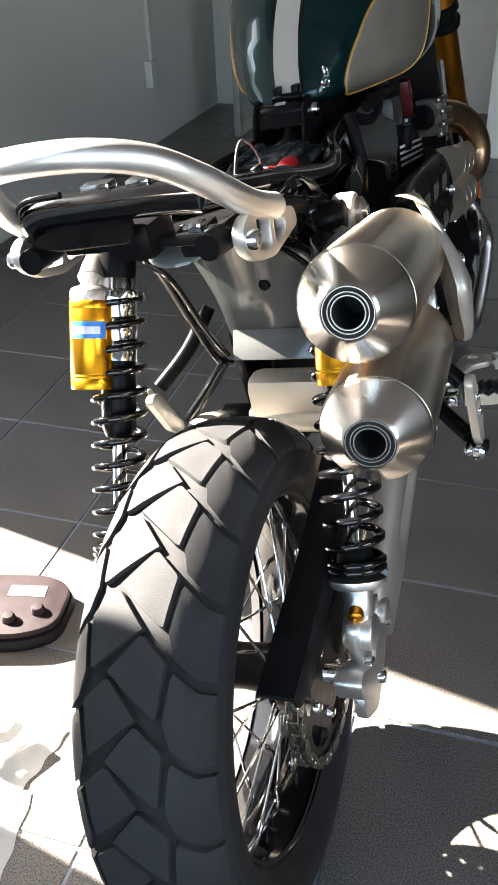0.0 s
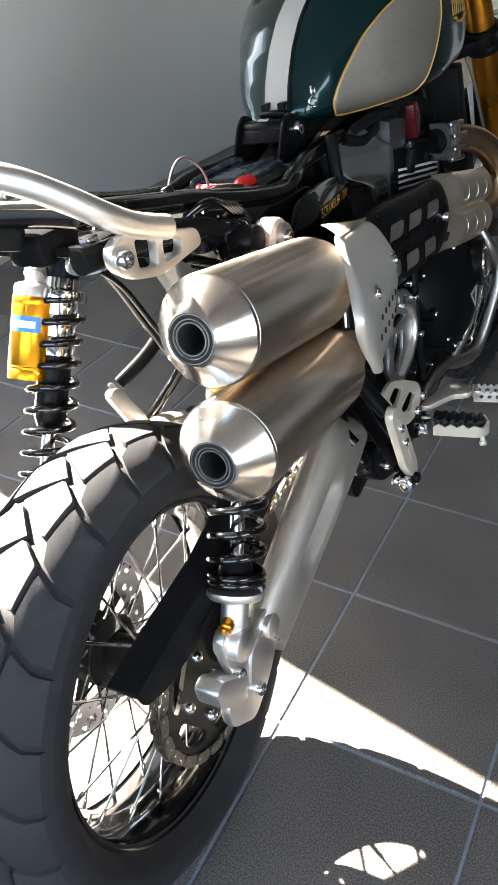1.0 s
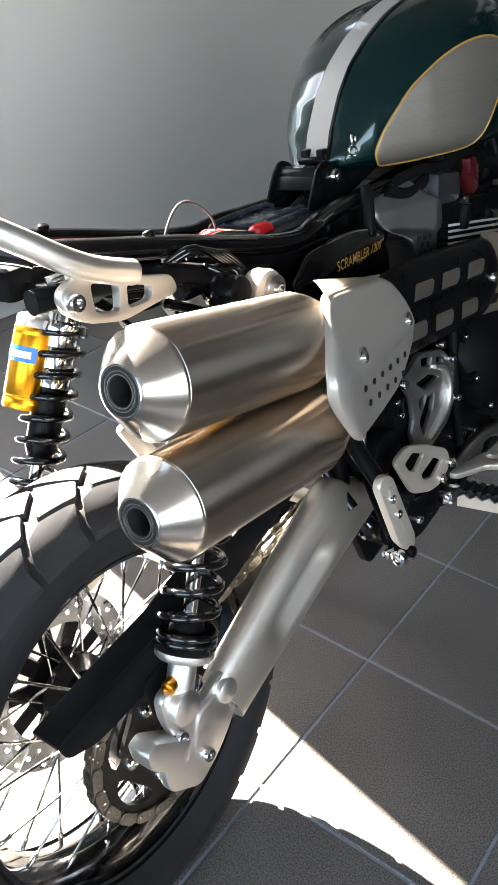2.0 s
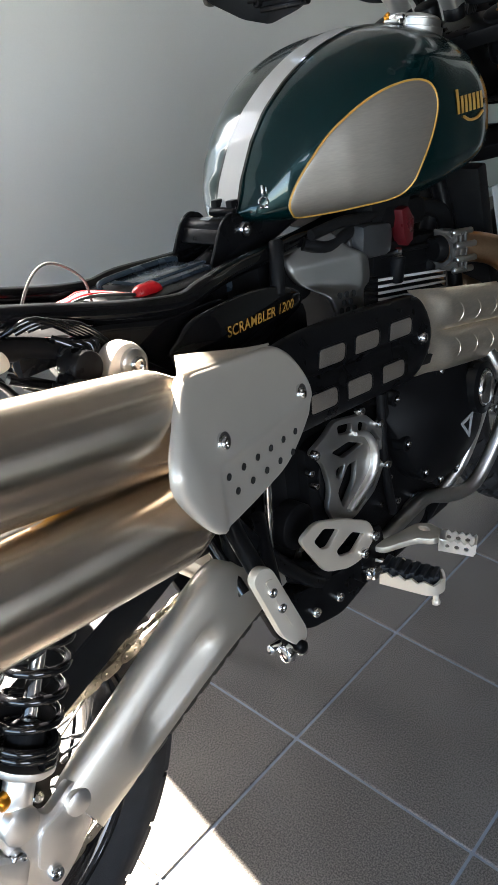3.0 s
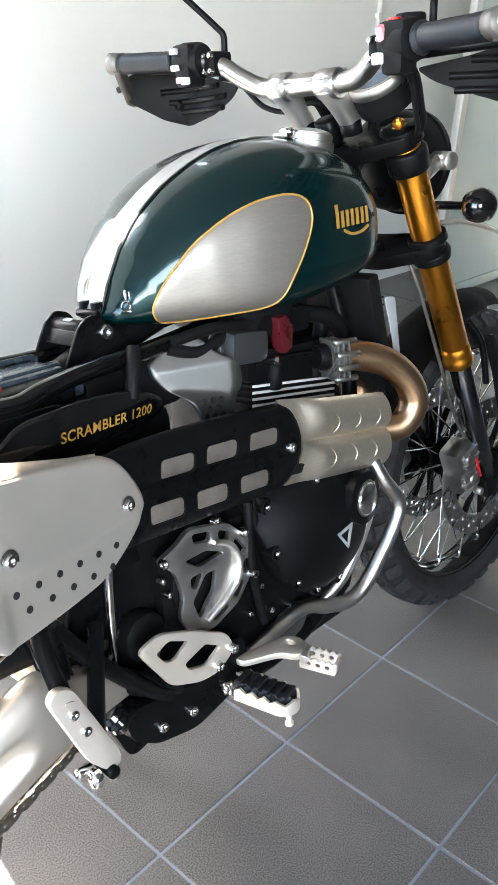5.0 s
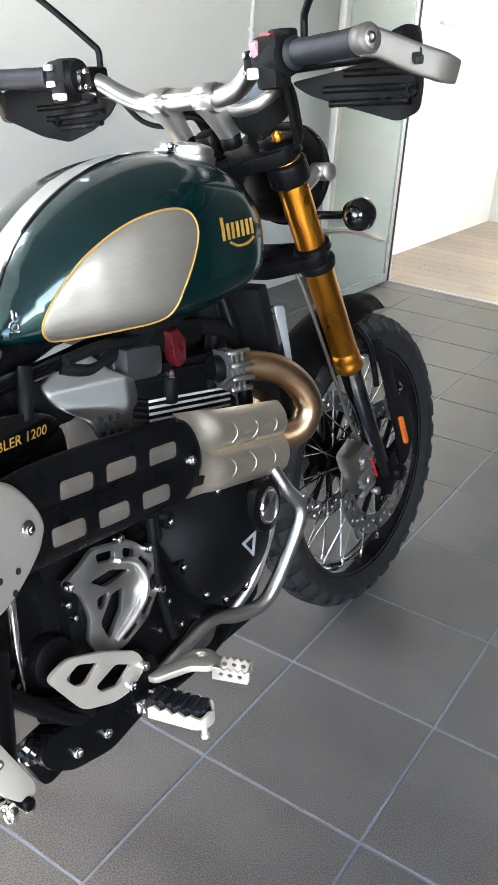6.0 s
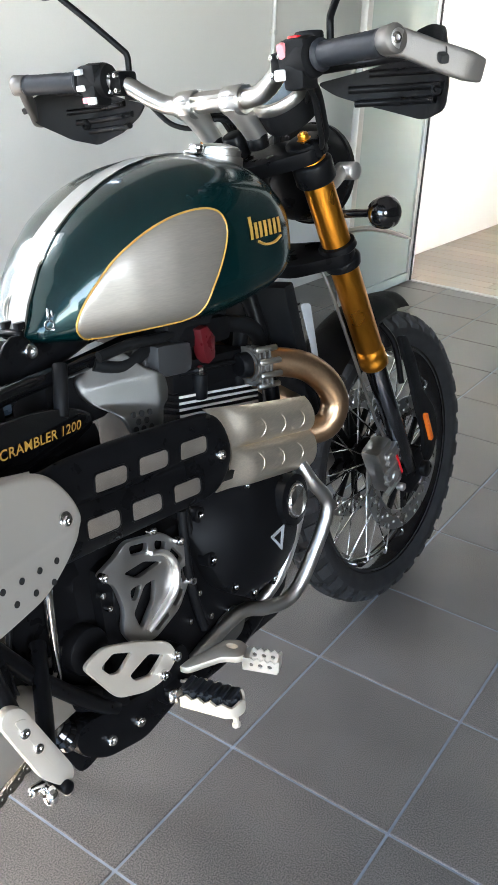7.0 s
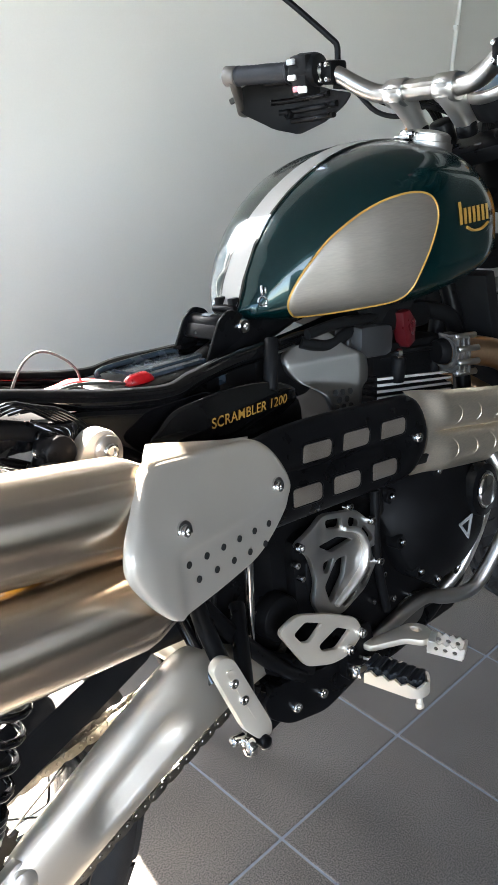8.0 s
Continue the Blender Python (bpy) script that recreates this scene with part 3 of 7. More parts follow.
def brake_disc(parent, x, R, inner, name="brake_disc"):
    holes = []
    for k in range(45):
        a, r = 2 * math.pi * k / 45, (R - 0.009, R - 0.019, R - 0.029)[k % 3]
        holes.append([(r * math.cos(a) + 0.0041 * math.cos(b), r * math.sin(a) + 0.0041 * math.sin(b)) for b in (-2 * math.pi * j / 7 for j in range(7))])
    rim = [(R * math.cos(a), R * math.sin(a)) for a in (2 * math.pi * j / 64 for j in range(64))]
    hole = [(inner * math.cos(a), inner * math.sin(a)) for a in (-2 * math.pi * j / 48 for j in range(48))]
    d = part(name, plate(rim, 0.005, Matrix.Translation((x, 0, 0)) @ SIDE, [hole] + holes, bev=0), M_DISC, parent, "drilled steel brake disc", lift=0, smooth=30)
    arms = [box((x + 0.001, 0, 0), (0.005, 0.022, inner * 2 + 0.014), 0.002, Matrix.Rotation(a * math.pi / 5, 3, "X")) for a in range(5)]
    part("disc_carrier", join(*arms, ring_x([(0.030, x - 0.003), (0.048, x - 0.003), (0.048, x + 0.005), (0.030, x + 0.005)], 32)), M_BLACK, parent, lift=0)
    return d


brake_disc(front_wheel, 0.066, 0.158, 0.112)
brake_disc(front_wheel, -0.071, 0.158, 0.112)
brake_disc(rear_wheel, -0.088, 0.125, 0.082)

# rear sprocket and chain
SPR, CX = 0.101, 0.106
teeth = []
for k in range(38):
    for da, r in ((0, SPR - 0.006), (0.25, SPR - 0.004), (0.42, SPR + 0.005), (0.58, SPR + 0.005), (0.75, SPR - 0.004)):
        a = 2 * math.pi * (k + da) / 38
        teeth.append((r * math.cos(a), r * math.sin(a)))
slots = []
for k in range(5):
    a = 2 * math.pi * k / 5
    slots.append([((0.076 + 0.013 * math.sin(b)) * math.cos(a + 0.50 * math.cos(b)), (0.076 + 0.013 * math.sin(b)) * math.sin(a + 0.50 * math.cos(b))) for b in (-2 * math.pi * j / 12 for j in range(12))])
part("sprocket", plate(teeth, 0.006, Matrix.Translation((0.0985, 0, 0)) @ SIDE, slots, bev=0), M_SPROCKET, rear_wheel, "oiled steel chain sprocket", lift=0, smooth=30)
part("cush_drive", ring_x([(0.02, 0.050), (0.046, 0.050), (0.054, 0.058), (0.058, 0.088), (0.048, 0.098), (0.02, 0.102)], 40), M_BLACK, rear_wheel, lift=0)
for k in range(5):
    a = 2 * math.pi * (k + 0.5) / 5
    part("sprocket_bolt", bolt((0.1045, 0.054 * math.cos(a), 0.054 * math.sin(a)), RIGHTWARD, 0.008, 0.008, False), M_CHROME, rear_wheel, lift=0)
part("axle", rod((-0.21, 0, 0), (0.156, 0, 0), 0.0115), M_CHROME, rear_wheel, lift=0)
FS, FR = V(0, 0.535, 0.115), 0.043
run = []
d = FS - REAR_AXLE
tilt = math.atan2(d.z, d.y)
off = math.acos((SPR - FR) / d.length)
for k in range(24):
    a = tilt + off + (2 * math.pi - 2 * off) * k / 23
    run.append(REAR_AXLE + V(0, SPR * math.cos(a), SPR * math.sin(a)))
for k in range(12):
    a = tilt - off + 2 * off * k / 11
    run.append(FS + V(0, FR * math.cos(a), FR * math.sin(a)))
total = sum((run[i] - run[i - 1]).length for i in range(len(run)))
LINKS = round(total / 0.015875 / 2) * 2
chain = part("drive_chain", tube([V(CX, p.y, p.z) for p in run], 0.0030, 6, 1, True), M_CHAIN, motorcycle, "oiled steel drive chain")


def chain_link(wide, high):
    out = []
    for c, lo in ((-0.0079, math.pi / 2), (0.0079, -math.pi / 2)):
        out += [(c + high * math.cos(lo + math.pi * k / 5), high * math.sin(lo + math.pi * k / 5)) for k in range(6)]
    a = plate(out, 0.0016, Matrix.Translation((wide, 0, 0)) @ SIDE, bev=0)
    b = plate(out, 0.0016, Matrix.Translation((-wide - 0.0016, 0, 0)) @ SIDE, bev=0)
    pins = [rod((-wide - 0.0026, y, 0), (wide + 0.0026, y, 0), 0.0032, 8) for y in (-0.0079, 0.0079)]
    return mesh_of("link", join(a, b, *pins), M_CHAIN, 30)


LINK_DATA = (chain_link(0.0072, 0.0072), chain_link(0.0048, 0.0066))
closed_run = run + [run[0]]
lengths = [0.0]
for a, b in zip(closed_run, closed_run[1:]):
    lengths.append(lengths[-1] + (b - a).length)


def on_run(s):
    s %= lengths[-1]
    k = max(j for j in range(len(lengths)) if lengths[j] <= s)
    k = min(k, len(run) - 1)
    t = (s - lengths[k]) / max(1e-9, lengths[k + 1] - lengths[k])
    return closed_run[k].lerp(closed_run[k + 1], t)


for k in range(LINKS):
    s = lengths[-1] * k / LINKS
    p, q = on_run(s - 0.0079), on_run(s + 0.0079)
    ob = new("link", LINK_DATA[k % 2])
    ob.parent = chain
    c = (p + q) / 2
    ob.matrix_local = Matrix.Translation((CX, c.y, c.z + LIFT)) @ Matrix.Rotation(math.atan2(q.z - p.z, q.y - p.y), 4, "X")

# ---- frame, swingarm, shocks ----
bike = motorcycle


def both(name, make, material, label="", kids=()):
    """A part on the right and its mirror image on the left."""
    a = part(name, make(), material, bike, label)
    b = part(name, mirror(make()), material, bike, label)
    return a, b


def rail():
    return tube([(0.086, 0.036, 0.586), (0.092, 0.10, 0.572), (0.092, 0.22, 0.545), (0.092, 0.34, 0.514), (0.090, 0.43, 0.497), (0.083, 0.48, 0.502), (0.062, 0.56, 0.503), (0.05, 0.70, 0.505), (0.045, 0.95, 0.53)], 0.0125)


both("seat_rail", rail, M_GLOSSBLK, "gloss black steel seat rail tube")
both("lower_rail", lambda: tube([(0.094, 0.02, 0.545), (0.105, 0.14, 0.535), (0.11, 0.24, 0.505), (0.10, 0.34, 0.45), (0.09, 0.45, 0.36), (0.088, 0.52, 0.25), (0.088, 0.55, 0.12)], 0.0125), M_BLACK)
both("down_tube", lambda: tube([(0.03, 1.06, 0.62), (0.06, 1.09, 0.45), (0.095, 1.06, 0.20), (0.10, 1.00, 0.02), (0.10, 0.86, -0.05), (0.10, 0.62, -0.03), (0.10, 0.50, 0.04)], 0.0155), M_BLACK)
part("backbone", tube([(0, 1.10, 0.66), (0, 0.95, 0.60), (0, 0.70, 0.53), (0, 0.52, 0.47)], 0.026), M_BLACK, bike)
part("head_tube", rod(HEAD - RAKE * 0.20, HEAD - RAKE * 0.035, 0.032), M_BLACK, bike)
both("pivot_plate", lambda: plate(rounded([(0.44, 0.27), (0.56, 0.30), (0.60, 0.10), (0.59, -0.03), (0.51, -0.05), (0.47, 0.05)], 0.02), 0.014, side(0.095)), M_BLACK)


def swing_tube(slim=1.0):
    rings = []
    keys = [V(*k) for k in ((0.50, 0.105, 0.125), (0.44, 0.125, 0.140), (0.38, 0.140, 0.152), (0.30, 0.118, 0.158), (0.20, 0.074, 0.160), (0.14, 0.045, 0.160), (0.105, 0.026, 0.160))]
    halves = [V(*k) for k in ((0.030, 0.020, 0), (0.042, 0.023, 0), (0.056, 0.026, 0), (0.052, 0.027, 0), (0.046, 0.026, 0), (0.044, 0.024, 0), (0.042, 0.022, 0))]
    for (y, z, x), (h, w, _) in zip(spread(keys, 7), spread(halves, 7)):
        if slim < 1:
            h, z = h * slim, z - 0.006 * min(1, max(0, (y - 0.12) / 0.2))
        ring = []
        for k in range(48):
            u = 2 * math.pi * k / 48
            c, s = math.cos(u), math.sin(u)
            fade = 1 / (1 + math.exp((abs(y - 0.255) - 0.062) / 0.007))
            dent = -0.020 * math.exp(-(((s * h - 0.002) / 0.013) ** 4)) * fade if c > 0 else 0
            ring.append(V(x + w * math.copysign(abs(c) ** 0.8, c) + dent, y + 0.45 * h * math.copysign(abs(s) ** 0.8, s) * -0.9, z + h * math.copysign(abs(s) ** 0.85, s)))
        rings.append(ring)
    return loft(rings)


part("swingarm", swing_tube(), M_SWING, bike, "broad satin aluminium swingarm with pressed groove")
part("swingarm", mirror(swing_tube(0.42)), M_SWING, bike, "slimmer aluminium swingarm leg")
part("swingarm_bridge", join(box((0.012, 0.425, 0.170), (0.19, 0.055, 0.070), 0.018), tube([(-0.085, 0.425, 0.125), (0, 0.415, 0.135), (0.13, 0.42, 0.13)], 0.024)), M_SWING, bike)
part("pivot_tube", rod((-0.14, 0.43, 0.12), (-0.085, 0.43, 0.12), 0.026), M_BLACK, bike)


def axle_lug():
    body = plate(rounded([(0.004, 0.106), (0.022, 0.112), (0.046, 0.092), (0.063, 0.058), (0.100, 0.078), (0.122, 0.060), (0.120, 0.020), (0.095, -0.010), (0.072, -0.030), (0.036, -0.050), (-0.010, -0.020), (-0.012, 0.012), (0.014, 0.040), (0.004, 0.075)], 0.012), 0.014, side(0.158), bev=0.003)
    web = plate(rounded([(0.050, 0.050), (0.095, 0.058), (0.100, 0.015), (0.065, -0.015), (0.035, 0.005)], 0.01), 0.006, side(0.170), bev=0.002)
    cap = plate(rounded([(-0.036, 0.066), (-0.020, 0.072), (0.030, 0.036), (0.018, 0.008), (-0.004, 0.012), (-0.034, 0.042)], 0.006), 0.034, side(0.148), bev=0.005)
    return join(body, web, cap, lathe([(0, 0.010), (0.013, 0.010), (0.0155, 0.008), (0.0155, 0)], (0.172, 0.098, 0.052), (1, 0, 0), 24))


for s, lug in zip((1, -1), both("axle_carrier", axle_lug, M_ALU, "cast aluminium axle carrier")):
    for y, z, r in ((0.030, 0.083, 0.012), (0.112, 0.024, 0.009), (0.018, 0.044, 0.011), (-0.018, 0.062, 0.006), (0.052, -0.012, 0.010)):
        part("bolt", bolt((s * 0.176, y, z), (s, 0, 0), r * 0.85, 0.005), M_CHROME, lug)


def coil(p, q, R, r, turns, tight=0.0):
    p, q = Vector(p), Vector(q)
    m = basis(p, q - p)
    h = (q - p).length
    pts = []
    n = round(turns * 16)
    for k in range(n + 1):
        t = k / n
        tt = t - tight * math.sin(2 * math.pi * t) / (2 * math.pi)
        u = 2 * math.pi * turns * t
        pts.append(m @ V(R * math.cos(u), R * math.sin(u), h * tt))
    return tube(pts, r, 12, 1)


for s in (1, -1):
    low, high = (V(0.168, 0.030, 0.083), V(0.140, 0.243, 0.492)) if s > 0 else (V(-0.143, 0.030, 0.083), V(-0.131, 0.243, 0.492))
    ax = (high - low).normalized()
    L = (high - low).length
    shock = part("shock_absorber", rod(low + ax * 0.03, high - ax * 0.03, 0.0085), M_CHROME, bike, "rear shock absorber with black spring and gold reservoir")
    part("clevis", join(rod(low + V(-0.017, 0, 0), low + V(0.017, 0, 0), 0.021), rod(low + ax * 0.01, low + ax * 0.058, 0.0165), lathe([(0.012, 0.05), (0.030, 0.052), (0.034, 0.056), (0.034, 0.062), (0.012, 0.064)], low, ax, 28)), M_ALU, shock)
    part("adjuster_knob", join(rod(low + ax * 0.033 + V(0, -0.010, 0), low + ax * 0.033 + V(s * 0.003, -0.027, 0), 0.0085, 10), rod(low + ax * 0.033 + V(0, -0.02, 0), low + ax * 0.033 + V(s * 0.003, -0.031, 0), 0.004, 8)), M_GOLD, shock, "gold damping adjuster")
    part("spring", join(coil(low + ax * 0.080, high - ax * 0.074, 0.0310, 0.0048, 11.0, 0.0), coil(low + ax * 0.067, low + ax * 0.082, 0.0310, 0.0048, 2.0)), M_GLOSSBLK, shock, "gloss black coil spring")
    part("bump_stop", lathe([(0.009, 0.066), (0.020, 0.066), (0.021, 0.085), (0.017, 0.098), (0.009, 0.104)], low, ax, 20), M_MATTBLK, shock)
    part("damper_body", lathe([(0.008, L - 0.245), (0.0165, L - 0.243), (0.0215, L - 0.23), (0.0225, L - 0.05), (0.024, L - 0.04), (0.024, L - 0.02), (0.008, L - 0.015)], low, ax, 24), M_BLACK, shock)
    part("preload_collar", lathe([(0.0225, L - 0.150), (0.0245, L - 0.149), (0.0245, L - 0.128), (0.0235, L - 0.126), (0.0245, L - 0.124), (0.0245, L - 0.100), (0.0235, L - 0.098), (0.0245, L - 0.096), (0.0245, L - 0.08), (0.034, L - 0.079), (0.035, L - 0.074), (0.034, L - 0.066), (0.025, L - 0.063), (0.024, L - 0.05), (0.0225, L - 0.05)], low, ax, 28), M_CHROME, shock)
    part("top_eye", join(rod(high + V(-0.016, 0, 0), high + V(0.016, 0, 0), 0.018), box(high - ax * 0.028, (0.03, 0.036, 0.04), 0.008, basis((0, 0, 0), ax).to_3x3())), M_BLACK if s > 0 else M_CAST, shock)
    top, bot = V(s * 0.153, 0.191, 0.447), V(s * 0.157, 0.136, 0.338)
    ra = (bot - top).normalized()
    part("reservoir", lathe([(0, 0.012), (0.0255, 0.012), (0.027, 0.014), (0.027, 0.022), (0.0268, 0.0225), (0.027, 0.023), (0.027, 0.100), (0.0265, 0.1005), (0.0265, 0.102), (0.027, 0.1025), (0.027, 0.104), (0.0265, 0.1045), (0.0265, 0.106), (0.027, 0.1065), (0.0268, 0.117), (0.026, 0.119), (0, 0.119)], top, ra, 40), M_RES, shock, "gold anodised damper reservoir")
    part("reservoir_head", join(lathe([(0, -0.022), (0.012, -0.022), (0.013, -0.020), (0.013, -0.006), (0.024, -0.002), (0.026, 0.002), (0.026, 0.013), (0, 0.013)], top, ra, 24), tube([top - ra * 0.012, top - ra * 0.02 + V(0, 0.028, 0.008), high - ax * 0.03], [0.017, 0.015, 0.014])), M_CAST, shock)
    lab = lathe([(0.0274, 0.038), (0.0274, 0.058)], top, ra, 32)
    bmesh.ops.delete(lab, geom=[v for v in lab.verts if (v.co - (top + ra * 0.05)).dot(V(-s * 0.2, -1, 0.2)) < 0.012], context="VERTS")
    part("label_band", lab, M_BLUE, shock, "blue maker label with pale bars")
    bars = lathe([(0.0277, 0.044), (0.0277, 0.053)], top, ra, 48)
    bmesh.ops.delete(bars, geom=[v for v in bars.verts if (v.co - (top + ra * 0.05)).dot(V(-s * 0.2, -1, 0.2)) < 0.018], context="VERTS")
    part("label_bar", bars, M_WHITEPL, shock)

# chain guard
GUARD_TOP = [(-0.108, 0.120), (-0.040, 0.137), (0.020, 0.149), (0.066, 0.158), (0.130, 0.180), (0.220, 0.212), (0.320, 0.238)]
guard_side = plate(rounded(GUARD_TOP + [(0.325, 0.200), (0.200, 0.152), (0.080, 0.108), (0.020, 0.094), (-0.060, 0.084), (-0.100, 0.094)], 0.010), 0.005, side(0.131), bev=0.002)
guard_roof = plate(rounded(GUARD_TOP + [(y, z - 0.006) for y, z in GUARD_TOP[::-1]], 0.002), 0.041, side(0.095), bev=0.001)
guard_arm = plate(rounded([(0.010, 0.110), (0.070, 0.122), (0.064, 0.074), (0.036, 0.036), (0.020, 0.050)], 0.012), 0.005, side(0.1345), bev=0.001)
part("chain_guard", join(guard_side, guard_roof, guard_arm), M_MATTBLK, bike, "matt black plastic chain guard")
part("chain_slider", tube([(CX, 0.16, 0.155), (CX, 0.30, 0.20), (CX, 0.44, 0.19)], 0.012, flat=1.6), M_MATTBLK, bike)

# grab rail and rear undertray
part("grab_rail", tube([(0.122, 0.125, 0.546), (0.122, 0.08, 0.562), (0.118, 0.048, 0.580), (0.106, 0.012, 0.607), (0.082, -0.022, 0.634), (0.046, -0.046, 0.649), (0, -0.054, 0.653), (-0.046, -0.046, 0.649), (-0.082, -0.022, 0.634), (-0.106, 0.012, 0.607), (-0.118, 0.048, 0.580), (-0.122, 0.08, 0.562), (-0.122, 0.125, 0.546)], 0.0130, 16), M_ALU, bike, "silver tubular grab rail")


def rail_bracket():
    out = rounded([(0.030, 0.552), (0.05, 0.562), (0.175, 0.530), (0.180, 0.510), (0.10, 0.504), (0.058, 0.515), (0.034, 0.532)], 0.010)
    h1 = rounded([(0.068, 0.552), (0.068, 0.522), (0.098, 0.515), (0.102, 0.541)], 0.006)[::-1]
    h2 = rounded([(0.112, 0.538), (0.109, 0.514), (0.140, 0.514), (0.145, 0.527)], 0.006)[::-1]
    return plate(out, 0.012, side(0.113), [h1, h2], bev=0.002)


for s, br in zip((1, -1), both("rail_bracket", rail_bracket, M_ALU, "slotted aluminium rail bracket")):
    part("bolt", bolt((s * 0.126, 0.044, 0.541), (s, 0, 0), 0.0095, 0.008), M_CHROME, br)
part("undertray", box((0, 0.17, 0.515), (0.165, 0.22, 0.012), 0.005, Matrix.Rotation(radians(-13), 3, "X")), M_BLACK, bike, "black tail undertray")
cross = part("tail_crossbar", tube([(-0.098, 0.06, 0.560), (-0.094, 0.048, 0.574), (-0.080, 0.044, 0.582), (-0.05, 0.043, 0.585), (0.05, 0.043, 0.586), (0.090, 0.044, 0.584)], 0.0150, 18, 4), M_GLOSSBLK, bike, "gloss black rear cross tube")
part("clip", join(box((-0.015, 0.05, 0.602), (0.030, 0.018, 0.008), 0.002), box((0.03, 0.05, 0.603), (0.024, 0.020, 0.006), 0.002)), M_CHROME, cross)
part("tail_plate", join(plate(rounded([(-0.085, -0.002), (-0.050, 0.008), (0.02, 0.008), (0.02, -0.016), (-0.06, -0.018), (-0.088, -0.012)], 0.006), 0.004, basis((0, 0.034, 0.566), (0, -0.8, 0.6), (1, 0, 0))), box((-0.03, 0.085, 0.548), (0.10, 0.05, 0.008), 0.003, Matrix.Rotation(radians(-12), 3, "X"))), M_BLACK, bike, "black folded tail plate")
part("tail_hoop", tube([(-0.112, 0.060, 0.545), (-0.108, 0.046, 0.572), (-0.098, 0.034, 0.592), (-0.080, 0.030, 0.601), (-0.045, 0.030, 0.603)], 0.0034, 8, 5), M_GLOSSBLK, bike, "thin black edge hoop of the tail")
part("tail_clamp", join(box((0.0, 0.075, 0.545), (0.05, 0.06, 0.035), 0.008), box((0.05, 0.10, 0.53), (0.03, 0.04, 0.03), 0.006)), M_BLACK, bike)
for x, z in ((0.062, 0.548), (0.078, 0.542), (0.070, 0.533)):
    part("plug", box((x, 0.075, z), (0.014, 0.016, 0.010), 0.002), M_CHROME, bike)
part("lamp_tongue", lathe([(0, 0.006), (0.026, 0.004), (0.037, -0.001), (0.039, -0.006), (0, -0.006)], (0.005, 0.145, 0.512), (0, -0.25, 1), 28), M_UNDER, bike, "dark oval tongue under the tail")


def inner_guard(u, v):
    """The inner mudguard behind the battery box; u across, v from the bottom up."""
    z = 0.258 + 0.190 * v
    y = 0.392 - 0.020 * v - 0.085 * max(0, v - 0.35) ** 1.6
    wide = 0.080 + 0.018 * min(1, v * 1.25)
    flange = max(0.0, abs(u) - 0.80) / 0.20
    return V(-0.010 + u * wide, y - 0.022 * flange + 0.012 * u * u * (1 - flange), z)


rows = [[inner_guard(-0.84 + 1.68 * i / 20, k / 14) for i in range(21)] for k in range(15)]
bm = bmesh.new()
vs = [[bm.verts.new(p) for p in r] for r in rows]
for a, b in zip(vs, vs[1:]):
    for i in range(20):
        bm.faces.new((a[i], a[i + 1], b[i + 1], b[i]))
bmesh.ops.solidify(bm, geom=bm.faces[:], thickness=0.003)
bmesh.ops.recalc_face_normals(bm, faces=bm.faces)
guard = part("inner_mudguard", bm, M_UNDER, bike, "dark grey glossy inner mudguard panel")
part("screw", bolt(inner_guard(0.05, 0.58) + V(0, -0.002, 0), (0, -1, 0.3), 0.008, 0.004), M_BLACK, guard)
part("lower_lip", box((-0.006, 0.378, 0.276), (0.136, 0.005, 0.044), 0.002, Matrix.Rotation(radians(-28), 3, "X")), M_UNDER, guard, "folded lower lip")
both("guard_stay", lambda: tube([(0.092, 0.19, 0.490), (0.104, 0.27, 0.440), (0.110, 0.34, 0.33), (0.106, 0.38, 0.255), (0.085, 0.39, 0.240)], 0.006, 8), M_GLOSSBLK)
both("guard_edge", lambda: tube([(0.086, 0.21, 0.475), (0.094, 0.285, 0.415), (0.096, 0.345, 0.32), (0.088, 0.382, 0.258)], 0.0045, 8), M_GLOSSBLK)
both("lower_stay", lambda: tube([(0.096, 0.385, 0.248), (0.140, 0.382, 0.195), (0.180, 0.38, 0.150)], 0.0085, 10), M_GLOSSBLK)
part("battery_bulkhead", box((0, 0.41, 0.36), (0.17, 0.012, 0.21), 0.004), M_MATTBLK, bike)

# electrics under the missing seat
part("battery_box", join(box((0, 0.46, 0.455), (0.13, 0.16, 0.10), 0.008), box((0, 0.26, 0.49), (0.14, 0.22, 0.02), 0.005, Matrix.Rotation(radians(-12), 3, "X"))), M_BLACK, bike)
battery = part("battery", join(box((0.0, 0.485, 0.488), (0.115, 0.145, 0.03), 0.006), box((-0.01, 0.495, 0.505), (0.09, 0.100, 0.010), 0.004), box((0.012, 0.495, 0.511), (0.016, 0.110, 0.004), 0.0015), tube([(-0.04, 0.42, 0.503), (-0.042, 0.43, 0.513), (-0.04, 0.54, 0.513), (-0.04, 0.55, 0.503)], 0.004)), M_BATT, bike, "dark blue-black battery with folding strap")
part("terminal_cap", tube([(0.036, 0.412, 0.503), (0.036, 0.419, 0.507), (0.036, 0.438, 0.507), (0.036, 0.448, 0.502)], [0.006, 0.0115, 0.0125, 0.008], 16, flat=0.85), M_RED, battery, "red rubber terminal cap")
part("wire", tube([(0.030, 0.255, 0.515), (0.030, 0.263, 0.540), (0.030, 0.283, 0.565), (0.030, 0.305, 0.572), (0.030, 0.330, 0.560), (0.030, 0.348, 0.540), (0.030, 0.352, 0.515)], 0.0016, 8, 6), M_SEALDARK, bike, "thin looping dark wire")
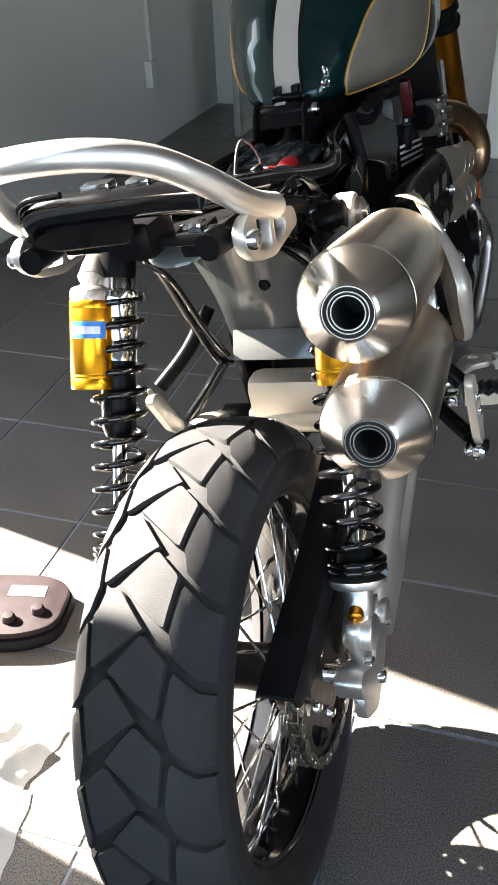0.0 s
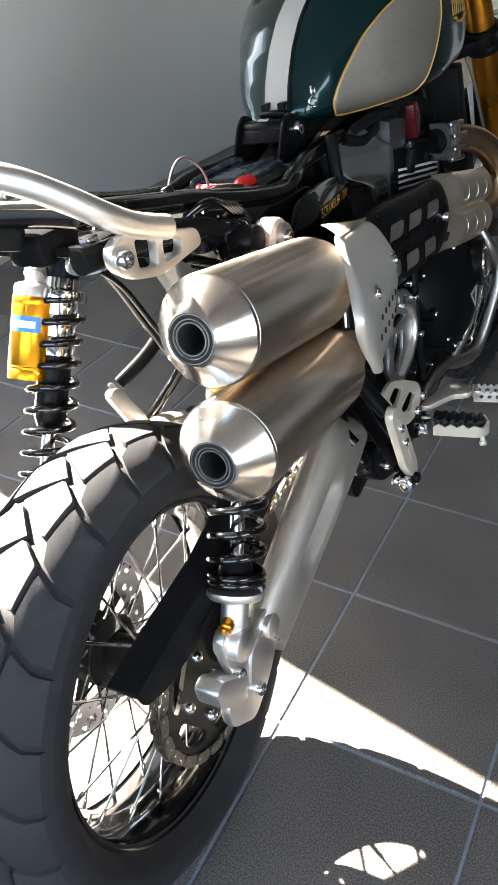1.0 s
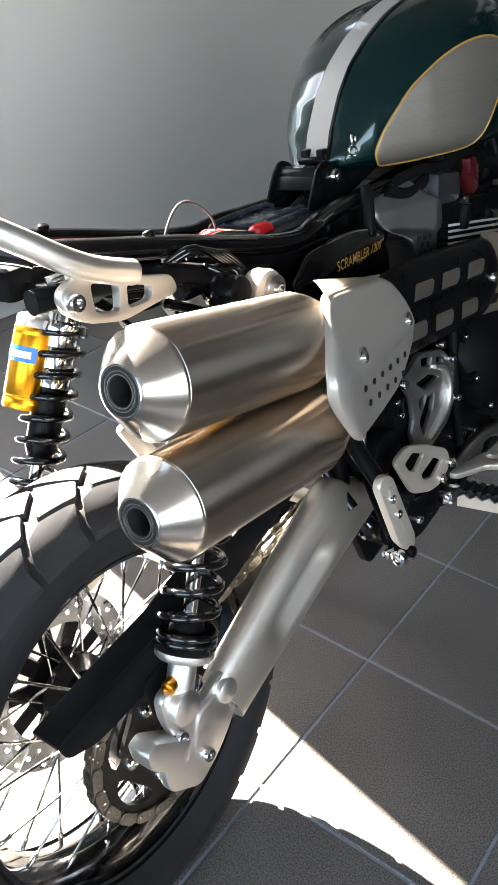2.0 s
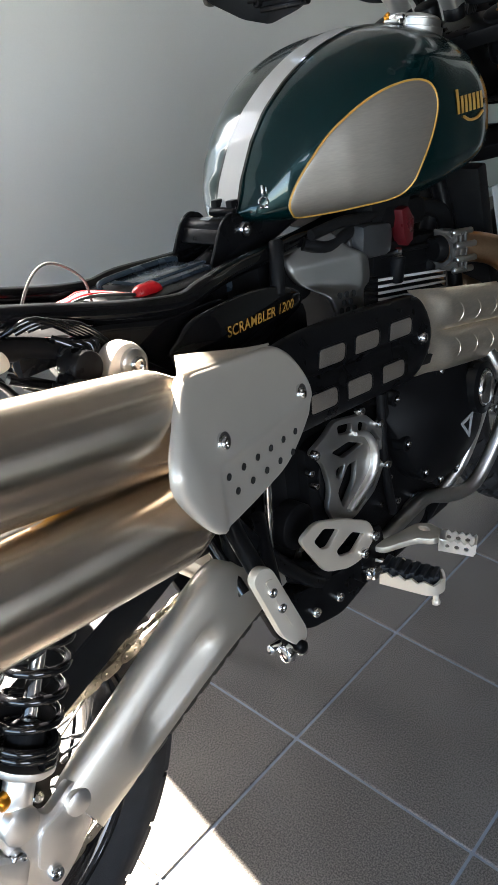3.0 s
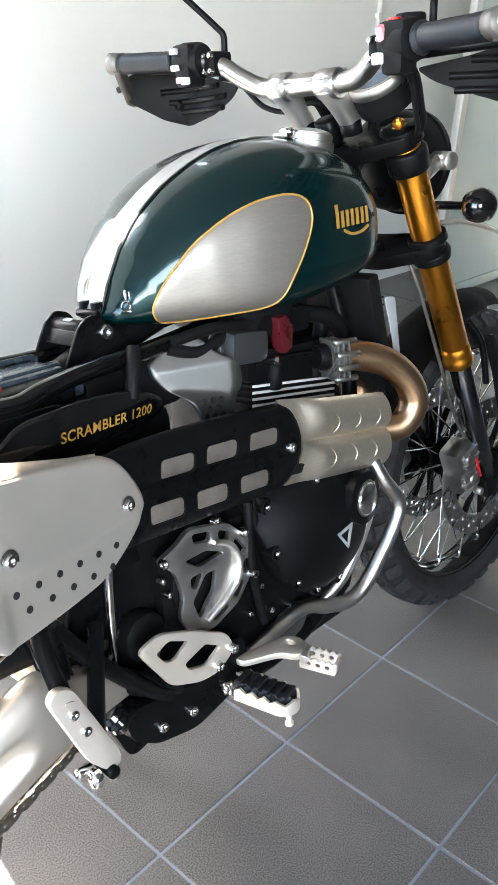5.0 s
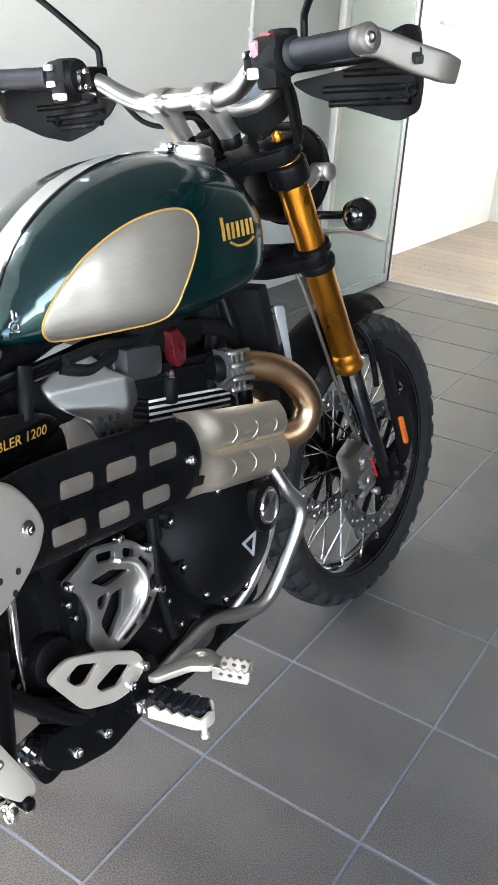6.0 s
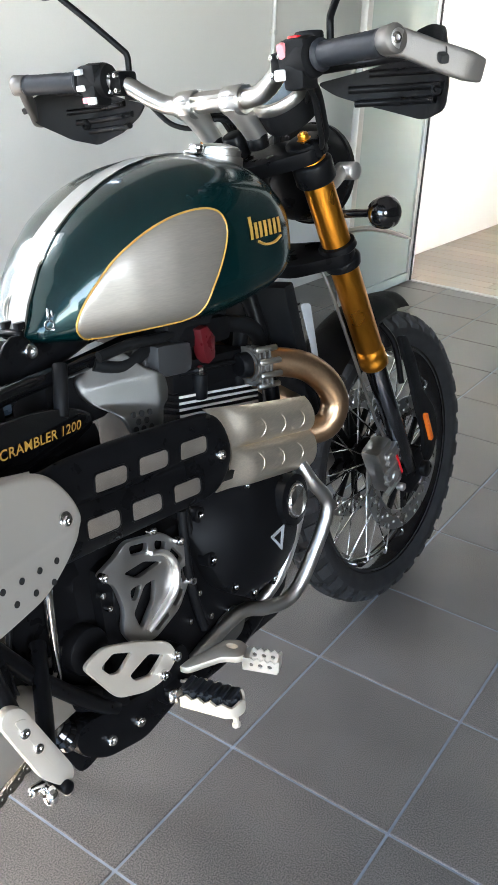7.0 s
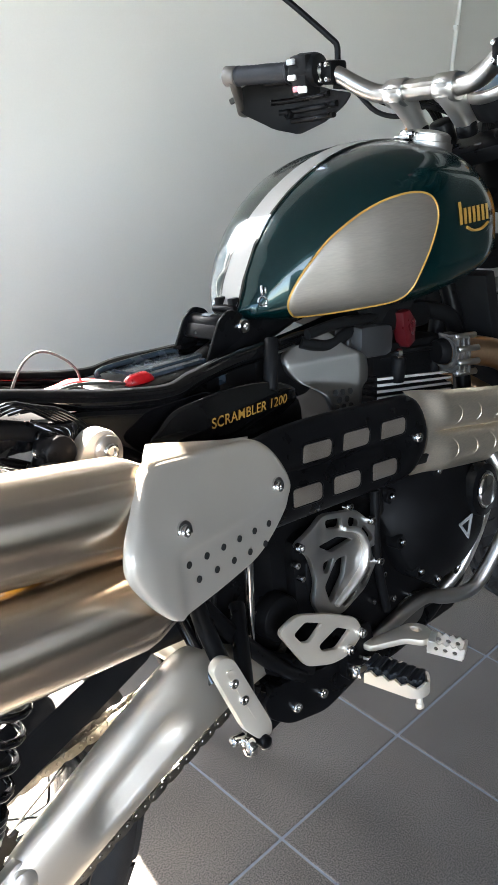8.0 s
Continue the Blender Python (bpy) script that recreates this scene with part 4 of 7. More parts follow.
both("seat_side_panel", lambda: sheet(dense(rounded([(0.245, 0.502), (0.30, 0.512), (0.40, 0.488), (0.50, 0.487), (0.51, 0.44), (0.42, 0.420), (0.31, 0.420), (0.255, 0.462)], 0.02), 0.012), lambda y, z: 0.094 + 0.02 * (y - 0.25), 0.005, 6), M_GLOSSBLK, "gloss black panel under the seat rail")
for k, (m, a) in enumerate(((M_RED, 0.0), (M_WHITEPL, 0.012), (M_RED, 0.022), (M_SEALDARK, -0.012))):
    part("wire", tube([(0.045 - a, 0.27, 0.520), (0.05 - a * 0.5, 0.31, 0.530), (0.04 - a, 0.35, 0.526), (0.045 - a * 0.4, 0.40, 0.512)], 0.0020, 8), m, bike)
for y, x in ((0.262, 0.035), (0.300, 0.012), (0.325, 0.05)):
    part("connector", box((x, y, 0.516), (0.016, 0.026, 0.010), 0.003, Matrix.Rotation(0.4 * x * 30, 3, "Z")), M_WHITEPL, bike, "white plug connector")
for s in (1, -1):
    part("rail_stud", rod((s * 0.09, 0.185, 0.562), (s * 0.087, 0.185, 0.570), 0.007, 10), M_BLACK, bike)
hook = part("helmet_lock", join(rod((0.105, 0.240, 0.502), (0.130, 0.240, 0.502), 0.010), box((0.110, 0.215, 0.507), (0.02, 0.05, 0.03), 0.008)), M_GLOSSBLK, bike)
for k in range(4):
    part("cable", tube([(0.112, 0.235 + 0.01 * k, 0.520 - 0.006 * k), (0.126, 0.255 + 0.008 * k, 0.505), (0.128, 0.275 - 0.004 * k, 0.485 - 0.004 * k), (0.115, 0.25 + 0.012 * k, 0.468)], 0.0042, 8), M_GLOSSBLK, bike)
for k in range(5):
    part("cable", tube([(0.10 + 0.004 * k, 0.19 + 0.012 * k, 0.535), (0.118, 0.22 + 0.012 * k, 0.545 - 0.005 * k), (0.115, 0.27 + 0.008 * k, 0.51 - 0.004 * k), (0.10, 0.31, 0.48)], 0.0035, 8), M_GLOSSBLK, bike)

# tank hinge bracket
HINGE = -0.0187
ears = [plate(rounded([(0.556, 0.500), (0.586, 0.552), (0.604, 0.563), (0.626, 0.556), (0.640, 0.530), (0.632, 0.500)], 0.008), 0.005, side(HINGE + s * 0.038 - 0.0025)) for s in (1, -1)]
part("tank_bracket", join(*ears, rod((HINGE - 0.038, 0.602, 0.541), (HINGE + 0.038, 0.602, 0.541), 0.0135), box((HINGE, 0.586, 0.533), (0.068, 0.006, 0.020), 0.002, Matrix.Rotation(radians(-30), 3, "X"))), M_BLACK, bike, "black folded tank bracket with a bolt")
hinge = part("hinge_block", join(box((HINGE - 0.014, 0.640, 0.560), (0.012, 0.020, 0.024), 0.003), box((HINGE + 0.014, 0.640, 0.560), (0.012, 0.020, 0.024), 0.003), rod((HINGE - 0.023, 0.632, 0.556), (HINGE + 0.023, 0.632, 0.556), 0.006)), M_BLACK, bike)
part("rubber_stay", rod((0.070, 0.634, 0.520), (0.088, 0.606, 0.455), 0.010), M_MATTBLK, bike)
part("bar_mark", box((HINGE, 0.598, 0.5547), (0.016, 0.008, 0.001), 0, Matrix.Rotation(radians(15), 3, "X")), M_GREYPL, bike)
for s in (1, -1):
    part("bolt", bolt((HINGE + s * 0.040, 0.625, 0.536), (s, 0, 0), 0.011, 0.008), M_CHROME, bike)

# ---- tank ----
# rows of y, keel height, top height, half width, centre
TANK = ((0.636, 0.5496, 0.5556, 0.0160, -0.0164), (0.645, 0.5416, 0.5690, 0.0450, -0.0183), (0.661, 0.5365, 0.6000, 0.0636, -0.0209), (0.684, 0.5314, 0.6374, 0.0813, -0.0208), (0.716, 0.5274, 0.6738, 0.0990, -0.0193), (0.762, 0.5233, 0.7065, 0.1245, -0.0169), (0.818, 0.5190, 0.7345, 0.1485, -0.0144), (0.880, 0.5166, 0.7535, 0.1629, -0.0119),
        (0.945, 0.5173, 0.7625, 0.1662, -0.0108), (1.005, 0.5231, 0.7594, 0.1610, -0.0090), (1.055, 0.5328, 0.7442, 0.1531, -0.0045), (1.095, 0.5468, 0.7174, 0.1367, -0.0001), (1.122, 0.5650, 0.6862, 0.1118, 0.0022), (1.138, 0.5851, 0.6517, 0.0793, 0.0035), (1.142, 0.6073, 0.6291, 0.0402, 0.0043))
TOP_ROUND, LEFT_ROUND, KEEL_ROUND = 0.76, 0.66, 0.55


def tank_row(y):
    y = min(max(y, TANK[0][0]), TANK[-1][0])
    k = max(i for i in range(len(TANK) - 1) if TANK[i][0] <= y)
    t = (y - TANK[k][0]) / (TANK[k + 1][0] - TANK[k][0])
    p = [TANK[min(max(k + j, 0), len(TANK) - 1)] for j in (-1, 0, 1, 2)]

    def c(n):
        if k in (0, len(TANK) - 2):
            return p[1][n] + (p[2][n] - p[1][n]) * t
        return 0.5 * (2 * p[1][n] + (p[2][n] - p[0][n]) * t + (2 * p[0][n] - 5 * p[1][n] + 4 * p[2][n] - p[3][n]) * t * t + (3 * p[1][n] - p[0][n] - 3 * p[2][n] + p[3][n]) * t**3)
    return c(1), c(2), c(3), c(4)


def tank_at(y):
    return tank_row(y)[:3]


def tank_shift(y):
    return tank_row(y)[3]


def tank_point(y, u, out=0.0):
    """u from 0 (keel) over pi / 2 (right flank) to pi (top centre)."""
    zb, zt, w = tank_at(y)
    zc = zb + (zt - zb) * 0.40
    s, c = math.sin(u), -math.cos(u)
    up = c > 0
    n = (TOP_ROUND if s >= 0 else LEFT_ROUND) if up else KEEL_ROUND
    x = (w + out) * abs(s) ** n * (1 if s >= 0 else -0.98)
    z = zc + (zt + out - zc if up else zc - zb + out) * math.copysign(abs(c) ** n, c)
    return V(x + tank_shift(y), y, z)


def tank_x(y, z, out=0.0, s=1):
    """Half width of the tank at a height, to the right (s = 1) or left (s = -1) of the bike's middle."""
    zb, zt, w = tank_at(y)
    zc = zb + (zt - zb) * 0.40
    c = (z - zc) / (zt - zc) if z > zc else (zc - z) / (zc - zb)
    n = (TOP_ROUND if s > 0 else LEFT_ROUND) if z > zc else KEEL_ROUND
    c = min(max(c, 0), 1) ** (1 / n)
    return w * max(0.0, 1 - c * c) ** (n / 2) + out + s * tank_shift(y)


ys = [TANK[0][0] + (TANK[-1][0] - TANK[0][0]) * (0.5 - 0.5 * math.cos(math.pi * k / 90)) for k in range(91)]
tank = part("fuel_tank", loft([[tank_point(y, 2 * math.pi * j / 96) for j in range(96)] for y in ys]), M_GREEN, bike, "dark racing green metallic fuel tank with silver stripe", smooth=60)


def band(lo, hi, y0, y1, out, n=40):
    bm = bmesh.new()
    rows = []
    for k in range(n + 1):
        y = y0 + (y1 - y0) * k / n
        zb, zt, w = tank_at(y)
        row = []
        for j in range(7):
            x = lo + (hi - lo) * j / 6
            zc = zb + (zt - zb) * 0.40
            q = min(abs(x) / max(w, 1e-4), 0.999) ** (1 / TOP_ROUND)
            row.append(bm.verts.new((x + tank_shift(y), y - out * (1.0 if y < 0.66 else 0.3), zc + (zt - zc) * (1 - q * q) ** (TOP_ROUND / 2) + out)))
        rows.append(row)
    for a, b in zip(rows, rows[1:]):
        for i in range(6):
            bm.faces.new((a[i], a[i + 1], b[i + 1], b[i]))
    bmesh.ops.recalc_face_normals(bm, faces=bm.faces)
    return bm


part("stripe", band(-0.0195, 0.0195, 0.6385, 1.005, 0.0022), M_SILVER, tank, "silver centre stripe")
for s in (1, -1):
    part("stripe_border", band(s * 0.0215 - 0.002, s * 0.0215 + 0.002, 0.6385, 1.005, 0.0026), M_GLOSSBLK, tank)
KNEE = [(0.682, 0.552), (0.686, 0.573), (0.708, 0.605), (0.742, 0.640), (0.781, 0.665), (0.820, 0.681), (0.860, 0.688), (0.891, 0.686), (0.908, 0.675), (0.9105, 0.651), (0.893, 0.613), (0.870, 0.576), (0.858, 0.550), (0.842, 0.5365), (0.792, 0.534), (0.745, 0.533), (0.715, 0.534), (0.696, 0.538)]
knee_line = [(p.x, p.y) for p in spread([V(y, z, 0) for y, z in KNEE], 4, True)]
for s in (1, -1):
    if s < 0:
        knee_line = [(y + 0.11, z - 0.002) for y, z in knee_line]
    bm = sheet(knee_line, lambda y, z: tank_x(y, z, 0.0032, s), 0.003, 12, 0.001)
    part("knee_panel", bm if s > 0 else mirror(bm), M_KNEE, tank, "brushed silver knee panel edged in gold")
    bm = tube([V(tank_x(y, z, 0.0026, s), y, z) for y, z in knee_line], 0.0016, 6, 1, True)
    part("pinstripe", bm if s > 0 else mirror(bm), M_PIN, tank, "hand-painted gold pinstripe")
# maker's mark on the flank, as plain gold bars
for k in range(7):
    y, hgt = 0.964 + 0.0132 * k, 0.034 if k == 0 else 0.024
    bm = bmesh.new()
    z0 = 0.630
    grid = [[bm.verts.new((tank_x(y + a, z0 + b, 0.0015), y + a, z0 + b)) for b in (0, hgt / 2, hgt)] for a in (0.0, 0.0085)]
    for j in range(2):
        bm.faces.new((grid[0][j], grid[1][j], grid[1][j + 1], grid[0][j + 1]))
    part("maker_mark_bar", bm, M_PIN, tank, "gold maker's mark bar")
part("maker_mark_swash", tube([V(tank_x(y, z, 0.0012), y, z) for y, z in ((0.985, 0.625), (1.005, 0.618), (1.03, 0.618), (1.05, 0.625))], 0.0022, 6), M_PIN, tank)
cap = part("fuel_cap", lathe([(0, 0.023), (0.018, 0.0225), (0.032, 0.019), (0.0365, 0.016), (0.0365, 0.0145), (0.0385, 0.0135), (0.0385, 0.004), (0.042, 0.003), (0.042, -0.012), (0, -0.012)], (0.036, 1.052, 0.748), (0.08, 0.16, 1), 40), M_CAST, tank, "satin aluminium hinged filler cap")
part("cap_hinge", join(rod((0.024, 1.003, 0.769), (0.048, 1.003, 0.768), 0.006), box((0.036, 1.010, 0.763), (0.020, 0.020, 0.014), 0.003), box((0.036, 0.995, 0.763), (0.028, 0.016, 0.008), 0.002)), M_CHROME, tank)
# Chrome shapes modelled in place of a reflection in the tank's paint.
ey, ez = 0.655, 0.566
ew = tank_x(ey, ez)
glint_shapes = part("tank_reflection", join(lathe([(0.0045, 0), (0.006, 0.0012), (0.0075, 0)], (ew + 0.001, ey, ez), (0.7, -0.7, 0.15), 16), rod((ew + 0.001, ey - 0.0005, ez + 0.008), (ew, ey + 0.002, ez + 0.022), 0.0022, 8), rod((ew + 0.004, ey + 0.004, ez + 0.010), (ew + 0.004, ey + 0.005, ez + 0.019), 0.0016, 8), rod((ew - 0.004, ey - 0.003, ez - 0.007), (ew + 0.006, ey + 0.004, ez - 0.007), 0.0018, 8)), M_CHROME, tank, "small chrome shapes standing in for a reflection on the tank")

# ---- silencers and exhaust ----
for origin, end in ((V(0.217, 0.003, 0.484), V(0.196, 0.345, 0.418)), (V(0.224, -0.013, 0.363), V(0.198, 0.345, 0.314))):
    ax = (end - origin).normalized()
    L = (end - origin).length
    can = part("silencer", lathe([(0.0520, 0.0300), (0.0536, 0.0308), (0.0540, 0.034), (0.0540, L - 0.085), (0.0505, L - 0.070), (0.043, L - 0.050), (0.036, L - 0.03), (0.03, L)], origin, ax, 64), M_STEEL, bike, "brushed stainless steel silencer", smooth=35)
    part("end_cone", lathe([(0.0240, -0.001), (0.0258, 0.000), (0.0275, 0.002), (0.0515, 0.0275), (0.0532, 0.0300), (0.0530, 0.0310)], origin, ax, 64), M_CONE, can, "spun steel end cone", smooth=50)
    rings = [lathe([(r - 0.0006, 0.0005), (r - 0.0003, -0.0012), (r + 0.0003, -0.0012), (r + 0.0006, 0.0005)], origin, ax, 40) for r in (0.0228, 0.0182, 0.0150)]
    part("outlet", join(*rings), M_BARS, can, "nested bright outlet rings")
    # Shade inside the bore is put into its colour.
    part("outlet_core", join(lathe([(0.0245, 0.0015), (0.0240, -0.0002), (0.0140, 0.0004), (0.0136, 0.003), (0.0136, 0.055), (0, 0.056)], origin, ax, 40)), M_HOLE, can, "black silencer bore, its shade put into the colour")


def shell_x(y, z):
    fold = 0.482 - 0.20 * (y - 0.287)
    top = max(0.0, (z - fold + 0.085) / 0.085)
    line = 0.388 - 0.09 * (y - 0.30)
    pressed = 0.0065 / (1 + math.exp((z - line) / 0.0030)) / (1 + math.exp((0.287 - y) / 0.0025))
    return 0.285 - 0.25 * max(0.0, y - 0.25) - 0.038 * top**1.25 - pressed


SHIELD = [(0.287, 0.482), (0.262, 0.463), (0.224, 0.422), (0.219, 0.394), (0.244, 0.352), (0.272, 0.321), (0.290, 0.316), (0.360, 0.315), (0.430, 0.317), (0.474, 0.336), (0.508, 0.360), (0.518, 0.380), (0.514, 0.404), (0.498, 0.431), (0.464, 0.447), (0.40, 0.4595), (0.34, 0.4715)]
shield_line = dense(rounded(SHIELD, 0.022, 5), 0.006)
shield = part("silencer_shield", sheet(shield_line, shell_x, 0.003, 22, 0.009), M_SHIELD, bike, "satin aluminium silencer heat shield with small holes", smooth=50)
bm = bmesh.new()
rows = []
for k in range(13):
    t = k / 12
    y = 0.284 + (0.468 - 0.284) * t
    z = 0.482 - 0.20 * (y - 0.287)
    a, c = V(shell_x(y, z) - 0.0034, y, z + 0.0002), V(0.196 - 0.018 * t, 0.318 + 0.152 * t, 0.486 - 0.034 * t)
    c = a.lerp(c, 1 - 0.85 * t**1.5)
    rows.append([bm.verts.new(a.lerp(c, q) + V(0, 0, 0.002 * math.sin(math.pi * q))) for q in (0, 0.12, 0.35, 0.7, 1)])
for a, c in zip(rows, rows[1:]):
    for i in range(4):
        bm.faces.new((a[i], a[i + 1], c[i + 1], c[i]))
bmesh.ops.solidify(bm, geom=bm.faces[:], thickness=0.003)
bmesh.ops.recalc_face_normals(bm, faces=bm.faces)
part("shield_flange", bm, M_SHIELD, shield, "folded top flange")
for y0, z0, y1, z1, n in ((0.303, 0.372, 0.452, 0.352, 6), (0.316, 0.349, 0.441, 0.331, 5)):
    for k in range(n):
        y, z = y0 + (y1 - y0) * k / (n - 1), z0 + (z1 - z0) * k / (n - 1)
        # Dark disc laid on the sheet in place of a hole's shade.
        part("shield_hole_shade", lathe([(0.0039, -0.001), (0.0039, 0.0010), (0, 0.0011)], (shell_x(y, z) + 0.0004, y, z), (1, 0.25, 0), 14), M_HOLE, shield, "dark disc standing for a punched hole's shade")
for y, z in ((0.302, 0.410), (0.483, 0.385)):
    part("shield_bolt", join(bolt((shell_x(y, z) - 0.001, y, z), (1, 0.25, 0.1), 0.0066, 0.005), lathe([(0.0115, -0.003), (0.0120, 0.0006), (0.008, 0.0002)], (shell_x(y, z), y, z), (1, 0.25, 0.1), 20)), M_CHROME, shield)


def lobe_x(y, z):
    d = z - (0.353 - 0.10 * (y - 0.70))
    lobes = 0.012 * (1 - min(1.2, ((abs(d) - 0.030) / 0.034) ** 2)) + 0.002 * (d < 0) - 0.0025 * math.exp(-((d / 0.006) ** 2))
    f = min(1.0, max(0.0, (y - 0.765) / 0.055))
    f = f * f * (3 - 2 * f)
    return 0.168 + lobes * (1 - f) + f * (0.012 * (1 - min(1.2, (d / 0.064) ** 2)) + 0.003)


BLACKSH = [(0.44, 0.425), (0.50, 0.432), (0.56, 0.432), (0.66, 0.424), (0.76, 0.413), (0.806, 0.406), (0.826, 0.388), (0.834, 0.350), (0.824, 0.312), (0.800, 0.287), (0.765, 0.283), (0.70, 0.288), (0.62, 0.294), (0.54, 0.300), (0.49, 0.306), (0.44, 0.330)]
bsl = dense([(p.x, p.y) for p in spread([V(y, z, 0) for y, z in BLACKSH], 3, True)], 0.010)
hs = part("heat_shield", sheet(bsl, lobe_x, 0.004, 18, 0.004), M_BLACK, bike, "satin black pipe heat shield with six steel slots", smooth=60)
for y, z in ((0.593, 0.388), (0.671, 0.381), (0.752, 0.373), (0.567, 0.336), (0.645, 0.327), (0.726, 0.319)):
    slot = rounded([(y - 0.029, z - 0.010), (y - 0.027, z + 0.017), (y + 0.030, z + 0.011), (y + 0.028, z - 0.016)], 0.008)
    part("slot_rim", tube([V(lobe_x(a, c) + 0.0006, a, c) for a, c in slot], 0.0016, 6, 1, True), M_BLACK, hs)
    part("slot_insert", sheet(slot, lambda a, c: lobe_x(a, c) + 0.0012, 0.002, 4, 0.001), M_MESH, hs, "perforated beige steel slot insert")
part("bolt", bolt((lobe_x(0.806, 0.344) + 0.001, 0.806, 0.344), (1, 0.1, 0), 0.008, 0.006), M_CHROME, hs)
for y, z in ((0.47, 0.318), (0.66, 0.283)):
    part("bolt", bolt((0.166, y, z), (1, 0, 0), 0.006, 0.008), M_CHROME, hs)


def pipe_x(y, z):
    """Two brushed steel lobes with curved louvres pressed into them."""
    m = 0.343 - 0.19 * (y - 0.83)
    d = z - m
    seam = min(1.0, max(0.0, (y - 0.828) / 0.05))
    seam = seam * seam * (3 - 2 * seam)
    x = 0.166 + 0.010 * (y - 0.80) + 0.027 * math.sqrt(max(0.0, 1 - min(1.0, ((abs(d) - 0.032) / 0.037) ** 2))) - 0.002 * math.exp(-((d / 0.004) ** 2))
    return x * seam + (lobe_x(y, z) - 0.0025) * (1 - seam)


bm = bmesh.new()
rows = []
for k in range(95):
    t = k / 94
    row = []
    for j in range(49):
        q = -1 + 2 * j / 48
        front_edge = 0.800 + 0.034 * (1 - q * q)
        y = front_edge + (1.042 - 0.012 * q * q - front_edge) * t
        z = 0.343 - 0.19 * (y - 0.83) + q * (0.0660 - 0.004 * t)
        row.append(bm.verts.new((pipe_x(y, z), y, z)))
    rows.append(row)
for a, c in zip(rows, rows[1:]):
    for i in range(48):
        bm.faces.new((a[i], a[i + 1], c[i + 1], c[i]))
bmesh.ops.recalc_face_normals(bm, faces=bm.faces)
bmesh.ops.solidify(bm, geom=bm.faces[:], thickness=0.003)
hc = part("header_cover", bm, M_COVER, bike, "brushed steel two-lobed pipe cover with pressed louvres", smooth=60)
for k in range(3):
    for c, lo in ((0.026, 0.0), (-0.028, -0.012)):
        yy = 0.897 + 0.052 * k + lo
        arc = []
        for j in range(9):
            q = -1 + j / 4
            y = yy + 0.010 * (1 - q * q)
            z = 0.343 - 0.19 * (y - 0.83) + c + 0.016 * q
            arc.append(V(pipe_x(y, z) - 0.0002, y, z))
        part("louvre", tube(arc, [0.0004, 0.0009, 0.0011, 0.0011, 0.0009, 0.0004], 12, 2), M_COVER, hc, "pressed louvre")
part("collector_pipes", join(tube([(0.148, 0.60, 0.390), (0.152, 0.80, 0.370), (0.158, 1.03, 0.330)], 0.026), tube([(0.148, 0.60, 0.330), (0.152, 0.80, 0.312), (0.158, 1.03, 0.275)], 0.026)), M_SPROCKET, bike, "dark pipes behind the covers")
hp = part("header_pipe", tube([(0.115, 0.975, 0.430), (0.135, 1.020, 0.424), (0.162, 1.070, 0.405), (0.183, 1.103, 0.368), (0.190, 1.112, 0.328), (0.180, 1.090, 0.293), (0.150, 1.045, 0.292), (0.143, 1.00, 0.298)], 0.0245, 18), M_BRONZE, bike, "heat-tinted bronze exhaust header")
part("header_pipe", tube([(-0.09, 0.965, 0.440), (-0.08, 1.06, 0.43), (-0.02, 1.12, 0.38), (0.08, 1.13, 0.32), (0.14, 1.07, 0.30), (0.15, 1.0, 0.30)], 0.0235, 14), M_BRONZE, bike)
part("exhaust_port", lathe([(0, 0.014), (0.017, 0.014), (0.020, 0.018), (0.021, 0.034), (0, 0.034)], (0.109, 0.941, 0.434), (0.25, 1, -0.1), 24), M_ENGINE, bike, "black exhaust port boss")
clamp = part("header_clamp", join(*[box((0.126 + 0.003 * k, 0.974 + 0.0095 * k, 0.427 - 0.001 * k), (0.048, 0.0042, 0.064), 0.002, Matrix.Rotation(radians(-14), 3, "Z")) for k in range(3)], lathe([(0.020, -0.004), (0.027, -0.004), (0.027, 0.028), (0.020, 0.028)], (0.120, 0.974, 0.428), (0.25, 1, -0.1), 24)), M_GUARD, hp, "stacked steel exhaust flange")
for dx, dz in ((0.020, 0.030), (0.020, -0.030), (0.026, 0.010), (0.026, -0.012)):
    part("clamp_nut", rod((0.124 + dx, 0.962, 0.428 + dz), (0.134 + dx, 1.006, 0.424 + dz), 0.0052, 8), M_BARS, hp)
part("silencer_hanger", plate(rounded([(0.262, 0.452), (0.258, 0.478), (0.278, 0.503), (0.302, 0.503), (0.318, 0.482), (0.312, 0.455)], 0.016, 6), 0.026, side(0.132), bev=0.005), M_SHIELD, bike, "rounded aluminium hanger ear")
part("hanger_washer", lathe([(0, 0.006), (0.014, 0.006), (0.0165, 0.004), (0.0165, -0.004), (0, -0.004)], (0.159, 0.294, 0.480), (1, 0, 0), 28), M_BARS, bike)
part("bolt", bolt((0.166, 0.294, 0.480), (1, 0, 0), 0.009, 0.004), M_CHROME, bike)

# ---- side cover ----
COVER = [(0.375, 0.448), (0.392, 0.468), (0.43, 0.484), (0.52, 0.483), (0.60, 0.470), (0.655, 0.448), (0.668, 0.425), (0.63, 0.392), (0.54, 0.385), (0.44, 0.400)]


def cover_x(y, z):
    return 0.126 - 0.30 * (y - 0.46) * (1 if y > 0.46 else 0) * 0.75 - 6.0 * (z - 0.448) ** 2


cvl = [(p.x, p.y) for p in spread([V(y, z, 0) for y, z in COVER], 4, True)]
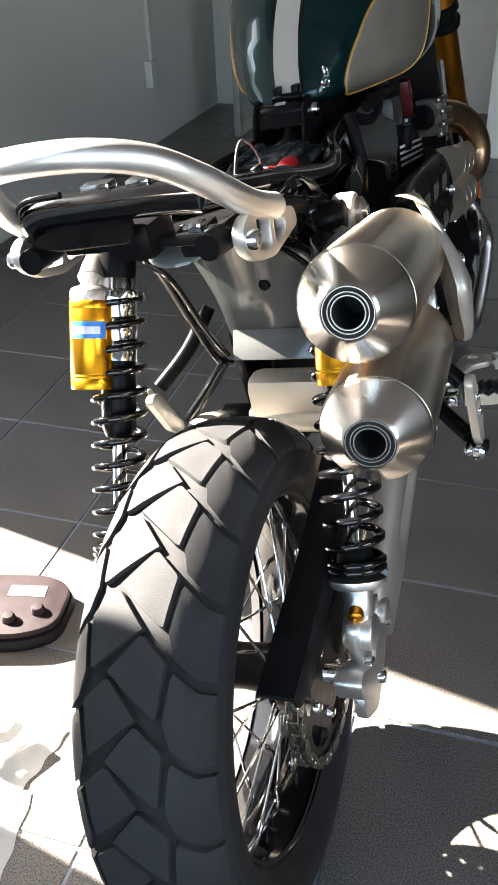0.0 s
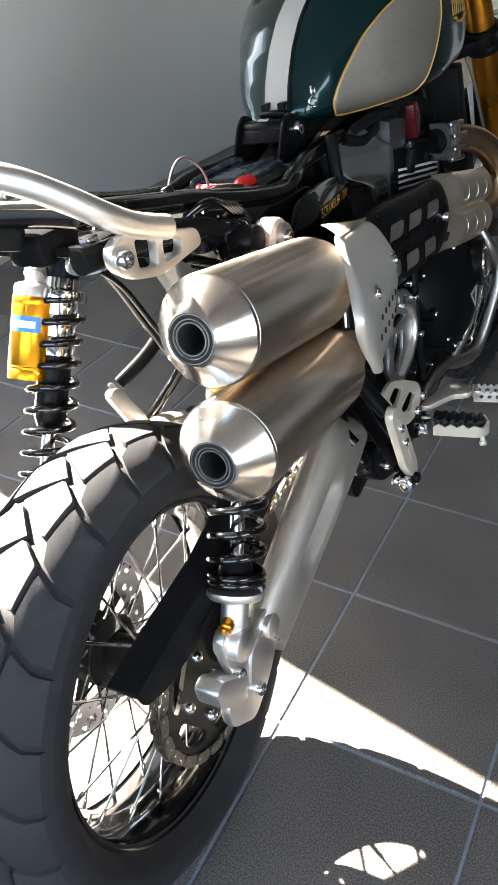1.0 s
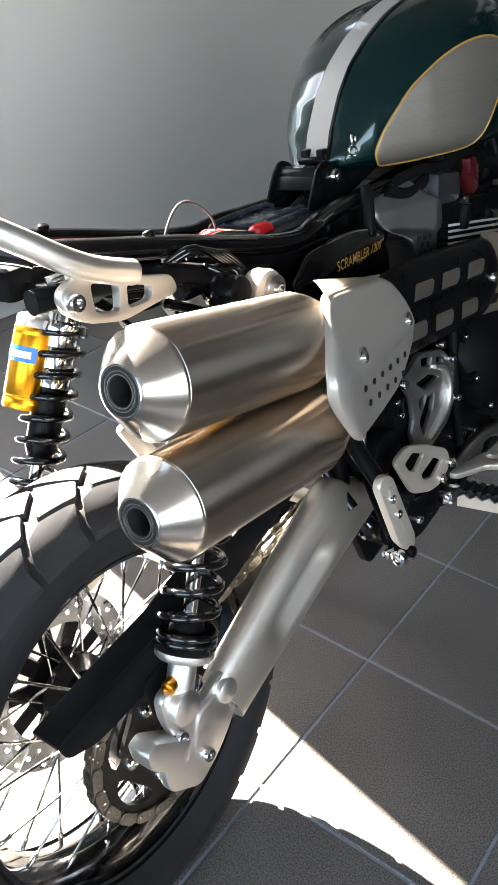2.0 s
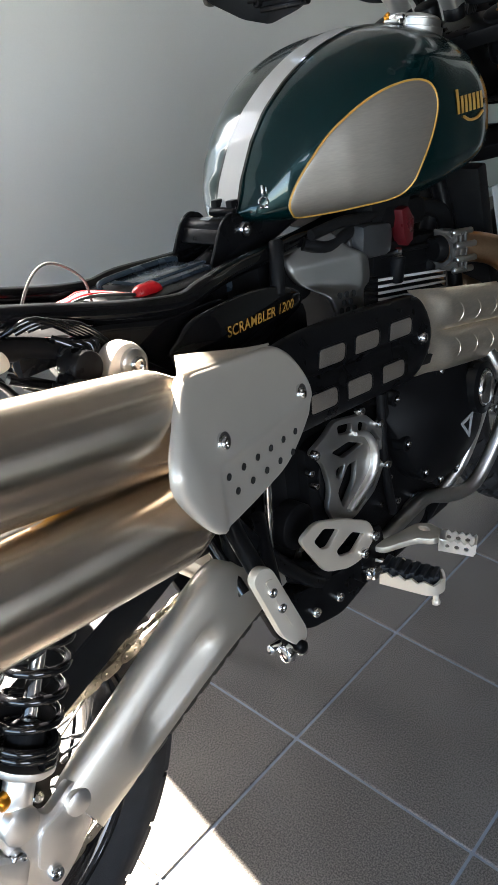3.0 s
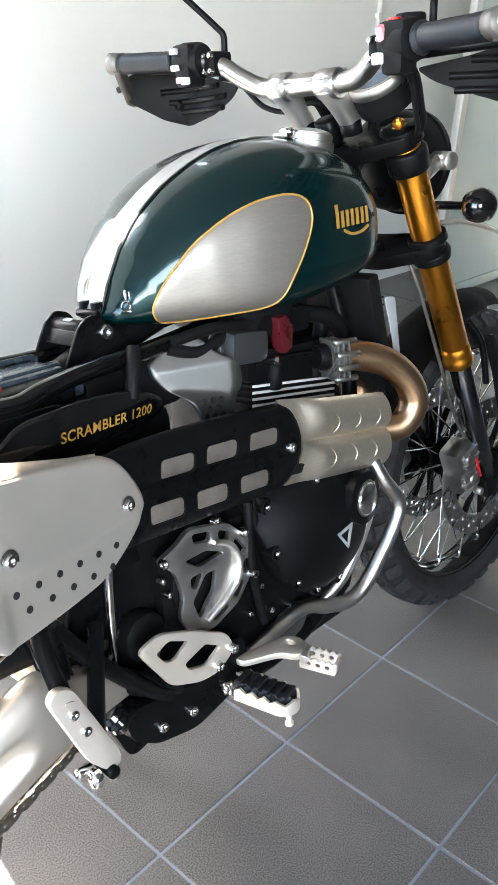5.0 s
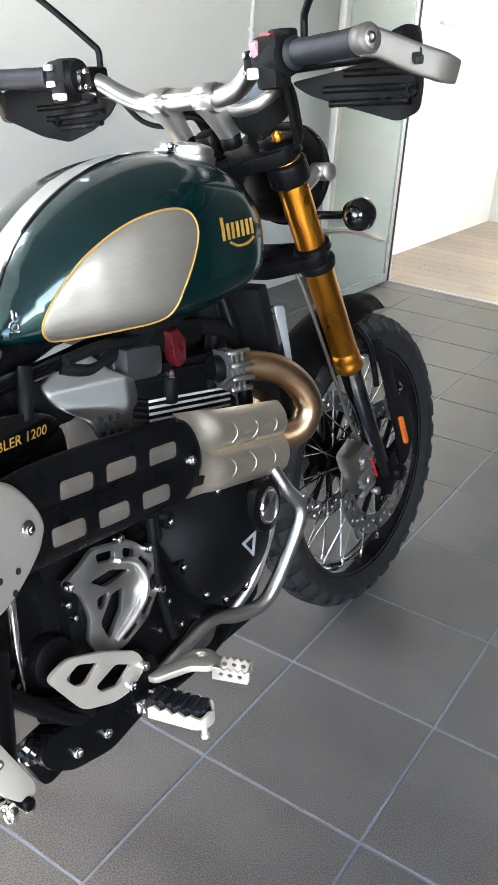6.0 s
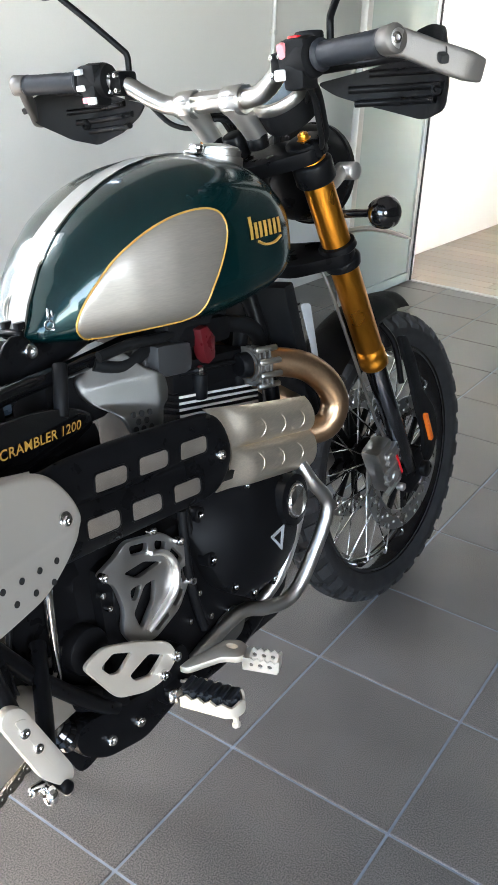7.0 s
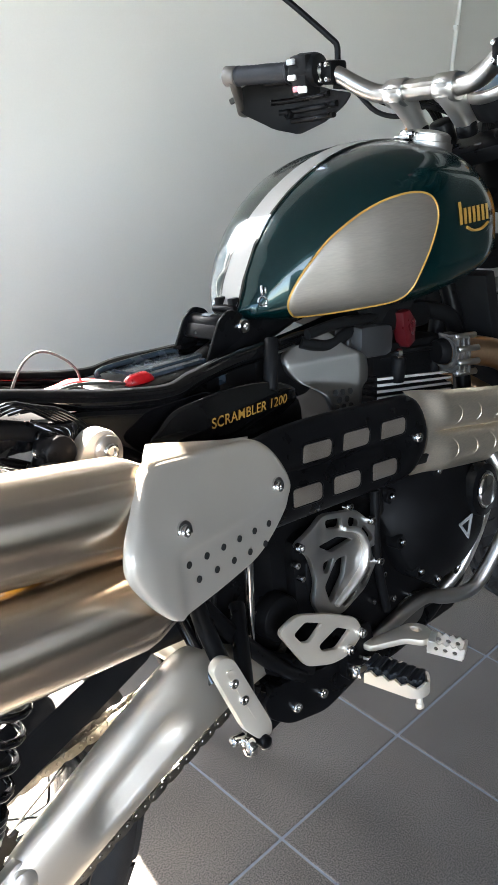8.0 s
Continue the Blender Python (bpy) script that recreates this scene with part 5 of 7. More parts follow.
for s in (1, -1):
    bm = sheet(cvl, cover_x, 0.004, 8)
    cover = part("side_cover", bm if s > 0 else mirror(bm), M_GLOSSBLK, bike, "gloss black side cover with gold lettering")
    if s > 0:
        a, b = V(cover_x(0.466, 0.447), 0.466, 0.447), V(cover_x(0.636, 0.430), 0.636, 0.430)
        m = basis(a + V(0.0035, 0, 0), (b - a).cross(V(0.35, 0, 1)), b - a)
        text = words("SCRAMBLER 1200", 0.0195, 0.0, m, 1.06)
        wide = max((v.co - a).dot((b - a).normalized()) for v in text.verts)
        k = (b - a).length / wide
        text.transform(Matrix.Translation(m.translation) @ m.to_3x3().to_4x4() @ Matrix.Diagonal((k, 1, 1, 1)) @ m.to_3x3().to_4x4().inverted() @ Matrix.Translation(-m.translation))
        for v in text.verts:
            v.co.x = cover_x(v.co.y, v.co.z) + 0.0016
        part("lettering", text, M_PIN, cover, "gold model lettering", smooth=0)

# ---- engine ----
part("crankcase", box((0, 0.80, 0.12), (0.26, 0.44, 0.26), 0.03), M_ENGINE, bike, "black painted engine crankcase")
part("gearbox", box((0, 0.64, 0.16), (0.22, 0.22, 0.22), 0.03), M_ENGINE, bike)
part("sump", box((0, 0.90, -0.02), (0.20, 0.26, 0.10), 0.02), M_ENGINE, bike)
part("airbox", box((0, 0.60, 0.33), (0.16, 0.16, 0.20), 0.02), M_ENGINE, bike)
cyl = part("cylinder_block", box((0, 0.900, 0.345), (0.188, 0.165, 0.17), 0.012, Matrix.Rotation(radians(-6), 3, "X")), M_ENGINE, bike, "black finned cylinder block")
for k in range(4):
    z = 0.4015 - 0.0098 * k
    part("fin", box((0, 0.918 - 0.001 * k, z), (0.200, 0.200, 0.0042), 0.0012, Matrix.Rotation(radians(-10), 3, "X")), M_ENGINE, cyl)
    part("fin_edge", box((0.1004, 0.918 - 0.001 * k, z), (0.0026, 0.198, 0.0042), 0.0008, Matrix.Rotation(radians(-10), 3, "X")), M_FINEDGE, cyl, "bright machined fin edge")
part("cylinder_head", join(box((0, 0.910, 0.437), (0.196, 0.190, 0.050), 0.012, Matrix.Rotation(radians(-6), 3, "X")), box((0, 0.905, 0.500), (0.20, 0.13, 0.045), 0.018, Matrix.Rotation(radians(-6), 3, "X"))), M_ENGINE, bike, "black cylinder head and cam cover")
for y, z, x, m in ((0.870, 0.444, 0.112, M_CHROME), (0.978, 0.436, 0.104, M_CHROME), (1.035, 0.477, 0.071, M_CHROME)):
    part("bolt_column", lathe([(0, 0), (0.010, 0), (0.0125, -0.003), (0.0135, -0.040), (0, -0.040)], (x - 0.008, y, z), (0.2, 0, 1), 16), M_ENGINE, bike, "black cast bolt column")
    part("head_bolt", lathe([(0, 0.011), (0.0052, 0.011), (0.0066, 0.009), (0.0066, 0.002), (0.0090, 0.0015), (0.0090, 0), (0, 0)], (x - 0.008, y, z), (0.2, 0, 1), 6), m, bike)
part("plug_cover", join(box((0.070, 0.875, 0.517), (0.055, 0.11, 0.045), 0.016), rod((0.060, 0.80, 0.50), (0.060, 0.84, 0.51), 0.018)), M_MATTBLK, bike)
part("red_connector", plate([(0.872, 0.512), (0.890, 0.514), (0.905, 0.494), (0.900, 0.462), (0.884, 0.455), (0.876, 0.470)], 0.022, side(0.092), bev=0.003), M_REDDIM, bike, "dark red moulded connector")
part("coil_cover", join(box((0.076, 0.822, 0.478), (0.060, 0.080, 0.052), 0.016, Matrix.Rotation(radians(-8), 3, "X")), rod((0.070, 0.775, 0.482), (0.070, 0.79, 0.480), 0.016)), M_SMOKE, bike, "smoky grey coil cover")
part("cam_cover_rim", tube([(0.098, 0.83, 0.452), (0.102, 0.90, 0.447), (0.102, 0.97, 0.437)], 0.0045, 8), M_ENGINE, bike)
part("wiring_loom", tube([(0.085, 0.69, 0.515), (0.092, 0.75, 0.520), (0.090, 0.82, 0.513), (0.086, 0.90, 0.520), (0.07, 0.98, 0.515)], 0.008, 10), M_MATTBLK, bike, "black taped wiring loom")
part("breather_hose", tube([(0.06, 0.70, 0.50), (0.075, 0.74, 0.487), (0.078, 0.79, 0.500), (0.06, 0.83, 0.51)], 0.0095, 10), M_MATTBLK, bike)
part("coolant_hose", tube([(0.05, 0.94, 0.50), (0.07, 1.00, 0.49), (0.075, 1.05, 0.47), (0.06, 1.09, 0.43)], 0.014), M_MATTBLK, bike)
part("throttle_body", join(rod((-0.05, 0.735, 0.455), (0.05, 0.735, 0.455), 0.03), box((0, 0.68, 0.45), (0.09, 0.12, 0.08), 0.02)), M_MATTBLK, bike)
TB = [(0.671, 0.484), (0.692, 0.496), (0.722, 0.510), (0.748, 0.508), (0.762, 0.484), (0.797, 0.460), (0.801, 0.440), (0.790, 0.400), (0.779, 0.382), (0.764, 0.378), (0.713, 0.397), (0.706, 0.415), (0.692, 0.438), (0.680, 0.448), (0.669, 0.466)]
tbl = dense(rounded(TB, 0.007, 3), 0.006)


def tb_x(y, z):
    crease = 0.436 - 0.16 * (y - 0.69)
    k = 1 / (1 + math.exp((z - crease) / 0.0025))
    block = 0.106 - 0.45 * max(0.0, 0.775 - y) - 0.55 * max(0.0, z - 0.470) - 0.30 * max(0.0, y - 0.785)
    tongue = 0.104 - 0.25 * max(0.0, 0.70 - y) - 0.5 * max(0.0, y - 0.772)
    return block * (1 - k) + tongue * k


tb = part("throttle_cover", sheet(tbl, tb_x, 0.004, 16, 0.003), M_TBODY, bike, "cast aluminium throttle body cover", smooth=55)
for y, z in ((0.720, 0.424), (0.736, 0.4215), (0.752, 0.419), (0.727, 0.412), (0.743, 0.4095), (0.720, 0.402), (0.735, 0.399), (0.751, 0.397)):
    # No hole is cut: a dark disc paints its shade.
    part("cover_hole_shade", lathe([(0.0046, -0.001), (0.0046, 0.0010), (0, 0.0011)], (tb_x(y, z) + 0.0005, y, z), (1, 0, 0.1), 12), M_HOLE, tb)

# clutch cover
CL = [(0.765, 0.262), (0.768, 0.190), (0.800, 0.118), (0.850, 0.078), (0.915, 0.064), (0.968, 0.085), (1.010, 0.140), (1.018, 0.205), (0.990, 0.255), (0.930, 0.276), (0.84, 0.282)]
cll = [(p.x, p.y) for p in spread([V(y, z, 0) for y, z in CL], 4, True)]


def clutch_x(y, z):
    d = math.hypot((y - 0.895) / 0.125, (z - 0.175) / 0.108)
    return 0.196 - 0.036 * min(1.3, d) ** 3.2 + 0.008 * (y - 0.88)


clutch = part("clutch_cover", sheet(cll, clutch_x, 0.05, 10), M_ENGINE, bike, "satin black domed clutch cover", smooth=55)
for y, z in ((0.785, 0.248), (0.778, 0.180), (0.812, 0.118), (0.862, 0.082), (0.925, 0.075), (0.870, 0.268), (0.975, 0.105)):
    part("cover_bolt", lathe([(0.013, -0.02), (0.0125, 0.001), (0.0100, 0.0025), (0.0080, 0.0020), (0.0078, -0.002)], (clutch_x(y, z), y, z), (1, 0, 0), 18), M_ENGINE, clutch)
    part("cover_bolt", bolt((clutch_x(y, z) + 0.001, y, z), (1, 0, 0), 0.0052, 0.004), M_CHROME, clutch)
part("filler_plug", lathe([(0, 0.010), (0.0235, 0.010), (0.0265, 0.008), (0.027, 0.005), (0.030, 0.004), (0.030, -0.01), (0, -0.01)], (0.199, 0.956, 0.212), (1, 0.1, 0.05), 36), M_CHROME, clutch, "turned aluminium filler plug")
part("plug_ring", lathe([(0.0315, 0.006), (0.043, 0.004), (0.044, -0.012)], (0.197, 0.956, 0.212), (1, 0.1, 0.05), 36), M_BLACK, clutch)
tri = [(0.885, 0.176), (0.925, 0.182), (0.912, 0.140)]
tin = [(0.893, 0.1715), (0.916, 0.175), (0.9095, 0.151)]
part("triangle_badge", plate(rounded(tri, 0.003), 0.0015, side(clutch_x(0.907, 0.165) + 0.0005), [rounded(tin, 0.002)[::-1]], bev=0), M_GREYPL, clutch, "small silver triangle badge")

# sprocket cover
SP = rounded([(0.568, 0.250), (0.606, 0.262), (0.628, 0.276), (0.700, 0.258), (0.744, 0.215), (0.746, 0.165), (0.712, 0.125), (0.655, 0.105), (0.612, 0.118), (0.596, 0.150), (0.607, 0.178), (0.597, 0.222)], 0.012)
sh = [rounded(p, 0.005, 2)[::-1] for p in (
    [(0.632, 0.266), (0.668, 0.257), (0.664, 0.243), (0.634, 0.251)], [(0.682, 0.253), (0.704, 0.241), (0.698, 0.229), (0.680, 0.240)], [(0.714, 0.229), (0.735, 0.200), (0.724, 0.194), (0.706, 0.217)], [(0.737, 0.186), (0.735, 0.163), (0.724, 0.163), (0.726, 0.185)], [(0.726, 0.152), (0.706, 0.132), (0.698, 0.141), (0.716, 0.160)], [(0.690, 0.126), (0.660, 0.115), (0.655, 0.125), (0.684, 0.136)],
    [(0.615, 0.232), (0.655, 0.232), (0.690, 0.215), (0.640, 0.213)], [(0.622, 0.203), (0.645, 0.203), (0.632, 0.183), (0.622, 0.186)], [(0.622, 0.165), (0.650, 0.197), (0.672, 0.196), (0.664, 0.165), (0.632, 0.133)])]
spc = part("sprocket_cover", plate(SP, 0.010, side(0.138, 0, 0, (0.65, 0.19)), sh, bev=0.0025), M_CAST, bike, "skeletal cast aluminium sprocket cover")
for y, z in ((0.575, 0.247), (0.727, 0.232), (0.742, 0.158), (0.622, 0.116)):
    part("cover_bolt", bolt((0.150, y, z), (1, 0, 0), 0.007, 0.006), M_CHROME, spc)
part("cover_band", tube([(0.151, 0.668, 0.240), (0.151, 0.697, 0.226), (0.151, 0.712, 0.196), (0.151, 0.704, 0.166), (0.151, 0.678, 0.146), (0.151, 0.640, 0.128)], [0.004, 0.0065, 0.0075, 0.0085, 0.0085, 0.005], 12, flat=0.8), M_ALU, spc, "bright curved inner band")
part("gearbox_boss", join(rod((0.09, 0.545, 0.145), (0.135, 0.545, 0.145), 0.034), rod((0.10, 0.66, 0.18), (0.132, 0.66, 0.18), 0.06)), M_ENGINE, bike)
part("brake_reservoir_pipe", tube([(0.118, 0.52, 0.32), (0.122, 0.505, 0.25), (0.12, 0.50, 0.17), (0.118, 0.495, 0.12)], 0.0075, 10), M_CHROME, bike)

# between the gearbox and the clutch cover
for a, b in (((0.140, 0.752, 0.268), (0.142, 0.764, 0.060)), ((0.128, 0.775, 0.300), (0.134, 0.772, 0.205))):
    part("engine_hose", tube([a, (a[0] + 0.006, a[1] - 0.010, (a[2] + b[2]) / 2), b], 0.0075, 10), M_MATTBLK, bike)
for y, z, r in ((0.752, 0.210, 0.0060), (0.770, 0.118, 0.0055), (0.790, 0.066, 0.0060), (0.835, 0.052, 0.0055), (0.742, 0.082, 0.0050), (0.582, 0.212, 0.0055), (0.590, 0.188, 0.0050)):
    part("case_bolt", bolt((0.132, y, z), (1, 0, 0), r, 0.006), M_CHROME, bike)
part("sump_plate", plate(rounded([(0.775, 0.010), (0.800, 0.048), (0.845, 0.056), (0.880, 0.035), (0.860, -0.002), (0.800, -0.016)], 0.012), 0.004, side(0.134), bev=0.001), M_TBODY, bike, "dull grey engine side plate")
boot = V(0.128, 0.452, 0.098)
boot_ax = (V(0.134, 0.505, 0.012) - boot).normalized()
part("master_cylinder", lathe([(0, 0), (0.013, 0), (0.014, 0.004), (0.014, 0.022), (0.0195, 0.026), (0.0155, 0.033), (0.0200, 0.040), (0.0160, 0.047), (0.0200, 0.054), (0.0160, 0.061), (0.0190, 0.068), (0.0120, 0.075), (0.008, 0.098), (0, 0.098)], boot, boot_ax, 20), M_GLOSSBLK, bike, "black rear brake cylinder with ribbed boot")
part("cylinder_clip", lathe([(0.0142, 0.010), (0.0156, 0.011), (0.0156, 0.017), (0.0142, 0.018)], boot, boot_ax, 20), M_CHROME, bike)
part("hanger_brace", tube([(0.150, 0.395, 0.245), (0.150, 0.450, 0.165), (0.150, 0.520, 0.085), (0.148, 0.560, 0.050)], 0.0115, 12), M_BLACK, bike, "black tubular hanger brace")
part("hanger_brace", tube([(0.150, 0.395, 0.245), (0.152, 0.398, 0.170), (0.156, 0.405, 0.110)], 0.0115, 12), M_BLACK, bike, "black tubular hanger brace")
part("brake_line", tube([(0.130, 0.445, 0.11), (0.150, 0.42, 0.14), (0.150, 0.41, 0.20), (0.135, 0.44, 0.27)], 0.0042, 8), M_MATTBLK, bike)

# heel guard, peg, pedal and the black casing under them
HG = rounded([(0.497, 0.160), (0.535, 0.170), (0.592, 0.146), (0.655, 0.110), (0.668, 0.078), (0.633, 0.057), (0.597, 0.060), (0.545, 0.083)], 0.014)
h1 = rounded([(0.526, 0.144), (0.549, 0.152), (0.583, 0.134), (0.556, 0.118), (0.540, 0.124)], 0.005, 3)[::-1]
h2 = rounded([(0.572, 0.103), (0.611, 0.114), (0.640, 0.096), (0.610, 0.080), (0.580, 0.090)], 0.005, 3)[::-1]
heel = part("heel_guard", plate(HG, 0.008, side(0.168), [h1, h2], bev=0.0025), M_CREAM, bike, "pale alloy heel guard with two cut-outs")
for y, z in ((0.660, 0.083), (0.632, 0.068)):
    part("bolt", bolt((0.178, y, z), (1, 0, 0), 0.008, 0.006), M_CHROME, heel)
part("peg_hanger", join(plate(rounded([(0.640, 0.095), (0.690, 0.085), (0.700, 0.030), (0.680, -0.005), (0.630, 0.010)], 0.014), 0.03, side(0.140)), plate(rounded([(0.478, 0.050), (0.50, 0.066), (0.60, 0.045), (0.68, 0.030), (0.680, -0.012), (0.60, -0.030), (0.525, -0.012), (0.485, 0.020)], 0.018), 0.05, side(0.105), bev=0.006), tube([(0.12, 0.44, 0.16), (0.135, 0.50, 0.10), (0.14, 0.58, 0.05)], 0.017)), M_BLACK, bike, "black rearset hanger and casing")
for y, z in ((0.535, 0.015), (0.590, 0.008), (0.645, 0.045)):
    part("bolt", bolt((0.157, y, z), (1, 0, 0), 0.008, 0.006), M_CHROME, bike)


def toothed(n, y0, y1, depth, high, z0):
    """Side strip with a serrated upper edge."""
    pts = [(y0, z0)]
    pts.append((y1, z0))
    for k in range(n * 2, -1, -1):
        y = y0 + (y1 - y0) * k / (n * 2)
        pts.append((y, z0 + high - (depth if k % 2 else 0)))
    return pts


pegm = Matrix.Translation((0.238, 0.659, 0.036)) @ Matrix.Rotation(radians(11.6), 4, "Z") @ Matrix.Rotation(radians(3), 4, "Y")


def stadium(long, wide, n=20, inset=0.0):
    r = wide / 2 - inset
    ends = [(long / 2 - wide / 2 + r * math.cos(a), r * math.sin(a)) for a in (-math.pi / 2 + math.pi * k / n for k in range(n + 1))]
    side_run = [(long / 2 - wide / 2 - (long - wide * 0.8) * k / 28, r) for k in range(1, 29)]
    back = [(side_run[-1][0], r - 2 * r * k / 4) for k in range(1, 5)]
    return ends + side_run + back + [(x, -y) for x, y in side_run[::-1][1:]]


outer, inner = stadium(0.104, 0.046), stadium(0.104, 0.046, inset=0.004)
tooth = [0.0065 * abs(((k / 4.0) % 2) - 1) for k in range(len(outer))]
rim_rows = [[pegm @ V(x, y, -0.013) for x, y in inner], [pegm @ V(x, y, -0.013) for x, y in outer], [pegm @ V(x, y, 0.003 + t) for (x, y), t in zip(outer, tooth)], [pegm @ V(x, y, 0.003 + t) for (x, y), t in zip(inner, tooth)]]
peg = part("rider_footpeg", loft(rim_rows, False, True), M_CREAM, bike, "serrated alloy rider footpeg with rubber insert", smooth=35)
part("peg_floor", plate(inner, 0.006, pegm @ Matrix.Translation((0, 0, -0.010)), bev=0), M_CREAM, peg)
part("peg_nub", join(rod(pegm @ V(0.040, -0.006, -0.010), pegm @ V(0.044, -0.010, -0.034), 0.0045, 10), rod(pegm @ V(0.042, -0.008, -0.026), pegm @ V(0.044, -0.010, -0.034), 0.0062, 8)), M_CREAM, peg)
scallop = [(x * (1 - 0.05 * (1 + math.cos(k * 1.15))), y * (1 - 0.10 * (1 + math.cos(k * 1.15)))) for k, (x, y) in enumerate(stadium(0.098, 0.044, inset=0.004))]
rubber = part("peg_rubber", plate(scallop, 0.017, pegm @ Matrix.Translation((0, 0, -0.005)), bev=0.0015), M_GRIP, peg, "black scalloped rubber pad")
for k in range(6):
    part("rubber_rib", box(pegm @ V(-0.036 + 0.0145 * k, 0, 0.0125), (0.008, 0.032, 0.006), 0.0025, pegm.to_3x3()), M_GRIP, rubber)
part("peg_mount", join(rod((0.180, 0.630, 0.03), (0.180, 0.672, 0.03), 0.010), box((0.176, 0.650, 0.03), (0.034, 0.03, 0.022), 0.004)), M_CHROME, bike)
oval = [(0.206 + 0.0095 * math.cos(a), 0.752 + 0.0055 * math.sin(a)) for a in (-2 * math.pi * k / 16 for k in range(16))]
ped = part("brake_pedal", plate(rounded([(0.160, 0.672), (0.183, 0.672), (0.210, 0.722), (0.236, 0.733), (0.240, 0.760), (0.208, 0.772), (0.186, 0.762), (0.176, 0.715)], 0.009), 0.011, Matrix.Translation((0, 0, 0.044)), [oval], bev=0.003), M_CREAM, bike, "pale alloy rear brake pedal")
pm = Matrix.Translation((0.264, 0.747, 0.052)) @ Matrix.Rotation(radians(24), 4, "Z") @ Matrix.Rotation(radians(8), 4, "Y")
def comb(dy):
    hs = [[(0.0 + 0.014 * k - 0.012 + 0.004 * math.cos(b), 0.008 + 0.004 * math.sin(b)) for b in (-2 * math.pi * j / 8 for j in range(8))] for k in range(3)]
    return plate([(p[0] - 0.024, p[1]) for p in toothed(5, 0, 0.052, 0.005, 0.022, -0.002)], 0.003, pm @ Matrix.Translation((0, dy, -0.01)) @ Matrix(((1, 0, 0, 0), (0, 0, 1, 0), (0, 1, 0, 0), (0, 0, 0, 1))), [h for h in hs], bev=0)
part("pedal_pad", join(comb(-0.014), comb(0.012), box(pm @ V(0.028, 0, 0), (0.004, 0.028, 0.018), 0.001, pm.to_3x3()), box(pm @ V(-0.020, 0, 0), (0.010, 0.028, 0.018), 0.002, pm.to_3x3())), M_ALU, ped, "toothed pedal pad with round holes")

# pillion bracket below the shield, with its folded peg
for s in (1, -1):
    pts = rounded([(0.313, 0.238), (0.327, 0.249), (0.345, 0.240), (0.392, 0.128), (0.390, 0.112), (0.372, 0.113), (0.350, 0.140)], 0.010)
    slot = rounded([(0.330, 0.228), (0.341, 0.228), (0.366, 0.160), (0.356, 0.158)], 0.006)[::-1]
    mm = side(0.256 if s > 0 else 0.195)
    bm = plate(pts, 0.012, mm, bev=0.003)
    if s < 0:
        bm.transform(Matrix.Translation((0, 0, 0.225)) @ Matrix.Diagonal((1, 1, 0.7, 1)) @ Matrix.Translation((0, 0, -0.25)))
    bk_ = part("pillion_bracket", bm if s > 0 else mirror(bm), M_CREAM if s > 0 else M_CAST, bike, "pale alloy pillion footrest bracket")
    bm = plate(rounded([(0.330, 0.230), (0.343, 0.228), (0.378, 0.150), (0.366, 0.146)], 0.006), 0.001, side(0.2686 if s > 0 else 0.2076), bev=0)
    part("bracket_recess", bm if s > 0 else mirror(bm), M_CREAM, bk_)
    for y, z in ((0.340, 0.210), (0.352, 0.182)):
        part("bolt", bolt((0.2685 if s > 0 else -0.2075, y, z), (s, 0, 0), 0.0062, 0.003), M_CHROME, bk_)
    if s < 0:
        part("bracket_arm", mirror(tube([(0.19, 0.34, 0.23), (0.15, 0.38, 0.27), (0.12, 0.42, 0.32)], 0.011)), M_BLACK, bk_)
        break
    bm = join(rod((0.245, 0.375, 0.112), (0.275, 0.375, 0.112), 0.008), tube([(0.25, 0.34, 0.23), (0.19, 0.36, 0.29), (0.15, 0.42, 0.36)], 0.011), tube([(0.25, 0.37, 0.13), (0.19, 0.42, 0.16), (0.13, 0.47, 0.20)], 0.011))
    part("bracket_arm", bm if s > 0 else mirror(bm), M_BLACK, bk_)
    bm = join(rod((0.250, 0.360, 0.118), (0.252, 0.340, 0.122), 0.006), rod((0.262, 0.352, 0.112), (0.264, 0.362, 0.110), 0.011, 10), rod((0.264, 0.376, 0.106), (0.264, 0.384, 0.104), 0.010, 8))
    part("hinge_pin", bm if s > 0 else mirror(bm), M_CHROME, bk_)

# crash bar and radiator
for s in (1, -1):
    bm = tube([(0.12, 1.03, 0.31), (0.165, 1.005, 0.280), (0.195, 1.012, 0.225), (0.205, 1.040, 0.180), (0.205, 1.030, 0.140), (0.190, 0.972, 0.055), (0.180, 0.935, 0.030), (0.165, 0.890, 0.034), (0.150, 0.845, 0.046), (0.135, 0.76, 0.020), (0.12, 0.68, -0.01)], 0.0125, 14)
    cb = part("crash_bar", bm if s > 0 else mirror(bm), M_BARS, bike, "brushed steel engine guard bar")
    bm = tube([(0.187, 1.008, 0.245), (0.180, 0.985, 0.16), (0.165, 0.945, 0.075), (0.150, 0.90, 0.035)], 0.0105, 12)
    part("guard_brace", bm if s > 0 else mirror(bm), M_BARS, cb)
rad = part("radiator", box((0, 1.125, 0.405), (0.250, 0.03, 0.27), 0.006, Matrix.Rotation(radians(12), 3, "X")), M_MATTBLK, bike, "black finned radiator")
for k in range(16):
    part("radiator_fin", box((0, 1.144 - 0.0 * k, 0.29 + 0.0135 * k), (0.22, 0.006, 0.002), 0, Matrix.Rotation(radians(12), 3, "X")), M_BLACK, rad)
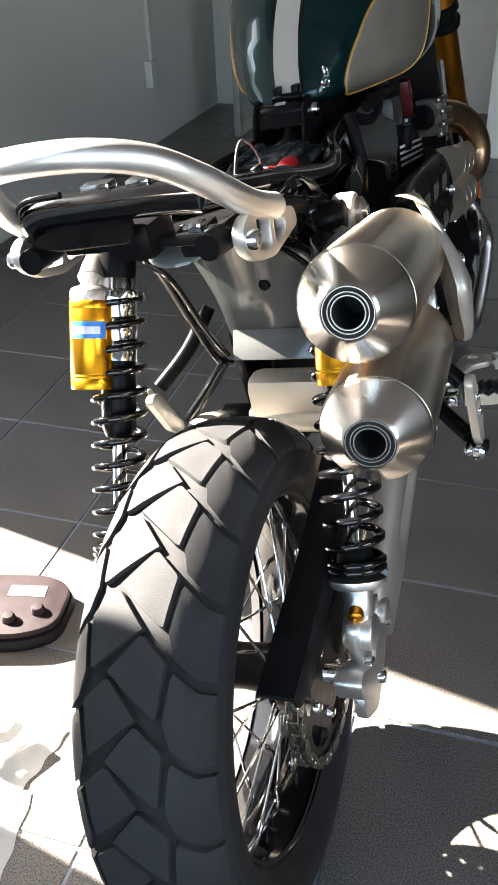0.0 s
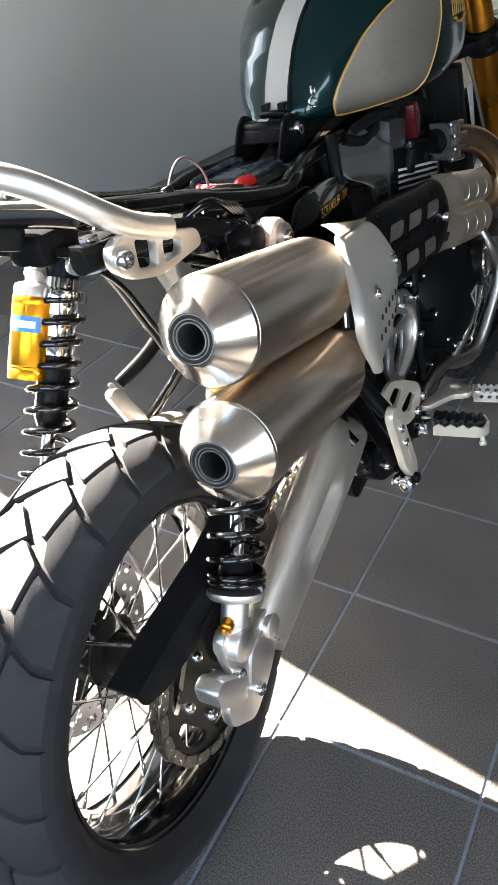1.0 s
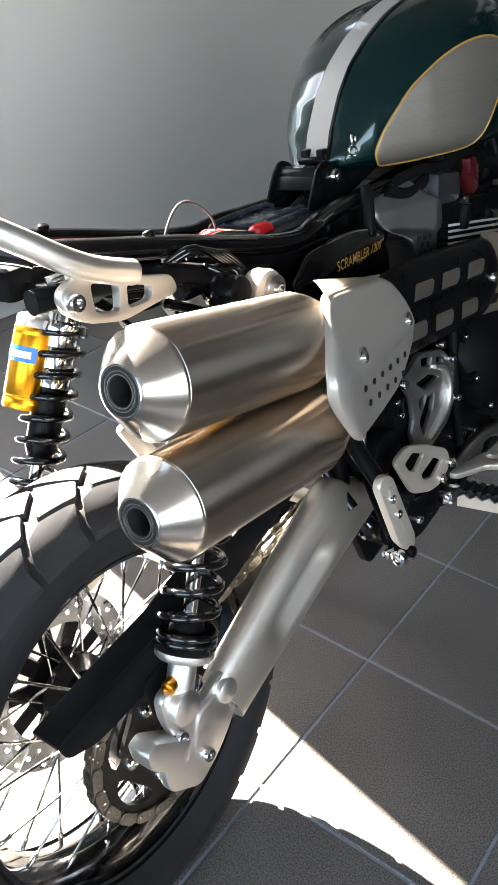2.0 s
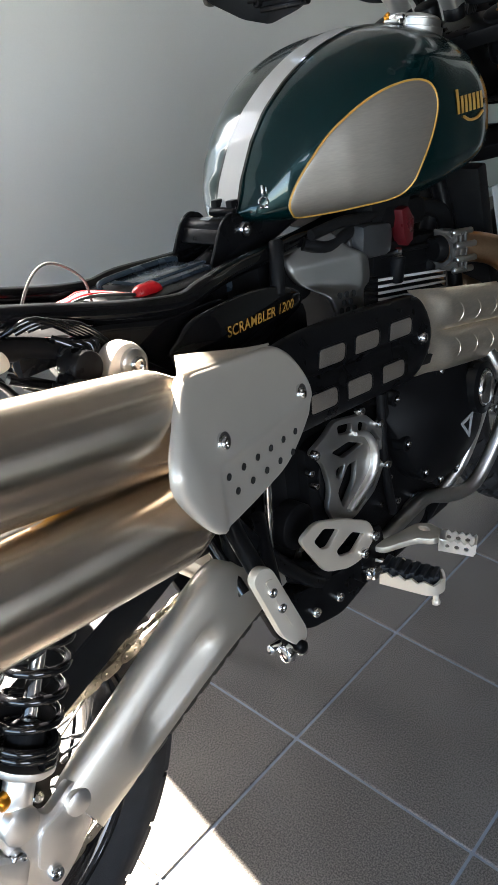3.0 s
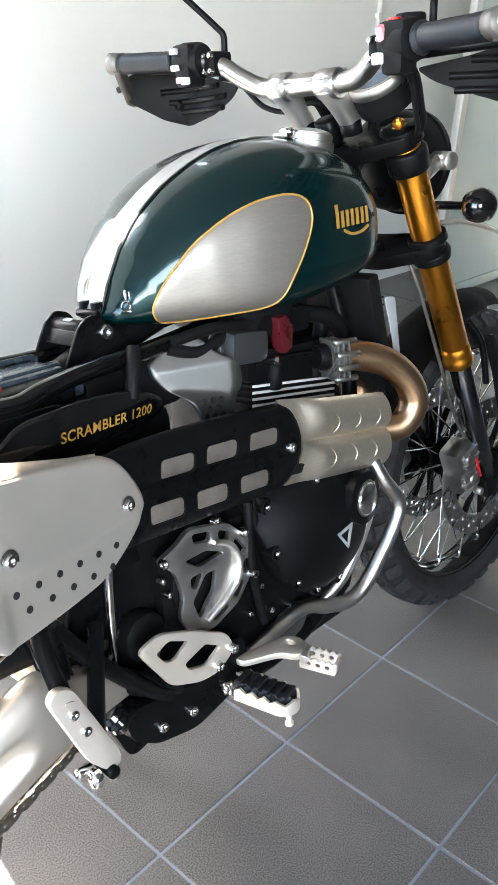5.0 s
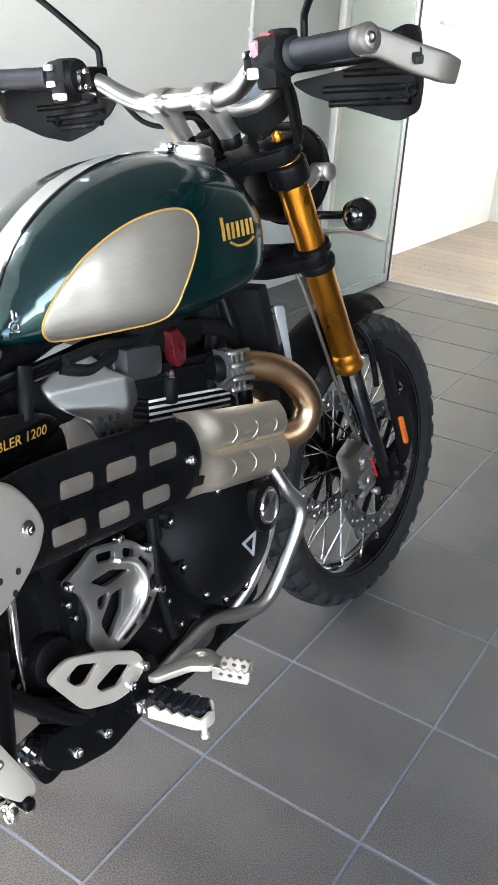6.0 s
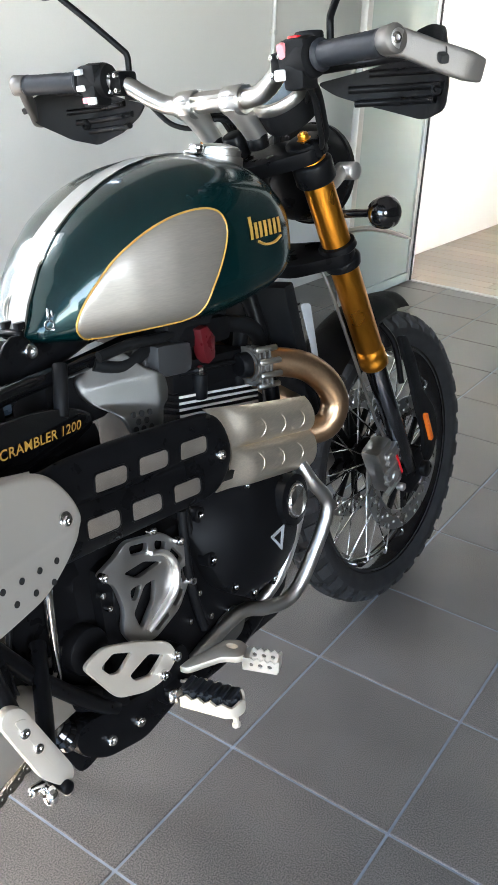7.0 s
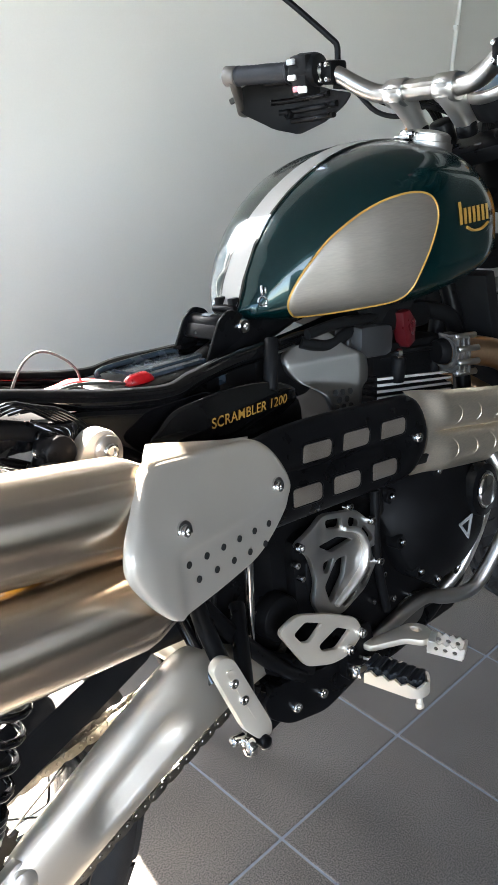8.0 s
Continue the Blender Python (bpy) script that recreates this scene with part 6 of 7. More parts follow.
part("radiator_edge", plate(rounded([(1.118, 0.50), (1.148, 0.495), (1.165, 0.36), (1.150, 0.34), (1.140, 0.42)], 0.008), 0.003, side(0.129)), M_GREYPL, rad)
part("oil_filter", rod((0, 1.0, 0.05), (0, 1.08, 0.06), 0.035), M_BLACK, bike)
part("side_stand", join(tube([(-0.12, 0.70, -0.02), (-0.20, 0.66, -0.17), (-0.262, 0.62, -0.266)], 0.012), box((-0.275, 0.62, -0.2745), (0.05, 0.06, 0.008), 0.003, Matrix.Rotation(radians(9.76), 3, "Y"))), M_BLACK, bike, "black side stand")

# ---- front end ----
def front(name, bm, material, parent=None, label="", smooth=50):
    bm.transform(TURN_BAR)
    return part(name, bm, material, parent or bike, label, smooth=smooth)


def fork_at(z, s=1):
    return V(s * 0.111, 1.196 + (0.771 - z) * 0.445, z)


FORK = (fork_at(0.30) - fork_at(0.70)).normalized()
for s in (1, -1):
    t0, t1, t2 = fork_at(0.757, s), fork_at(0.318, s), fork_at(0.045, s)
    leg = front("fork_leg", lathe([(0, 0), (0.0255, 0), (0.027, 0.003), (0.027, (t1 - t0).length - 0.05), (0.0255, (t1 - t0).length - 0.047), (0.0255, (t1 - t0).length - 0.044), (0.0275, (t1 - t0).length - 0.041), (0.029, (t1 - t0).length - 0.03), (0.0275, (t1 - t0).length - 0.022), (0.0295, (t1 - t0).length - 0.019), (0.0295, (t1 - t0).length - 0.003), (0.027, (t1 - t0).length), (0, (t1 - t0).length)], t0, t1 - t0, 36), M_GOLD, None, "gold anodised upside-down fork leg")
    front("stanchion", rod(t1 - FORK * 0.01, t2, 0.0215, 24), M_STANCH, leg, "dark coated fork stanchion")
    front("fork_cap", lathe([(0, 0.022), (0.004, 0.022), (0.005, 0.019), (0.0085, 0.019), (0.0095, 0.017), (0.0095, 0.010), (0.013, 0.009), (0.013, 0.0)], t0, -FORK, 12), M_GOLD, leg, "gold fork top cap")
    foot = join(box(t2 + V(-s * 0.006, 0.02, -0.01), (0.038, 0.085, 0.085), 0.014, Matrix.Rotation(radians(24), 3, "X")), rod(t2 + V(-s * 0.035, 0.049, -0.016), t2 + V(s * 0.026, 0.049, -0.016), 0.019))
    front("fork_foot", foot, M_BLACK, leg)
    guard_pts = rounded([(1.500, 0.352), (1.528, 0.350), (1.565, 0.29), (1.595, 0.21), (1.650, 0.150), (1.668, 0.09), (1.640, 0.03), (1.600, 0.02), (1.600, 0.10), (1.570, 0.17), (1.540, 0.26)], 0.018)
    bm = plate(guard_pts, 0.012, side(0.100), bev=0.004)
    front("fork_guard", bm if s > 0 else mirror(bm), M_MATTBLK, leg, "matt black fork guard")
    bm = plate(rounded([(1.590, 0.150), (1.604, 0.152), (1.632, 0.080), (1.618, 0.076)], 0.006), 0.008, side(0.111), bev=0.002)
    front("reflector", bm if s > 0 else mirror(bm), M_ORANGE, leg, "amber side reflector")
    front("yoke_cap", lathe([(0.0125, 0.010), (0.026, 0.010), (0.034, 0.006), (0.035, 0.0), (0.035, -0.018), (0.027, -0.020)], t0, -FORK, 32), M_BLACK, leg)
    for z, h in ((0.712, 0.042), (0.560, 0.050)):
        c = fork_at(z, s)
        front("clamp_ring", lathe([(0.0272, -h / 2), (0.034, -h / 2 + 0.002), (0.036, -h / 2 + 0.006), (0.036, h / 2 - 0.006), (0.034, h / 2 - 0.002), (0.0272, h / 2)] if z > 0.6 else [(0.0272, -h / 2), (0.034, -h / 2 + 0.002), (0.036, -0.012), (0.033, -0.009), (0.0275, -0.006), (0.0275, 0.004), (0.033, 0.007), (0.036, 0.012), (0.034, h / 2), (0.0272, h / 2)], c, FORK, 32), M_BLACK, leg)
    # caliper
    cal = [box((0.084, 1.452, 0.112), (0.050, 0.062, 0.120), 0.012, Matrix.Rotation(radians(24), 3, "X")), box((0.108, 1.452, 0.138), (0.014, 0.046, 0.036), 0.008, Matrix.Rotation(radians(24), 3, "X")), box((0.108, 1.452, 0.090), (0.014, 0.046, 0.036), 0.008, Matrix.Rotation(radians(24), 3, "X")), rod((0.10, 1.480, 0.172), (0.118, 1.480, 0.172), 0.009), rod((0.10, 1.488, 0.050), (0.118, 1.488, 0.050), 0.009)]
    cal += [box((0.1105, 1.452 + 0.0 * k, 0.158 - 0.023 * k), (0.012, 0.058, 0.007), 0.002, Matrix.Rotation(radians(24), 3, "X")) for k in range(5)] + [rod((0.10, 1.436, 0.140), (0.119, 1.436, 0.140), 0.011), rod((0.10, 1.454, 0.090), (0.119, 1.454, 0.090), 0.011)]
    for name, bm, material, label in (("brake_caliper", cal[0], M_CALIPER, "cast four-piston brake caliper"), *((n, c, M_CAST, "") for n, c in zip(["caliper_lug", "caliper_lug", "caliper_bolt", "caliper_bolt"] + ["caliper_rib"] * 5 + ["piston_cap"] * 2, cal[1:]))):
        bm.transform(Matrix.Translation((0.006, -0.004, -0.036)))
        front(name, bm if s > 0 else mirror(bm), material, leg, label)
    # The slot is a near-black box that paints its inner shade.
    for name, c, size, material in (("caliper_slot_shade", (0.1130, 1.449, 0.074), (0.006, 0.020, 0.066), M_HOLE), ("brake_pad", (0.1150, 1.446, 0.090), (0.006, 0.014, 0.007), M_BRONZE), ("brake_pad", (0.1150, 1.452, 0.058), (0.006, 0.014, 0.007), M_BRONZE)):
        bm = box(c, size, 0.002, Matrix.Rotation(radians(24), 3, "X"))
        front(name, bm if s > 0 else mirror(bm), material, leg)
    bm = box((0.1222, 1.468, 0.076), (0.002, 0.006, 0.055), 0.0006, Matrix.Rotation(radians(24), 3, "X"))
    part_bm = bm if s > 0 else mirror(bm)
    part_bm.transform(TURN_BAR)
    # the caliper's red stripe sits beside it on the leg, one level down
    part("caliper_stripe", part_bm, M_RED, leg, "red caliper maker's stripe")
top_c, low_c = fork_at(0.740), fork_at(0.560)
front("top_yoke", join(plate(rounded([(-0.145, -0.02), (-0.135, 0.028), (-0.075, 0.025), (0, -0.005), (0.075, 0.025), (0.135, 0.028), (0.145, -0.02), (0.10, -0.045), (0.04, -0.075), (-0.04, -0.075), (-0.10, -0.045)], 0.02), 0.026, basis((0, 1.207, 0.733), -FORK, (1, 0, 0)), bev=0.004), rod(HEAD - RAKE * 0.03, HEAD + RAKE * 0.012, 0.02)), M_BLACK, None, "black forged top yoke")
front("bottom_yoke", join(plate(rounded([(-0.145, -0.02), (-0.135, 0.03), (0, 0.01), (0.135, 0.03), (0.145, -0.02), (0.05, -0.07), (-0.05, -0.07)], 0.02), 0.026, basis((0, 1.290, 0.549), -FORK, (1, 0, 0)), bev=0.004)), M_BLACK, None, "black forged bottom yoke")
front("front_axle", rod((-0.13, 1.575, 0.028), (0.13, 1.575, 0.028), 0.012), M_CHROME)
# mudguard
bm = bmesh.new()
vs = []
for k in range(29):
    a = radians(80 + 78 * k / 28)
    row = []
    for i in range(11):
        u = -1 + 2 * i / 10
        R = 0.392 - 0.030 * abs(u) ** 2.5
        row.append(bm.verts.new((u * 0.066 * (1 if 3 < k < 25 else 0.85), 1.575 + R * math.cos(a), 0.028 + R * math.sin(a))))
    vs.append(row)
for a, b in zip(vs, vs[1:]):
    for i in range(10):
        bm.faces.new((a[i], a[i + 1], b[i + 1], b[i]))
bmesh.ops.solidify(bm, geom=bm.faces[:], thickness=0.004)
bmesh.ops.recalc_face_normals(bm, faces=bm.faces)
fm = front("front_mudguard", bm, M_MATTBLK, None, "matt black front mudguard")
for s in (1, -1):
    front("mudguard_stay", tube([(s * 0.064, 1.50, 0.375), (s * 0.085, 1.52, 0.33), (s * 0.095, 1.53, 0.24)], 0.007, 8), M_BLACK, fm)
front("brake_hose", tube([(0.095, 1.455, 0.14), (0.100, 1.408, 0.20), (0.104, 1.338, 0.34), (0.096, 1.288, 0.47), (0.08, 1.268, 0.54)], 0.0034, 8), M_GUARD, None, "grey front brake hose")

# handlebar
BAR = [(-0.385, 1.020, 0.896), (-0.30, 1.038, 0.893), (-0.22, 1.056, 0.888), (-0.175, 1.070, 0.880), (-0.130, 1.088, 0.852), (-0.095, 1.098, 0.837), (-0.05, 1.10, 0.834), (0, 1.10, 0.834), (0.05, 1.10, 0.834), (0.095, 1.098, 0.837), (0.130, 1.088, 0.848), (0.175, 1.070, 0.872), (0.22, 1.056, 0.878), (0.30, 1.038, 0.881), (0.385, 1.020, 0.882)]
hb = front("handlebar", tube(BAR, [0.011, 0.011, 0.012, 0.0140, 0.0155, 0.0155, 0.0155, 0.0155, 0.0155, 0.0155, 0.0155, 0.0140, 0.012, 0.011, 0.011], 16), M_BARS, None, "silver tapered handlebar")
for s in (1, -1):
    rings = []
    for k in range(11):
        t = k / 10
        c = V(s * 0.050, 1.150 - 0.046 * t, 0.775 + 0.050 * t)
        hx, hy = 0.0160 + 0.006 * t**2, 0.018 + 0.007 * t**2
        rings.append([c + V(hx * math.copysign(abs(math.cos(u)) ** 0.7, math.cos(u)), hy * math.copysign(abs(math.sin(u)) ** 0.7, math.sin(u)), 0.25 * hy * math.sin(u)) for u in (2 * math.pi * j / 24 for j in range(24))])
    front("riser", loft(rings), M_ALU, hb, "cast handlebar riser")
    front("riser_base", rod((s * 0.050, 1.154, 0.757), (s * 0.050, 1.148, 0.778), 0.018), M_BLACK, hb)
    front("bar_clamp", join(lathe([(0.0150, -0.020), (0.0215, -0.020), (0.0235, -0.017), (0.0235, 0.017), (0.0215, 0.020), (0.0150, 0.020)], (s * 0.052, 1.100, 0.834), (1, 0, 0), 28), box((s * 0.052, 1.100, 0.843), (0.034, 0.050, 0.014), 0.005, Matrix.Rotation(radians(20), 3, "X"))), M_BARS, hb)
    for dy in (-0.017, 0.017):
        front("clamp_bolt", bolt((s * 0.052, 1.100 + dy, 0.848 + 0.36 * dy), (0, -0.3, 1), 0.0055, 0.004), M_CHROME, hb)
front("clamp_bridge", box((0, 1.096, 0.846), (0.080, 0.026, 0.010), 0.004, Matrix.Rotation(radians(20), 3, "X")), M_BARS, hb)


def bar_at(x):
    for a, b in zip(BAR, BAR[1:]):
        if a[0] <= x <= b[0]:
            t = (x - a[0]) / (b[0] - a[0])
            return Vector(a).lerp(Vector(b), t)
    return Vector(BAR[-1] if x > 0 else BAR[0])


for s in (1, -1):
    a, b = bar_at(s * 0.258), bar_at(s * 0.378)
    ax = (b - a).normalized()
    L = (b - a).length
    ribs = [(0.0115, 0), (0.0215, 0.0), (0.0225, 0.003), (0.0205, 0.006)]
    for k in range(12):
        q = 0.008 + (L - 0.016) * k / 11
        ribs += [(0.0172 - 0.0006 * math.sin(k), q), (0.0176, q + 0.004)]
    front("grip", lathe(ribs + [(0.0185, L - 0.003), (0.0185, L), (0.011, L)], a, ax, 28), M_GRIP, hb, "black rubber grip")
    e = bar_at(s * 0.385)
    ew = front("bar_end", lathe([(0, 0.026), (0.012, 0.026), (0.0165, 0.022), (0.0175, 0.002), (0.0175, 0), (0, 0)], e - ax * 0.006, ax, 28), M_CAST, hb, "cast bar-end weight")
    # switch cluster
    c = bar_at(s * 0.222)
    r3 = basis((0, 0, 0), ax, (0, 0, 1)).to_3x3()
    sw = front("switch_housing", join(lathe([(0.012, -0.026), (0.027, -0.024), (0.030, -0.016), (0.030, 0.016), (0.027, 0.026), (0.012, 0.028)], c, ax, 20), box(c + V(0, -0.008, -0.022), (0.036, 0.040, 0.040), 0.008), box(c + V(0, -0.014, 0.010), (0.044, 0.030, 0.034), 0.008)), M_MATTBLK, hb, "black handlebar switch housing")
    front("perch", join(box(bar_at(s * 0.178) + V(0, 0.004, 0), (0.030, 0.044, 0.040), 0.008), tube([bar_at(s * 0.178) + V(0, 0.02, 0), bar_at(s * 0.20) + V(0, 0.055, -0.008)], 0.012)), M_BLACK, hb)
    for dx, dz in ((-0.008, 0.012), (0.008, 0.012), (-0.008, -0.012), (0.008, -0.012)):
        front("perch_bolt", bolt(bar_at(s * 0.178) + V(dx, -0.019, dz), (0, -1, 0.1), 0.0045, 0.005), M_CHROME, hb)
    front("lever", tube([bar_at(s * 0.20) + V(0, 0.055, -0.010), bar_at(s * 0.25) + V(0, 0.072, -0.014), bar_at(s * 0.31) + V(0, 0.075, -0.016), bar_at(s * 0.375) + V(0, 0.062, -0.016)], [0.009, 0.0065, 0.0055, 0.006], 10), M_BLACK, hb, "black control lever")
    if s < 0:
        for p, z, m in ((V(-0.012, -0.032, 0.016), 0.010, M_GREYPL), (V(-0.012, -0.031, -0.010), 0.010, M_WHITEPL), (V(0.0, -0.031, -0.030), 0.010, M_PINK), (V(0.014, -0.032, -0.032), 0.012, M_WHITEPL)):
            front("switch_button", box(c + p, (0.018, 0.008, z), 0.0025), m, hb)
    else:
        front("kill_switch", box(c + V(-0.016, -0.026, 0.012), (0.014, 0.014, 0.022), 0.005, Matrix.Rotation(radians(20), 3, "X")), M_PINK, hb, "faded red kill switch")
        front("switch_button", box(c + V(-0.02, -0.03, -0.02), (0.016, 0.012, 0.016), 0.004), M_WHITEPL, hb)
        front("starter_button", box(c + V(-0.006, -0.010, 0.028), (0.018, 0.012, 0.006), 0.0025), M_RED, hb)
        front("fluid_reservoir", lathe([(0, 0.030), (0.020, 0.030), (0.022, 0.027), (0.022, 0.018), (0.020, 0.016), (0.019, 0), (0, 0)], bar_at(0.205) + V(-0.01, 0.05, 0.012), (0, 0, 1), 24), M_MATTBLK, hb, "black brake fluid reservoir")
    # hand guard: a moulded shell ahead of the lever with an alloy end
    shape = rounded([(0.190, 0.846), (0.218, 0.826), (0.281, 0.803), (0.360, 0.781), (0.405, 0.794), (0.440, 0.830), (0.446, 0.868), (0.418, 0.897), (0.375, 0.907), (0.345, 0.900), (0.325, 0.872), (0.27, 0.858)], 0.012, 5)

    def shell_y(x, z, deep=0.0):
        return 1.172 - 15.0 * max(0.0, x - 0.36) ** 2 - 0.35 * max(0.0, 0.30 - x) - 4.0 * (z - 0.845) ** 2 + deep

    rows = []
    cx, cz = 0.345, 0.845
    for deep, ring in ((0, (1.0, 0.9, 0.7, 0.45, 0.2, 0.01)), (-0.004, (0.01, 0.2, 0.45, 0.7, 0.9, 1.0))):
        for q in ring:
            rows.append([V(s * (cx + (x - cx) * q), shell_y(cx + (x - cx) * q, cz + (z - cz) * q, deep), cz + (z - cz) * q) for x, z in shape])
    hg = front("hand_guard", loft(rows, False, True), M_MATTBLK, None, "black moulded hand guard")
    for za, zb, xa, xb in ((0.832, 0.826, 0.24, 0.40), (0.812, 0.808, 0.25, 0.38), (0.852, 0.846, 0.27, 0.41)):
        front("guard_rib", tube([V(s * (xa + (xb - xa) * k / 6), shell_y(xa + (xb - xa) * k / 6, za + (zb - za) * k / 6) - 0.006, za + (zb - za) * k / 6) for k in range(7)], 0.0055, 8, 2), M_BLACK, hg)
    arm_out = [V(s * 0.388, 1.016, bar_at(s * 0.385).z), V(s * 0.404, 1.034, 0.876), V(s * 0.430, 1.062, 0.860), V(s * 0.458, 1.090, 0.845), V(s * 0.468, 1.112, 0.838)]
    front("guard_end", join(tube(arm_out, [0.0078, 0.0068, 0.0072, 0.0074, 0.0060], 24, flat=2.5, square=0.42), rod(V(s * 0.380, 1.018, bar_at(s * 0.385).z), V(s * 0.402, 1.010, bar_at(s * 0.385).z + 0.002), 0.0185)), M_GUARD, hg, "grey alloy hand guard end")
    front("end_screw", bolt(V(s * 0.401, 1.010, bar_at(s * 0.385).z + 0.002), (s, -0.36, 0.08), 0.0075, 0.004), M_CHROME, hg)
    # Dark box painting the shade of the guard's opening.
    front("guard_window_shade", box(V(s * 0.4405, 1.0585, 0.857), (0.020, 0.012, 0.011), 0.003, Matrix.Rotation(radians(-42 * s), 3, "Z") @ Matrix.Rotation(radians(22 * s), 3, "Y")), M_HOLE, hg)
    front("guard_screw", bolt(V(s * 0.385, shell_y(0.385, 0.822) - 0.008, 0.822), (0, -1, 0), 0.010, 0.006), M_BLACK, hg)
    # mirror stalk
    mb = V(s * 0.220, 1.128, 0.880)
    ms = front("mirror", tube([mb, mb + V(0, 0.002, 0.030), mb + V(s * 0.001, 0.002, 0.050), mb + V(s * 0.010, -0.004, 0.063), mb + V(s * 0.060, -0.030, 0.115), mb + V(s * 0.105, -0.055, 0.160)], 0.0058, 10, 4), M_BLACK, None, "black round mirror on a bent stalk")
    front("mirror_head", lathe([(0, -0.012), (0.045, -0.010), (0.052, -0.002), (0.052, 0.004), (0, 0.004)], mb + V(s * 0.125, -0.062, 0.205), (-s * 0.1, 1, 0.05), 32), M_BLACK, ms)
    front("mirror_glass", lathe([(0, -0.0125), (0.044, -0.0105)], mb + V(s * 0.125, -0.062, 0.205), (-s * 0.1, 1, 0.05), 32), M_CHROME, ms)
    # cables
    for k in range(3):
        front("control_cable", tube([bar_at(s * 0.19) + V(0, 0.05, -0.004 * k), bar_at(s * 0.14) + V(0, 0.085 + 0.01 * k, -0.03), V(s * 0.07, 1.19 + 0.012 * k, 0.815), V(s * 0.03, 1.21, 0.72), V(0.0, 1.16, 0.62)], 0.0042, 8), M_MATTBLK, hb)
for dz, sag, dy in ((0.0, 0.0, 0.0), (-0.007, 0.010, 0.008), (-0.013, 0.020, -0.006)):
    front("cable_loop", tube([(-0.190, 1.090 + dy, 0.872 + dz), (-0.165, 1.115 + dy, 0.862 + dz), (-0.125, 1.130 + dy, 0.842 + dz - sag), (-0.075, 1.140 + dy, 0.830 + dz - sag), (-0.030, 1.150 + dy, 0.822 + dz), (0.0, 1.19, 0.79)], 0.0046, 8), M_MATTBLK, hb, "black control cable loop")
    front("cable_loop", tube([(0.190, 1.095 + dy, 0.868 + dz), (0.180, 1.140 + dy, 0.845 + dz), (0.165, 1.175 + dy, 0.815 + dz - sag), (0.150, 1.200 + dy, 0.775 - sag), (0.110, 1.225, 0.735)], 0.0048, 8), M_MATTBLK, hb, "black control cable loop")
# instruments and headlight
front("instrument", lathe([(0, 0.004), (0.044, 0.004), (0.050, 0.010), (0.053, 0.008), (0.054, -0.01), (0.05, -0.045), (0.02, -0.055), (0, -0.055)], (0.090, 1.170, 0.840), (0, -0.62, 0.78), 36), M_MATTBLK, None, "round instrument with dark glass")
front("instrument_glass", lathe([(0, 0.0055), (0.044, 0.0050)], (0.090, 1.170, 0.840), (0, -0.62, 0.78), 36), M_SCREEN)
front("instrument_bezel", lathe([(0.0445, 0.010), (0.0450, 0.014), (0.0520, 0.014), (0.0555, 0.009), (0.0560, 0.0), (0.0545, -0.004)], (0.090, 1.170, 0.840), (0, -0.62, 0.78), 40), M_BARS, None, "silver instrument bezel")
hl = front("headlight", lathe([(0, -0.085), (0.04, -0.08), (0.075, -0.055), (0.088, -0.02), (0.090, 0.02), (0.094, 0.022), (0.094, 0.034), (0.086, 0.036), (0, 0.042)], (0, 1.345, 0.700), (0, 1, -0.15), 40), M_BLACK, None, "round black headlight")
for s in (1, -1):
    front("lamp_bracket", join(tube([(s * 0.111, 1.225, 0.665), (s * 0.118, 1.27, 0.685), (s * 0.100, 1.325, 0.702)], [0.012, 0.010, 0.013], 10), rod((s * 0.088, 1.335, 0.702), (s * 0.130, 1.325, 0.702), 0.016)), M_CAST, hl, "cast headlight bracket")
    ind = front("indicator", join(tube([(s * 0.115, 1.275, 0.632), (s * 0.15, 1.285, 0.632), (s * 0.175, 1.29, 0.632)], 0.0075, 8), lathe([(0, -0.024), (0.014, -0.022), (0.025, -0.010), (0.029, 0.006), (0.029, 0.018), (0.026, 0.024), (0, 0.026)], (s * 0.202, 1.292, 0.632), (0, 1, 0), 24)), M_GLOSSBLK, None, "small black indicator lamp")
    front("yoke_fin", tube([(s * 0.10, 1.315, 0.595), (s * 0.16, 1.33, 0.600), (s * 0.24, 1.32, 0.585)], [0.014, 0.012, 0.004], 10, flat=0.4), M_ALU if s > 0 else M_BLACK)

# ---- loose things on the floor ----
seat = tagged(new("loose_saddle"), "maroon seat base lying upside down on the sunlit floor", "saddle")
seat.matrix_world = pose(-0.575, 0.275, 0, 0, 0, 14)
out = rounded([(-0.30, -0.07), (-0.20, -0.10), (0.02, -0.085), (0.08, -0.055), (0.085, 0.05), (0.03, 0.08), (-0.18, 0.075), (-0.30, 0.06)], 0.03)
part("pad", plate(out, 0.03, Matrix.Translation((0, 0, 0.001)), bev=0.012), M_MATTBLK, seat, lift=0)
part("base", plate([(x * 0.94, y * 0.92) for x, y in out], 0.014, Matrix.Translation((0, 0, 0.031)), bev=0.004), M_SEAT, seat, "maroon moulded seat base", lift=0)
for x, y in ((0.035, -0.022), (-0.012, -0.045)):
    part("rubber_buffer", lathe([(0, 0.014), (0.009, 0.013), (0.012, 0.008), (0.013, 0)], (x, y, 0.045), (0, 0, 1), 16), M_SEAT, seat, lift=0)
part("warning_label", box((0.0, 0.028, 0.0458), (0.070, 0.026, 0.001), 0), M_WHITEPL, seat, "black and white warning label", lift=0)
for dx in (-0.017, 0.017):
    part("label_field", box((dx, 0.028, 0.0467), (0.031, 0.021, 0.0006), 0), M_SEALDARK, seat, lift=0)
    part("label_bar", box((dx, 0.028, 0.0473), (0.014, 0.012, 0.0005), 0), M_WHITEPL, seat, lift=0)
